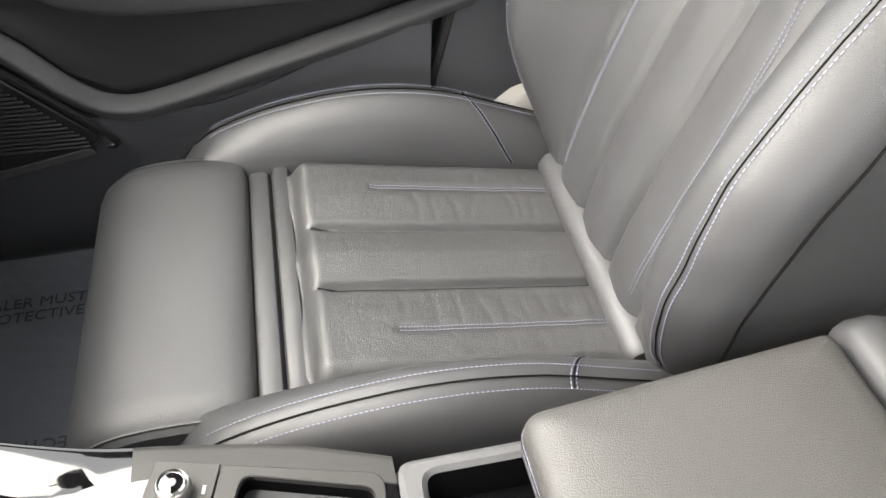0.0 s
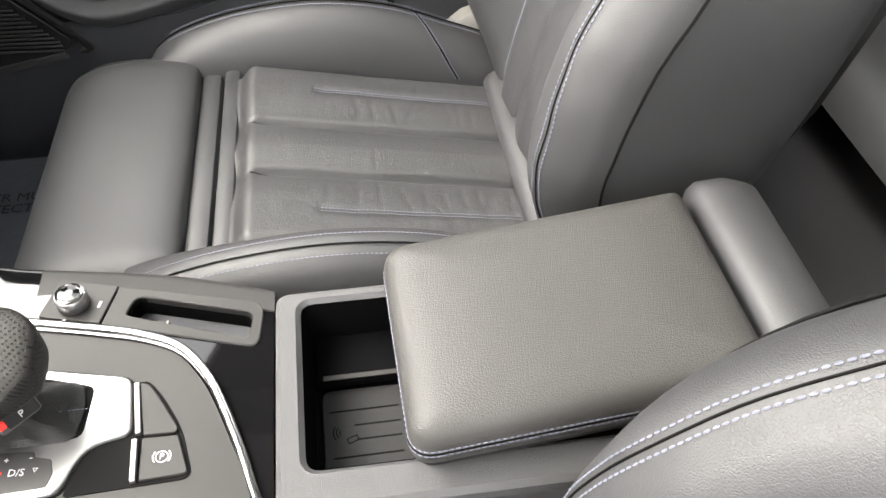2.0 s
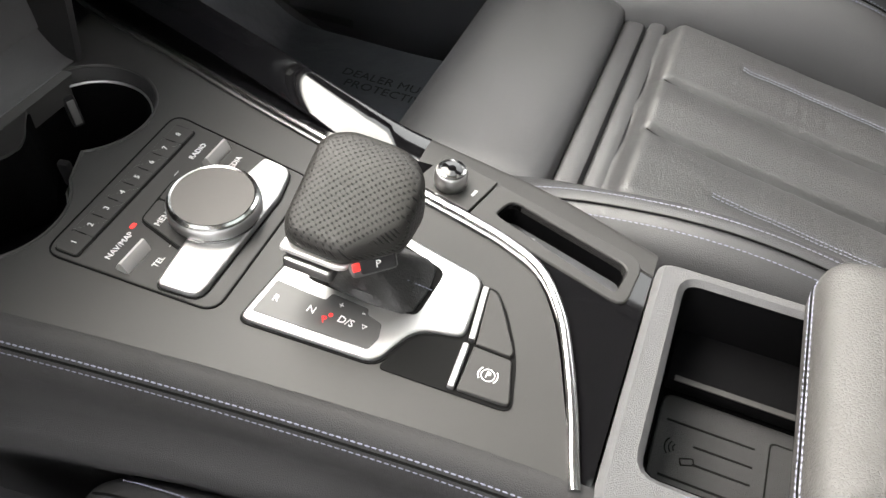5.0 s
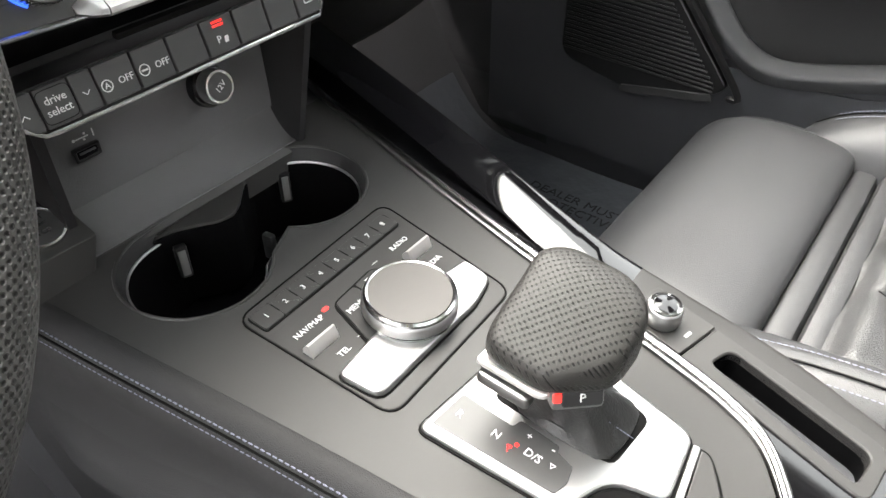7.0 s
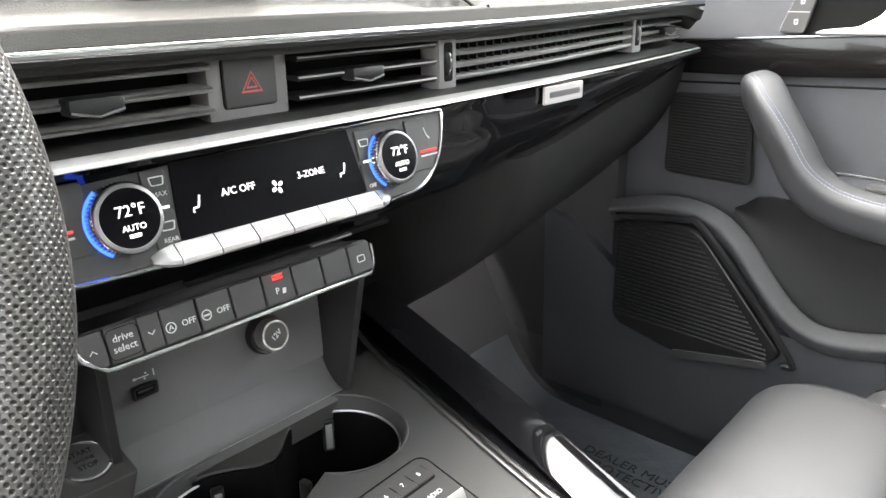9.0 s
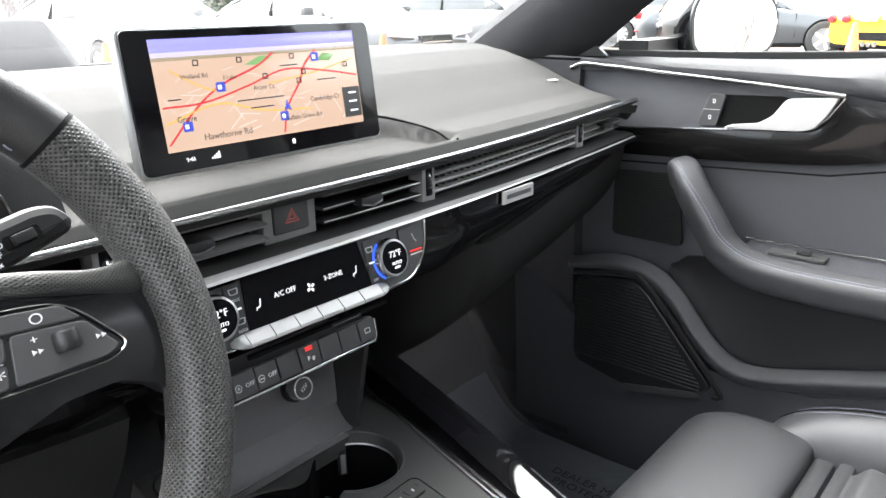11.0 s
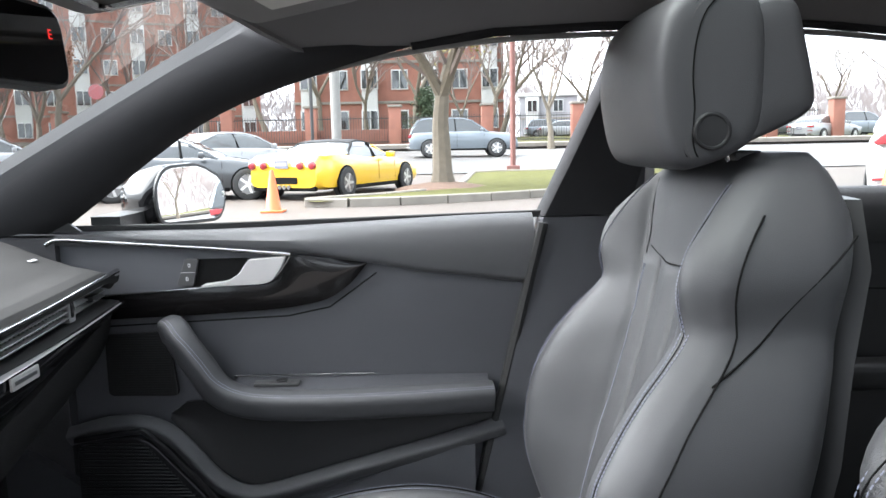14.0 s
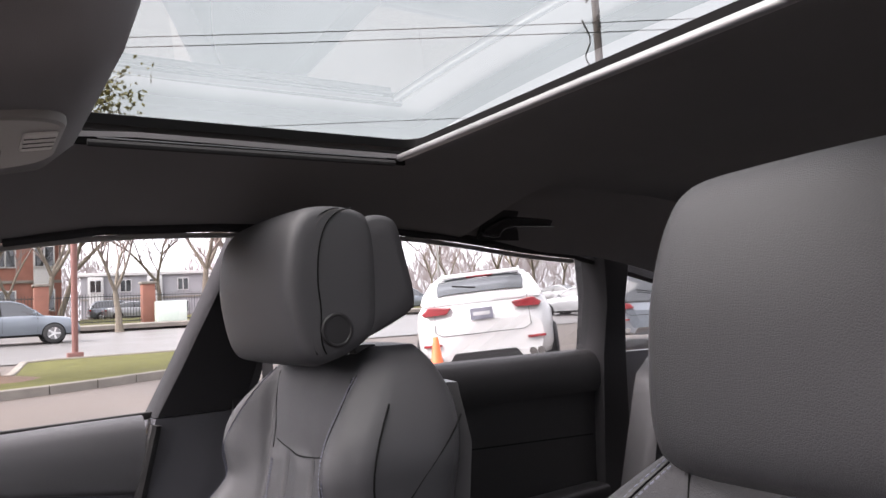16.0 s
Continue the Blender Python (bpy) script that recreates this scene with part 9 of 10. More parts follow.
kerb = thing("kerb", (14, -1, 0), "pale concrete kerb in short lengths round the grass island", "kerb", kind="structure")
ring = along([Vector((x, y, 0)) for x, y in isl + isl[:1]], 0.9)
for (p, t), (q, _) in zip(ring, ring[1:]):
    a, b = p + (q - p) * 0.01, q - (q - p) * 0.01
    part("kerb_stone", sweep([Vector((a.x, a.y, land(a.x, a.y) + 0.06)), Vector((b.x, b.y, land(b.x, b.y) + 0.06))], [(-0.09, -0.08), (0.09, -0.08), (0.09, 0.08), (0.07, 0.095), (-0.07, 0.095), (-0.09, 0.075)]), CONCRETE, kerb)
single("mulch_bed", lathe([(1.1, 0.0), (0.9, 0.06), (0.4, 0.14), (0.2, 0.16)], Matrix.Translation((15.9, -0.06, 0.1)), 20), MULCH, (15.9, -0.06, 0.1), "brown mulch heap round the tree foot", "mulch", kind="structure")


# ---- vehicles ----
BODY = {
    "sedan": [(0, 0.74), (0.012, 0.90), (0.04, 0.985), (0.16, 1.02), (0.3, 1.01), (0.66, 0.99), (0.72, 0.96), (0.86, 0.88), (0.95, 0.78), (0.99, 0.66), (1, 0.56)],
    "suv": [(0, 0.80), (0.012, 1.0), (0.03, 1.06), (0.3, 1.10), (0.66, 1.10), (0.73, 1.06), (0.88, 0.99), (0.96, 0.90), (0.995, 0.74), (1, 0.62)],
    "coupe": [(0, 0.90), (0.010, 1.16), (0.03, 1.25), (0.1, 1.24), (0.3, 1.20), (0.66, 1.10), (0.73, 1.06), (0.88, 0.99), (0.96, 0.90), (0.995, 0.74), (1, 0.62)],
    "sports": [(0, 0.66), (0.01, 0.84), (0.03, 0.90), (0.16, 0.935), (0.3, 0.90), (0.42, 0.85), (0.6, 0.85), (0.68, 0.82), (0.82, 0.74), (0.93, 0.62), (0.99, 0.50), (1, 0.42)],
}
CABIN = {   # fraction along, height share from belt to roof
    "sedan": [(0.10, 0.0), (0.20, 0.55), (0.30, 0.92), (0.40, 1.0), (0.50, 0.98), (0.58, 0.82), (0.66, 0.42), (0.735, 0.0)],
    "suv": [(0.012, 0.02), (0.05, 0.55), (0.09, 0.90), (0.18, 0.98), (0.35, 1.0), (0.50, 0.97), (0.58, 0.80), (0.66, 0.40), (0.735, 0.0)],
    "coupe": [(0.015, 0.02), (0.06, 0.40), (0.11, 0.78), (0.19, 0.96), (0.35, 1.0), (0.50, 0.97), (0.58, 0.80), (0.66, 0.40), (0.735, 0.0)],
    "sports": [(0.24, 0.0), (0.30, 0.55), (0.35, 0.92), (0.40, 1.0), (0.47, 0.98), (0.53, 0.78), (0.60, 0.38), (0.665, 0.0)],
}


def wheel_at(c, r, width, parent, spokes=5):
    m = Matrix.Translation(c) @ pose(0, 0, 0, 90, 0, 0)
    tyre_prof = [(r * 0.62, -width / 2), (r * 0.9, -width / 2), (r * 0.98, -width * 0.42), (r, -width * 0.3), (r, width * 0.3), (r * 0.98, width * 0.42), (r * 0.9, width / 2), (r * 0.62, width / 2)]
    w = part("wheel", loft([[m @ Vector((q * math.cos(2 * math.pi * i / 28), q * math.sin(2 * math.pi * i / 28), z)) for i in range(28)] for q, z in tyre_prof + tyre_prof[:1]], cap=False), TYRE, parent, "black tyre")
    for sgn in (-1, 1):
        bm = lathe([(r * 0.66, sgn * width * 0.44), (r * 0.60, sgn * width * 0.47), (r * 0.55, sgn * width * 0.34), (r * 0.1, sgn * width * 0.30)], m, 28)
        part("rim", bm, DARK_ALU, w)
        bm = bmesh.new()
        for k in range(spokes):
            a = 2 * math.pi * k / spokes
            box(m @ Vector((r * 0.34 * math.cos(a), r * 0.34 * math.sin(a), sgn * width * 0.42)), (r * 0.58, r * 0.17, 0.02), 0.004, m.to_3x3().to_4x4() @ pose(0, 0, 0, 0, 0, math.degrees(a)), bm=bm, seg=1)
        join(bm, lathe([(r * 0.12, sgn * width * 0.38), (r * 0.11, sgn * width * 0.46), (r * 0.03, sgn * width * 0.47)], m, 12))
        join(bm, lathe([(r * 0.66, sgn * width * 0.42), (r * 0.66, sgn * width * 0.48), (r * 0.61, sgn * width * 0.48), (r * 0.61, sgn * width * 0.42)], m, 28))
        part("spoke_star", bm, RIM, w, "silver wheel star")


def vehicle(name, label, kind, L, W, H, base, colour, at, heading, roof=None, glass_m=None, tails="bars", fine=True, roll=0.0, group="parked vehicles", category="car"):
    """A car built along x (front at +x); heading in degrees from +x."""
    v = thing(name, (0, 0, 0), label, category, group)
    prof, cab, hw = BODY[kind], CABIN[kind], W / 2
    low = {"suv": 0.30, "coupe": 0.30, "sedan": 0.22, "sports": 0.20}[kind]
    belt = lambda f: lerp_table(prof, f) * (H / {"sedan": 1.46, "suv": 1.68, "coupe": 1.60, "sports": 1.2}[kind])
    wr = {"suv": 0.37, "coupe": 0.38, "sedan": 0.335, "sports": 0.325}[kind]
    rear_f, front_f = 0.5 - base / 2 / L - 0.01, 0.5 + base / 2 / L + 0.005
    rings = []
    for i in range(41):
        f = i / 40
        f = f + 0.012 * math.sin(2 * math.pi * f) * -1
        x = -L / 2 + L * f
        zt = belt(f)
        e = max(0.0, (abs(f - 0.5) - 0.40) / 0.10)
        w = hw * (1 - 0.16 * e ** 2.2)
        flare = 0.025 * max(gauss(f - rear_f, 0.09), gauss(f - front_f, 0.09))
        zb = low + 0.06 * e ** 2
        half = [(w * 0.80, zb), (w * 0.96, zb + 0.05), (w + flare, zb + (zt - zb) * 0.35), (w + flare * 0.8, zb + (zt - zb) * 0.62), (w * 0.985, zb + (zt - zb) * 0.80), (w * 0.94, zt - 0.045), (w * 0.86, zt - 0.008), (w * 0.55, zt + 0.012)]
        if kind == "coupe":      # round hips that lean in from the lamps upwards
            half = [(w * 0.78, zb), (w * 0.94, zb + 0.06), (w * 0.99, zb + 0.20), (w + flare, zb + (zt - zb) * 0.50), (w * 0.995, zb + (zt - zb) * 0.70), (w * 0.955, zb + (zt - zb) * 0.83), (w * 0.88, zt - 0.06), (w * 0.80, zt - 0.005)]
        rings.append([(x, a, b) for a, b in half] + [(x, -a, b) for a, b in reversed(half)])
    body = part("body", loft(rings), colour, v, angle=50)
    glass_m = glass_m or DARK_GLASS
    rings = []
    for i in range(25):
        f = cab[0][0] + (cab[-1][0] - cab[0][0]) * i / 24
        x, k = -L / 2 + L * f, lerp_table(cab, f)
        zb = belt(f) - 0.01
        zt = zb + max(0.004, (H - zb) * k)
        wb, wt = (hw * 0.84, hw * (0.84 - 0.17 * k)) if kind == "coupe" else (hw * 0.90, hw * (0.90 - 0.22 * k))
        rings.append([(x, wb, zb - 0.02), (x, (wb + wt) / 2 + 0.02, (zb + zt) / 2), (x, wt, zt - 0.03 * k), (x, wt * 0.8, zt), (x, 0, zt + 0.012), (x, -wt * 0.8, zt), (x, -wt, zt - 0.03 * k), (x, -(wb + wt) / 2 - 0.02, (zb + zt) / 2), (x, -wb, zb - 0.02)])
    part("cabin_glass" if kind != "coupe" else "cabin_shell", loft(rings), glass_m if kind != "coupe" else colour, v, "car glass" if kind != "coupe" else "", angle=50)
    if kind == "coupe":
        def back_glass(p, q):
            f = 0.030 + 0.075 * q
            k = lerp_table(cab, f)
            zb = belt(f) - 0.01
            return (-L / 2 + L * f - 0.012, (p * 2 - 1) * (hw * (0.84 - 0.17 * k) * (0.86 - 0.10 * (1 - q) ** 2)), zb + (H - zb) * k + 0.016 - 0.02 * (2 * p - 1) ** 4)
        part("rear_window", surf(back_glass, 14, 8, 0.01), glass_m, v, "dark rear window")
        for sgn in (1, -1):
            def side_glass(p, q):
                f = 0.16 + 0.50 * p
                k = lerp_table(cab, f)
                zb = belt(f) - 0.01
                h = 0.10 + 0.76 * q
                wide = hw * (0.84 - 0.17 * k * h) + 0.024 * math.sin(math.pi * min(1, h)) + 0.014
                return (-L / 2 + L * f, sgn * wide, zb + (H - zb) * k * h)
            part("side_window", surf(side_glass, 14, 4, 0.008), glass_m, v, "dark side window")
            part("roof_rail", tube([(-L / 2 + L * f, sgn * hw * 0.60, H - 0.01 + dz) for f, dz in ((0.2, -0.01), (0.22, 0.035), (0.35, 0.045), (0.46, 0.04), (0.48, -0.005))], 0.014, 6), colour, v)
    top_f = [(f, k) for f, k in cab if k > 0.75]
    rr = []
    for i in range(13):
        f = top_f[0][0] - 0.015 + (top_f[-1][0] - top_f[0][0] + 0.03) * i / 12
        x, k = -L / 2 + L * f, lerp_table(cab, f)
        zb = belt(f) - 0.01
        zt, wt = zb + (H - zb) * k + 0.012, hw * ((0.84 - 0.17 * k) if kind == "coupe" else (0.90 - 0.22 * k)) + 0.012
        rr.append([(x, wt, zt - 0.055), (x, wt * 0.97, zt - 0.02), (x, wt * 0.8, zt), (x, 0, zt + 0.014), (x, -wt * 0.8, zt), (x, -wt * 0.97, zt - 0.02), (x, -wt, zt - 0.055), (x, 0, zt - 0.03)])
    part("roof", loft(rr), roof or colour, v, angle=50)
    if fine:
        for sgn in (1, -1):
            pk = (0.84, 0.17) if kind == "coupe" else (0.90, 0.22)
            def side_line(fs, dz):
                return [(-L / 2 + L * f, sgn * (hw * (pk[0] - pk[1] * lerp_table(cab, f)) + 0.012), belt(f) - 0.01 + (H - belt(f)) * lerp_table(cab, f) - 0.045) for f in fs]
            for f0, f1 in ((cab[0][0] + 0.005, top_f[0][0]), (top_f[-1][0], cab[-1][0] - 0.005)):
                part("pillar", tube(side_line([f0 + (f1 - f0) * i / 6 for i in range(7)], 0), 0.035, 6), roof if roof and f0 < 0.5 else colour, v)
            fm = 0.43 if kind != "sports" else 0.5
            part("door_pillar", tube([(-L / 2 + L * fm, sgn * hw * (pk[0] + 0.015), belt(fm) - 0.02), (-L / 2 + L * fm - 0.05, sgn * (hw * (pk[0] - pk[1] * lerp_table(cab, fm)) + 0.01), H - 0.06)], 0.03, 6), GAP, v)
            for f in (fm + 0.01, front_f - 0.115):
                part("door_gap", tube([(-L / 2 + L * f, sgn * (hw + 0.004), low + 0.15), (-L / 2 + L * f, sgn * (hw * 0.99 + 0.004), belt(f) - 0.08)], 0.005, 4), GAP, v)
            part("sill", box((-L / 2 + L * (rear_f + front_f) / 2, sgn * hw * 0.97, low + 0.02), (base - wr * 2.2, 0.05, 0.08), 0.02), GAP, v)
            m_ = part("side_mirror", box((-L / 2 + L * (cab[-1][0] - 0.07), sgn * (hw + 0.10), belt(0.66) + 0.05), (0.12, 0.20, 0.13), 0.04), colour, v)
    for f in (rear_f, front_f):
        for sgn in (1, -1):
            part("wheel_arch", lathe([(wr * 1.12, -0.02), (wr * 1.12, 0.012), (wr * 0.5, 0.016)], Matrix.Translation((-L / 2 + L * f, sgn * (hw + 0.012), wr)) @ pose(0, 0, 0, 90, 0, 0), 24), GAP, v)
            wheel_at((-L / 2 + L * f, sgn * (hw - 0.05), wr), wr, 0.23, v, 10 if kind == "sedan" else 5)
    xr, xf = -L / 2, L / 2
    zr = belt(0.02)
    RM = Matrix(((0, 0, -1, xr - 0.012), (-1, 0, 0, 0), (0, 1, 0, 0), (0, 0, 0, 1)))   # rear face: x to the right seen from behind
    FM = Matrix(((0, 0, 1, xf + 0.0), (1, 0, 0, 0), (0, 1, 0, 0), (0, 0, 0, 1)))
    if tails == "round":
        for y in (-0.72, -0.44, 0.44, 0.72):
            part("tail_lamp", lathe([(0.085, -0.02), (0.085, 0.02), (0.07, 0.03), (0.03, 0.03)], RM @ pose(y, zr - 0.17, 0.02), 20), TAIL, v, "round red tail lamp")
        part("bumper_slot", slab(rrect(0.7, 0.14, 0.03, 3), RM @ pose(0.0, 0.40, 0.005), 0.03, 0.01), GAP, v)
        for y in (-0.16, -0.05, 0.06, 0.17):
            part("exhaust", lathe([(0.045, -0.02), (0.045, 0.05), (0.03, 0.05)], RM @ pose(y, 0.27, 0.0), 16), CHROME, v)
        part("diffuser", box((xr + 0.06, 0, 0.24), (0.12, W * 0.8, 0.10), 0.03), GAP, v)
    else:
        for sgn in (1, -1):
            outline = [(sgn * W * 0.21, zr - 0.10), (sgn * W * 0.25, zr - 0.19), (sgn * W * 0.41, zr - 0.20), (sgn * W * 0.43, zr - 0.15), (sgn * W * 0.37, zr - 0.06)] if kind == "coupe" else [(sgn * W * 0.24, zr - 0.17), (sgn * W * 0.28, zr - 0.075), (sgn * W * 0.455, zr - 0.06), (sgn * W * 0.45, zr - 0.20)]
            part("tail_lamp", slab(rounded(outline, 0.02, 3), RM @ pose(0, 0, 0.03), 0.16, 0.015), TAIL, v, "red tail lamp")
            part("reflector", slab(rrect(0.26, 0.035, 0.01, 2), RM @ pose(sgn * W * 0.37, 0.60 * H / 1.6, 0.045), 0.1, 0.005), TAIL, v)
            for k in (0, 1):
                part("exhaust", lathe([(0.05, -0.05), (0.05, 0.08), (0.035, 0.08)], RM @ pose(sgn * (W * 0.33 + 0.11 * k), 0.40 * H / 1.6, 0.0), 16), CHROME, v)
        part("bumper_lip", slab(rounded([(-W * 0.27, low + 0.02), (W * 0.27, low + 0.02), (W * 0.22, low + 0.17), (-W * 0.22, low + 0.17)], 0.03, 3), RM @ pose(0, 0, 0.02), 0.08, 0.01), HARD, v)
        if kind in ("suv", "coupe"):
            part("tailgate_seam", tube([RM @ Vector((x, z, 0.012)) for x, z in ((-W * 0.33, zr - 0.02), (-W * 0.34, 0.78), (-W * 0.29, 0.72), (W * 0.29, 0.72), (W * 0.34, 0.78), (W * 0.33, zr - 0.02))], 0.005, 4), GAP, v)
            part("spoiler", box((xr + 0.60, 0, H - 0.035), (0.24, W * 0.60, 0.035), 0.015, pose(0, 0, 0, 0, -9, 0)), colour, v)
            part("brake_lamp", box((xr + 0.50, 0, H - 0.065), (0.03, 0.4, 0.022), 0.005), TAIL, v)
            part("wiper", tube([(xr + 0.08, 0.05, zr + 0.15), (xr + 0.10, 0.38, zr + 0.20)], 0.012, 5), GAP, v)
    pl = part("number_plate", slab(rrect(0.32, 0.165, 0.01, 2), RM @ pose(0, zr - (0.15 if tails == "round" else 0.22), 0.03 if tails == "round" else 0.02), 0.02, 0.004), PLATE, v, "number plate with blank bars")
    part("plate_bar", slab(rrect(0.24, 0.05, 0.01, 2), RM @ pose(0, zr - (0.15 if tails == "round" else 0.22), 0.033 if tails == "round" else 0.023), 0.004, 0.001), PRINT_DIM, pl)
    zf = belt(0.96)
    for sgn in (1, -1):
        part("head_lamp", slab(rounded([(sgn * W * 0.23, zf - 0.15), (sgn * W * 0.26, zf - 0.06), (sgn * W * 0.43, zf + 0.01), (sgn * W * 0.45, zf - 0.10)], 0.02, 3), FM @ pose(0, 0, -0.02), 0.25, 0.015), HEAD, v, "clear head lamp")
        part("air_intake", slab(rrect(W * 0.2, 0.12, 0.03, 3), FM @ pose(sgn * W * 0.31, low + 0.16, 0.0), 0.2, 0.01), GAP, v)
    part("grille", slab(rounded([(-W * 0.17, zf - 0.34), (W * 0.17, zf - 0.34), (W * 0.19, zf - 0.10), (-W * 0.19, zf - 0.10)], 0.04, 3), FM @ pose(0, 0, 0.008), 0.12, 0.01), GAP, v)
    part("grille_bar", box((xf + 0.012, 0, zf - 0.2), (0.01, W * 0.34, 0.02), 0.004), CHROME, v)
    v.matrix_basis = Matrix.Translation(at) @ pose(0, 0, 0, roll, 0, heading)
    return v


def polar(az, d, z=None):
    x, y = -0.54 + d * math.cos(radians(az)), 0.1 + d * math.sin(radians(az))
    return (x, y, land(x, y) if z is None else z)


vehicle("sports_car", "yellow convertible with black soft top and four round red lamps", "sports", 4.57, 1.87, 1.21, 2.66, YELLOW, (16.55, 2.25, 0.0), -24, roof=SOFT_TOP, glass_m=PALE_GLASS, tails="round")
vehicle("white_suv", "white sport utility vehicle seen from behind, red lamps and four exhausts", "coupe", 5.0, 1.97, 1.61, 3.0, WHITE_P, polar(-35.9, 12.9, -0.02), -38, roll=-3.5)
vehicle("black_sedan", "dark grey electric saloon with a smooth nose, parked facing the street", "sedan", 4.97, 1.96, 1.44, 2.96, BLACK_P, polar(48.6, 13.4, 0), -90)
white_sedan = vehicle("white_sedan", "silver white saloon with large head lamps, parked", "sedan", 5.1, 1.90, 1.48, 3.1, SILVER_P, polar(37.4, 15.6, 0), -84, glass_m=PALE_GLASS)
tagged(copy_thing(white_sedan, Matrix.Translation(polar(63.0, 14.0, 0)) @ pose(0, 0, 0, 0, 0, -92)), "white saloon parked at the end of the row")
tagged(copy_thing(white_sedan, Matrix.Translation(polar(31.0, 24.0, 0.1)) @ pose(0, 0, 0, 0, 0, -66)), "white saloon parked further back in the row")
tagged(copy_thing(white_sedan, Matrix.Translation(polar(22.8, 21.0, 0)) @ pose(0, 0, 0, 0, 0, -70)), "white saloon parked behind the dark roadster")
tagged(copy_thing(white_sedan, Matrix.Translation(polar(15.2, 24.5, 0.1)) @ pose(0, 0, 0, 0, 0, -40)), "white car parked behind the yellow convertible")
black = vehicle("dark_sports_sedan", "black sports car with wide grille, parked beside the yellow convertible", "sports", 4.55, 1.94, 1.29, 2.63, BLACK_P, polar(18.2, 17.2, 0), -82)
grey = vehicle("grey_suv", "grey sport utility vehicle on the street", "suv", 4.7, 1.88, 1.69, 2.79, GREY_P, (32.5, -1.1, land(32.5, 0) + 0.03), -90)
for az, d, h, src in ((-27.5, 52, -60, white_sedan), (-29.5, 55, -70, grey), (-43.0, 38, 20, white_sedan), (-45.2, 42, 30, black), (-47.2, 18, -40, grey), (-10.0, 66, -90, white_sedan), (-8.8, 68, -90, grey), (-41.0, 60, 10, white_sedan), (-24.5, 62, -80, black), (59.0, 30, -60, grey), (49.0, 32, -60, white_sedan), (43.0, 34, -60, black)):
    tagged(copy_thing(src, Matrix.Translation(polar(az, d)) @ pose(0, 0, 0, 0, 0, h)), "distant parked car seen across the street" if d > 36 else "parked car further along the car park")

cone = thing("traffic_cone", (0, 0, 0), "orange traffic cone standing on the asphalt", "traffic cone", "traffic cones")
part("base", box((0, 0, 0.02), (0.36, 0.36, 0.04), 0.015), ORANGE, cone)
part("cone", lathe([(0.14, 0.04), (0.13, 0.05), (0.035, 0.68), (0.028, 0.70), (0.02, 0.70)], Matrix(), 24), ORANGE, cone)
cone.matrix_basis = Matrix.Translation((11.75, 2.8, 0))
copy_thing(cone, Matrix.Translation(polar(44.4, 10.6, 0)) @ pose(0, 0, 0, 0, 0, 20))
copy_thing(cone, Matrix.Translation(polar(-31.4, 9.6, 0)) @ pose(0, 0, 0, 0, 0, 30))
copy_thing(cone, Matrix.Translation(polar(63.5, 10.4, 0)) @ pose(0, 0, 0, 0, 0, 50))


# ---- trees ----
def tree_bm(seed, height, trunk_r, fork, spread, levels=5, kids=3):
    """Branches as tapered four-sided tubes; returns trunk bmesh, twig bmesh and the twig ends."""
    rnd = random.Random(seed)
    trunk, twigs, ends = bmesh.new(), bmesh.new(), []
    def limb(p, d, length, r, level):
        bm = trunk if level < 2 else twigs
        n = 4 if level < 2 else 3
        path = [p]
        dirv = d.copy()
        for i in range(n):
            dirv = (dirv + Vector((rnd.uniform(-1, 1), rnd.uniform(-1, 1), rnd.uniform(-0.4, 0.8))) * 0.14).normalized()
            path.append(path[-1] + dirv * length / n)
        sides = 9 if level == 0 else (6 if level == 1 else (4 if level < 4 else 3))
        end_r = 0.62 if level < 3 else 0.35
        sweep(path, circle(r, sides), up=(0.3, 0.9, 0.1), bm=bm, scale=lambda t: 1 - (1 - end_r) * t + (0.35 * max(0, 0.15 - t) / 0.15 if level == 0 else 0))
        if level >= levels:
            ends.append(path[-1])
            return
        for k in range(kids + (1 if level in (1, 2) else 0)):
            t = 1.0 if k == 0 or level == 0 else rnd.uniform(0.35, 1.0)
            q = path[int(round(t * n))]
            a = rnd.uniform(0, 2 * math.pi) if level else 2 * math.pi * k / kids + rnd.uniform(-0.4, 0.4)
            out = Vector((math.cos(a), math.sin(a), 0))
            nd = (dirv * rnd.uniform(0.7, 1.0) + out * spread * rnd.uniform(0.6, 1.1) + Vector((0, 0, 0.18))).normalized()
            limb(q, nd, length * rnd.uniform(0.55, 0.78) if level else height * 0.26, r * rnd.uniform(0.45, 0.62), level + 1)
    limb(Vector((0, 0, -0.1)), Vector((0.02, 0.01, 1)), fork, trunk_r, 0)
    return trunk, twigs, ends


def leaf_mesh(ends, seed, per, spread, size):
    rnd, bm = random.Random(seed), bmesh.new()
    for e in ends:
        for _ in range(per):
            c = e + Vector((rnd.gauss(0, spread), rnd.gauss(0, spread), rnd.gauss(0, spread * 0.7)))
            a, b = Vector((rnd.uniform(-1, 1), rnd.uniform(-1, 1), rnd.uniform(-1, 1))).normalized(), Vector((rnd.uniform(-1, 1), rnd.uniform(-1, 1), rnd.uniform(-1, 1))).normalized()
            b = a.cross(b).normalized()
            s_ = size * rnd.uniform(0.6, 1.3)
            bm.faces.new([bm.verts.new(c + v_) for v_ in (a * s_, b * s_ * 0.5, a * -s_, b * s_ * -0.5)])
    return bm


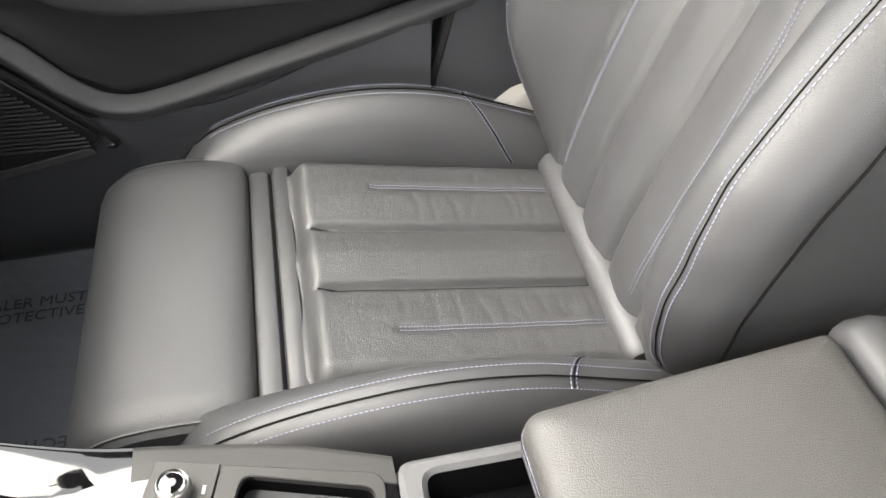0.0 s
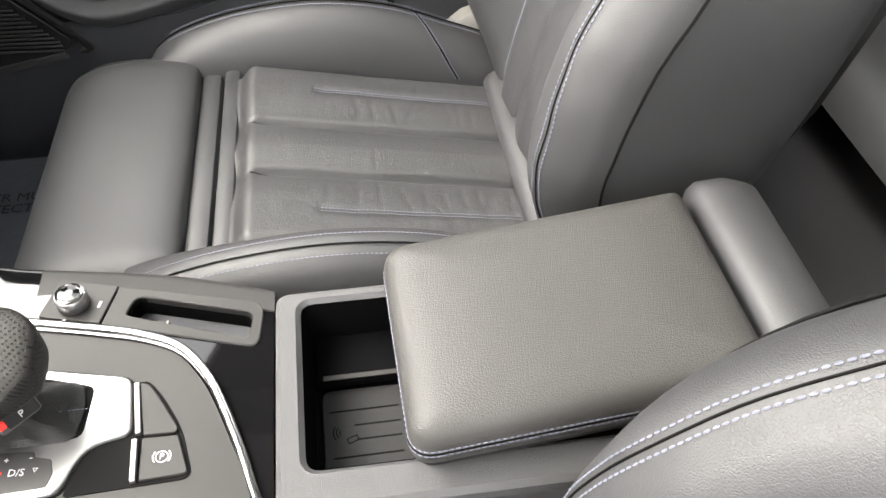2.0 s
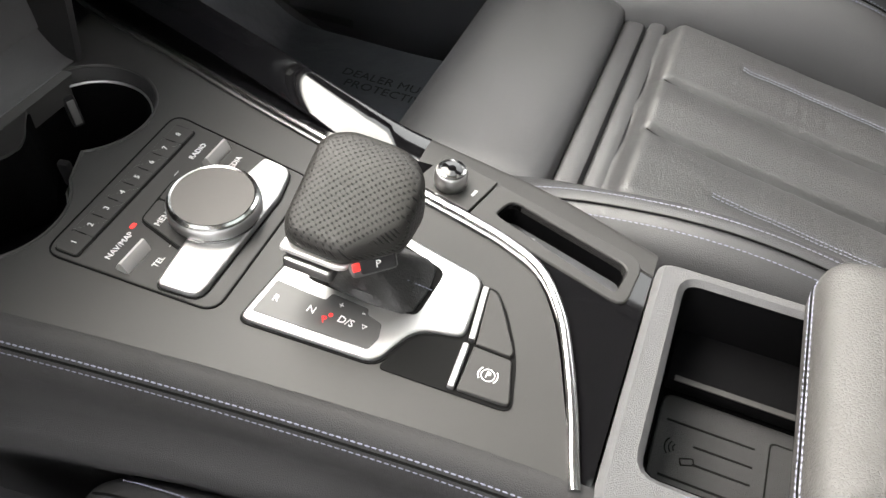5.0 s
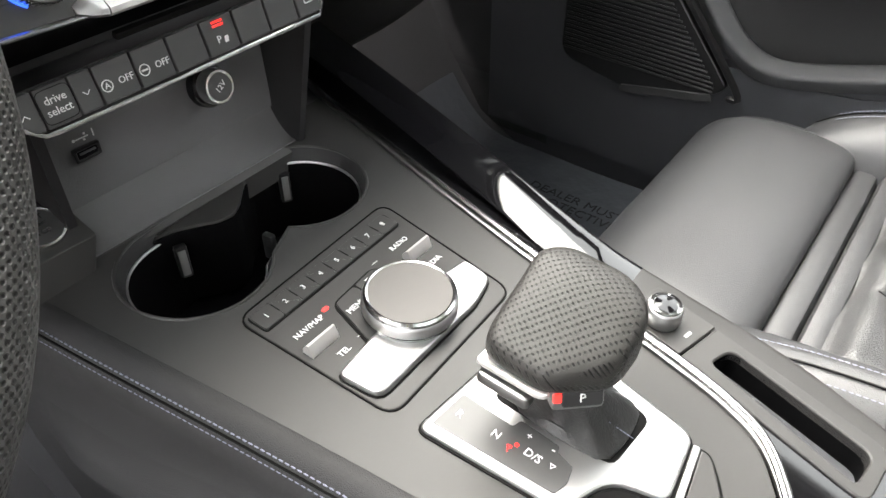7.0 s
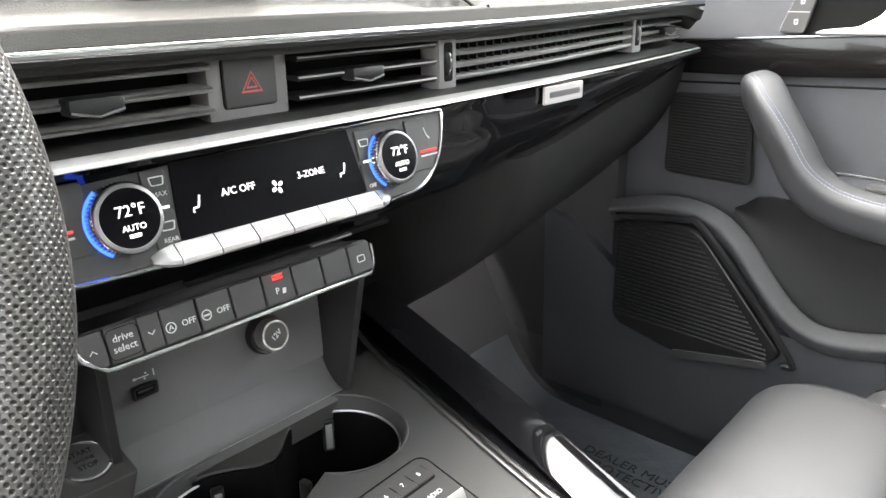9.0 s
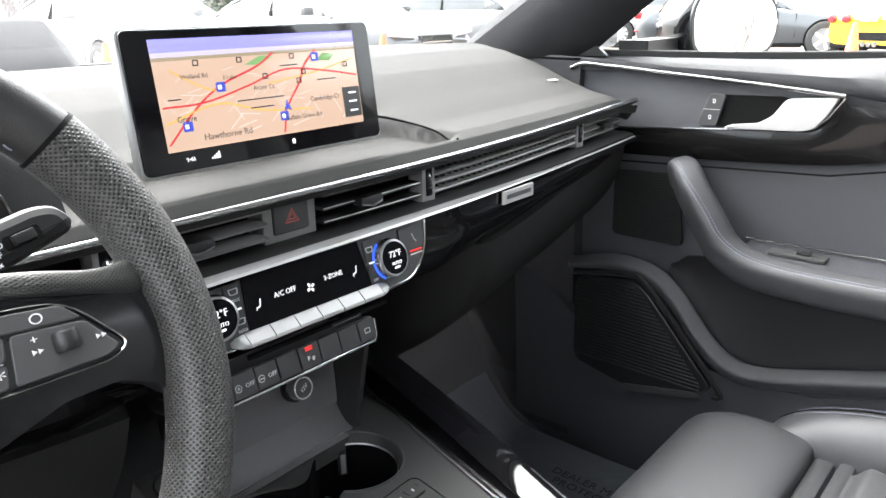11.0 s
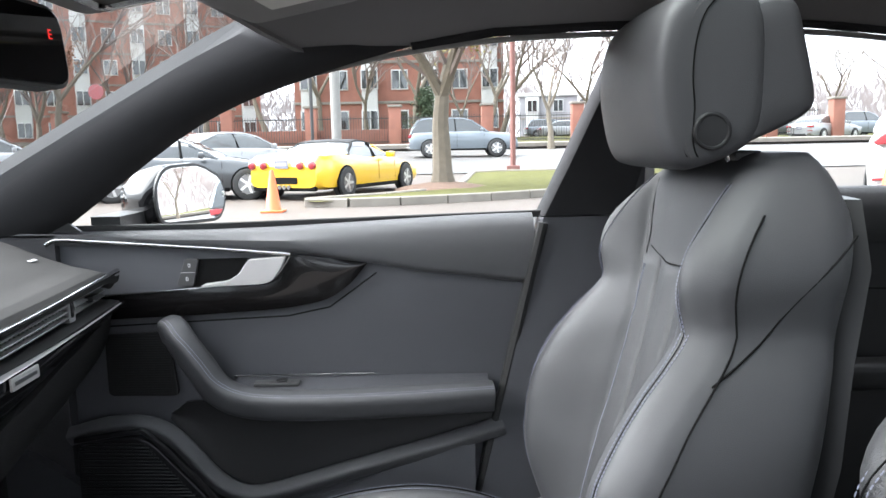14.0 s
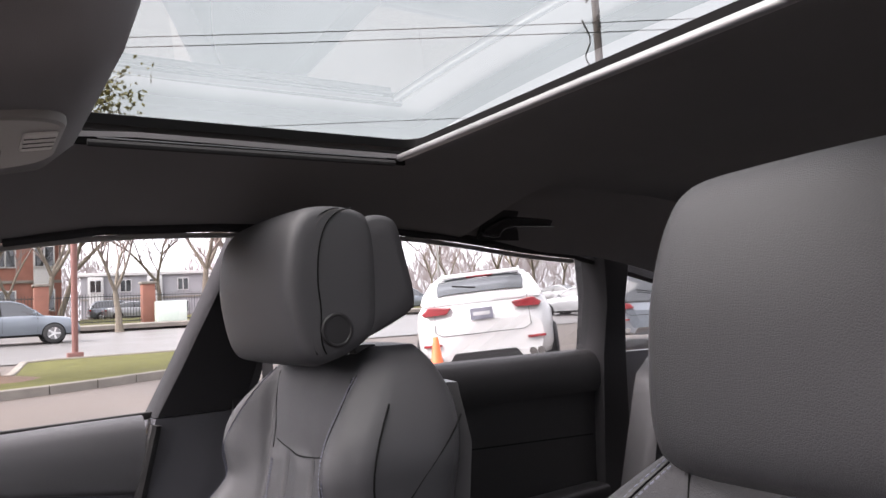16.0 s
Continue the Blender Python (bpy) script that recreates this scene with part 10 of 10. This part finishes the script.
def tree(name, label, seed, height, r, fork, spread, leaves=None, per=0, size=0.06, levels=5):
    t = thing(name, (0, 0, 0), label, "tree", "trees")
    trunk, twigs, ends = tree_bm(seed, height, r, fork, spread, levels)
    part("trunk", trunk, BARK, t, weld=False)
    part("branches", twigs, TWIG, t, weld=False)
    if leaves:
        part("crown", leaf_mesh(ends, seed + 1, per, 0.28, size), leaves, t, weld=False)
    return t


near = tree("leafy_tree", "street tree with forked trunk and thin yellow-green leaves", 11, 6.5, 0.25, 2.15, 0.75, LEAF, 40, 0.065)
near.matrix_basis = Matrix.Translation((15.9, -0.06, 0.05))
bare = [tree("bare_tree", "leafless tree with fine brown twigs", 20 + k, 11 + k, 0.22, 2.6 + 0.5 * k, 0.6 + 0.1 * k) for k in range(3)]
russet = tree("russet_tree", "tree with remaining russet leaves", 41, 8, 0.2, 2.0, 0.7, RUST_LEAF, 14, 0.10)
spots = [(-8.8, 40, 0), (-14.5, 44, 1), (-18, 50, 2), (-11.5, 58, 1), (-5.0, 56, 2), (23.0, 45, 0), (26.5, 40, 1), (12.5, 58, 2), (17, 52, 1), (34, 60, 0), (38, 70, 2), (45, 66, 1), (52, 70, 0), (60, 60, 2), (-24, 80, 0), (-28, 90, 1), (-31.5, 84, 2), (-35, 95, 0), (-38, 78, 1), (-41.5, 88, 2), (-45, 80, 0), (-49, 74, 1), (-53, 70, 2), (-58, 75, 0), (-21, 72, 2), (31, 75, 1), (20, 80, 0), (56, 80, 1), (1.6, 50, 1), (-2.2, 48, 0), (5.2, 52, 2), (8.6, 53, 1), (-3.9, 50, 2), (-16.5, 46, 0), (-33, 70, 0), (-36.5, 74, 2), (-39.5, 68, 1), (-43.5, 72, 0)]
used = set()
for i, (az, d, k) in enumerate(spots):
    sc_ = 0.85 + 0.3 * ((i * 37) % 10) / 10
    m = Matrix.Translation(polar(az, d)) @ pose(0, 0, 0, 0, 0, (i * 67) % 360) @ Matrix.Diagonal((sc_, sc_, sc_, 1))
    if k not in used:
        used.add(k)
        bare[k].matrix_basis = m
    else:
        c_ = copy_thing(bare[k], m)
russet.matrix_basis = Matrix.Translation(polar(31.0, 40))
for az, d in ((27.8, 46), (29.8, 52), (36.0, 58)):
    copy_thing(russet, Matrix.Translation(polar(az, d)) @ pose(0, 0, 0, 0, 0, az * 40))
# evergreen shrub by the building and a far wood along the horizon
rnd = random.Random(5)
ends = [Vector((rnd.gauss(0, 0.6), rnd.gauss(0, 0.6), 0.3 + 3.4 * rnd.random() ** 1.2)) for _ in range(260)]
ends = [Vector((e.x * (1 - e.z / 4.6), e.y * (1 - e.z / 4.6), e.z)) for e in ends]
shrub = thing("evergreen_shrub", (0, 0, 0), "dark conical evergreen beside the brick building", "shrub")
part("stem", tube([(0, 0, -0.1), (0, 0, 2.5)], 0.08, 6), BARK, shrub)
part("foliage", leaf_mesh(ends, 9, 16, 0.22, 0.10), EVERGREEN, shrub, weld=False)
shrub.matrix_basis = Matrix.Translation(polar(0.7, 50))
copy_thing(shrub, Matrix.Translation(polar(43, 62)) @ Matrix.Diagonal((2.0, 2.0, 1.6, 1)))
copy_thing(shrub, Matrix.Translation(polar(50, 66)) @ Matrix.Diagonal((2.4, 2.4, 1.6, 1)))
copy_thing(shrub, Matrix.Translation(polar(55, 60)) @ Matrix.Diagonal((2.2, 2.2, 1.5, 1)))
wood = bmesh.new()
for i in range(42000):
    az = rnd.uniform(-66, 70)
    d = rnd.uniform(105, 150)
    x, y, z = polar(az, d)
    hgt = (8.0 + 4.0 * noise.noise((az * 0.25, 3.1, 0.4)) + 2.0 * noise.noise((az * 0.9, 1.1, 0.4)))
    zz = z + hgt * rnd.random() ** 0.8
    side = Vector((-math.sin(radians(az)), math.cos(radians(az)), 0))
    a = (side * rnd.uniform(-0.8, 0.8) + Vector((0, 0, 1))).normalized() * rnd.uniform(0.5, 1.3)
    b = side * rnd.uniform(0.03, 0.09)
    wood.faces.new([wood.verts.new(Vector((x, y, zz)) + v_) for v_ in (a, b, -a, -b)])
tagged(single("far_wood", wood, HAZY_TWIG, (100, 0, 0), "far line of leafless trees, haze put into their pale colour", "woods"), kind="stuff")

# ---- brick buildings, fence and poles ----
def building(name, label, az0, az1, d, storeys, floor_h, bays, wall=None):
    b = thing(name, (0, 0, 0), label, "building")
    p0, p1 = Vector(polar(az1, d)), Vector(polar(az0, d))
    z0 = land(d, 0)
    ux = (p1 - p0)
    ux.z = 0
    width = ux.length
    ux.normalize()
    M = Matrix(((ux.x, 0, ux.y, p0.x), (ux.y, 0, -ux.x, p0.y), (0, 1, 0, z0), (0, 0, 0, 1)))   # x along, y up, z ahead of the face
    sgn = 1 if (M.to_3x3() @ Vector((0, 0, 1))).x < 0 else -1
    H_ = storeys * floor_h
    part("wall", box(M @ Vector((width / 2, H_ / 2, -6 * sgn)), (width, H_, 12), 0.0, M.to_3x3().to_4x4()), wall or BRICK, b, "pale wall" if wall else "red brick wall")
    part("roof", box(M @ Vector((width / 2, H_ + 0.2, -6 * sgn)), (width + 0.6, 0.4, 12.6), 0.05, M.to_3x3().to_4x4()), PALE_WALL, b)
    part("plinth", box(M @ Vector((width / 2, 0.3, 0.06 * sgn)), (width, 0.6, 0.2), 0.02, M.to_3x3().to_4x4()), CONCRETE, b)
    n = bays
    for i in range(n):
        x = width * (i + 0.5) / n
        if i % 2 == 0:
            part("bay", box(M @ Vector((x, H_ * 0.55, 0.25 * sgn)), (width / n * 0.52, H_ * 0.86, 0.6), 0.03, M.to_3x3().to_4x4()), PALE_WALL, b, "white bay")
        for s_ in range(storeys):
            y = floor_h * (s_ + 0.56)
            zz = (0.58 if i % 2 == 0 else 0.03) * sgn
            w_ = part("window", box(M @ Vector((x, y, zz)), (1.3, 1.5, 0.1), 0.01, M.to_3x3().to_4x4()), PALE_WALL, b, "white framed window")
            for dx in (-0.3, 0.3):
                part("pane", box(M @ Vector((x + dx, y, zz + 0.03 * sgn)), (0.5, 1.3, 0.08), 0, M.to_3x3().to_4x4()), DARK_GLASS, w_)
    for s_ in range(1, storeys):
        part("string_course", box(M @ Vector((width / 2, floor_h * s_, 0.04 * sgn)), (width, 0.2, 0.12), 0.01, M.to_3x3().to_4x4()), CONCRETE, b)
    return b


building("brick_building", "three-storey red brick building with white window bays", -5.2, 10.5, 58, 3, 3.0, 7)
building("far_building", "taller brick building behind bare trees", 13.0, 33.0, 82, 5, 3.0, 11)
building("low_building", "low pale building behind bare trees", -16.0, -6.4, 95, 2, 2.7, 5, FAR_WALL)
fence = thing("street_fence", polar(0, 45), "black iron fence between red brick piers along the pavement", "fence")
fx0 = 44.5
zf_ = land(fx0, 0) + 0.16
for i, y in enumerate([-24, -20, -16, -12.2, -8.4, -3.0, 2.5, 7.5, 12.5, 17.5, 22.5]):
    part("pier", box((fx0, y, zf_ + 1.15), (0.7, 0.7, 2.3), 0.03), BRICK, fence, "red brick pier")
    part("pier_cap", box((fx0, y, zf_ + 2.35), (0.85, 0.85, 0.14), 0.03), CONCRETE, fence)
for z in (0.25, 1.65):
    part("rail", box((fx0, 0, zf_ + z), (0.05, 46, 0.05)), IRON, fence)
bm = bmesh.new()
for i in range(300):
    box((fx0, -23 + 46 * i / 299, zf_ + 0.95), (0.025, 0.025, 1.7), bm=bm)
tagged(part("fence_bars", bm, IRON, fence, weld=False), kind="stuff")
part("low_wall", box((fx0 + 0.4, 12.0, zf_ + 0.5), (0.3, 22, 1.0), 0.02), BRICK, fence)
cab_ = thing("utility_cabinet", polar(-12.2, 44), "pale green utility cabinet on the pavement", "cabinet")
part("body", box(Vector(polar(-12.2, 44)) + Vector((0, 0, 0.8)), (0.7, 1.6, 1.3), 0.04), paint("pale_green_paint", (0.45, 0.52, 0.46)), cab_)
lamp = thing("lamp_post", (22.4, -2.27, 0.15), "slim rust-brown lamp post on a square foot", "lamp post")
part("post", tube([(22.4, -2.27, 0.15), (22.4, -2.27, 9.0)], 0.085, 10, up=(1, 0, 0)), RUSTY, lamp)
part("foot", box((22.4, -2.27, 0.28), (0.4, 0.4, 0.25), 0.03), RUSTY, lamp)
pole = thing("street_pole", polar(7.5, 34), "thick pale grey pole by the street", "pole")
pb = Vector(polar(7.5, 34))
part("shaft", tube([pb, pb + Vector((0, 0, 11))], 0.22, 12, up=(1, 0, 0)), POLE_GREY, pole)
pole2 = thing("signal_post", polar(9.3, 32), "thin black signal post by the street", "post")
pb = Vector(polar(9.3, 32))
part("shaft", tube([pb, pb + Vector((0, 0, 7))], 0.07, 10, up=(1, 0, 0)), IRON, pole2)
sign = thing("stop_lamp", polar(24.0, 38), "red traffic sign on a thin post", "sign")
pb = Vector(polar(24.0, 38))
part("post", tube([pb, pb + Vector((0, 0, 3.2))], 0.04, 8, up=(1, 0, 0)), POLE_GREY, sign)
part("disc", lathe([(0.35, -0.02), (0.35, 0.02), (0.1, 0.02)], Matrix.Translation(pb + Vector((-0.06, 0, 3.2))) @ pose(0, 90, 0).to_3x3().to_4x4() @ pose(0, 0, 0, 0, 90, 0), 16), TAIL, sign)
# utility pole with its wires
up_ = Vector((17.0, -17.7, 0))
util = thing("utility_pole", up_, "dark wooden utility pole with crossarm and insulators", "utility pole")
part("shaft", tube([up_, up_ + Vector((0, 0, 12.6))], 0.17, 10, up=(1, 0, 0), scale=lambda t: 1 - 0.3 * t), DARK_POLE, util)
wd = Vector((0.485, 0.875, 0))
wn_ = Vector((0.875, -0.485, 0))
for z, w_ in ((11.6, 1.1), (10.6, 0.35), (10.1, 0.35), (8.9, 0.3)):
    part("crossarm", tube([up_ + Vector((0, 0, z)) - wn_ * w_, up_ + Vector((0, 0, z)) + wn_ * w_], 0.05, 6), DARK_POLE, util)
    part("insulator", lathe([(0.05, 0), (0.07, 0.05), (0.04, 0.1), (0.06, 0.16), (0.02, 0.2)], Matrix.Translation(up_ + Vector((0, 0, z)) - wn_ * (w_ - 0.05)), 12), IRON, util)
part("cable_loop", tube(spline([up_ + wd * 0.5 + Vector((0, 0, 10.5)), up_ + wd * 0.25 + Vector((0, 0, 9.8)), up_ + wd * 0.45 + Vector((0, 0, 9.2)), up_ + wd * 0.1 + Vector((0, 0, 8.6))], 5), 0.03, 5), IRON, util)
for k, (z, off) in enumerate(((10.25, -0.35), (10.6, -0.3), (11.55, -1.0), (7.6, -0.1), (12.4, 0.0))):
    wire = [up_ - wn_ * -off + wd * s_ + Vector((0, 0, z - 0.35 * math.sin(math.pi * (s_ + 25) / 70))) for s_ in (-25, -15, 0, 10, 20, 30, 45)]
    w_ = single("overhead_wire", tube(wire, 0.016 if k != 3 else 0.012, 4), IRON, tuple(up_), "thin dark overhead wire", "wire", "overhead wires")
pole3 = thing("far_lamp_post", polar(-32.1, 60), "thin grey lamp post in the far car park", "lamp post")
pb = Vector(polar(-32.1, 60))
part("shaft", tube([pb, pb + Vector((0, 0, 7.5))], 0.08, 8, up=(1, 0, 0)), POLE_GREY, pole3)
part("head", box(pb + Vector((0, 0.3, 7.5)), (0.25, 0.8, 0.12), 0.03), POLE_GREY, pole3)
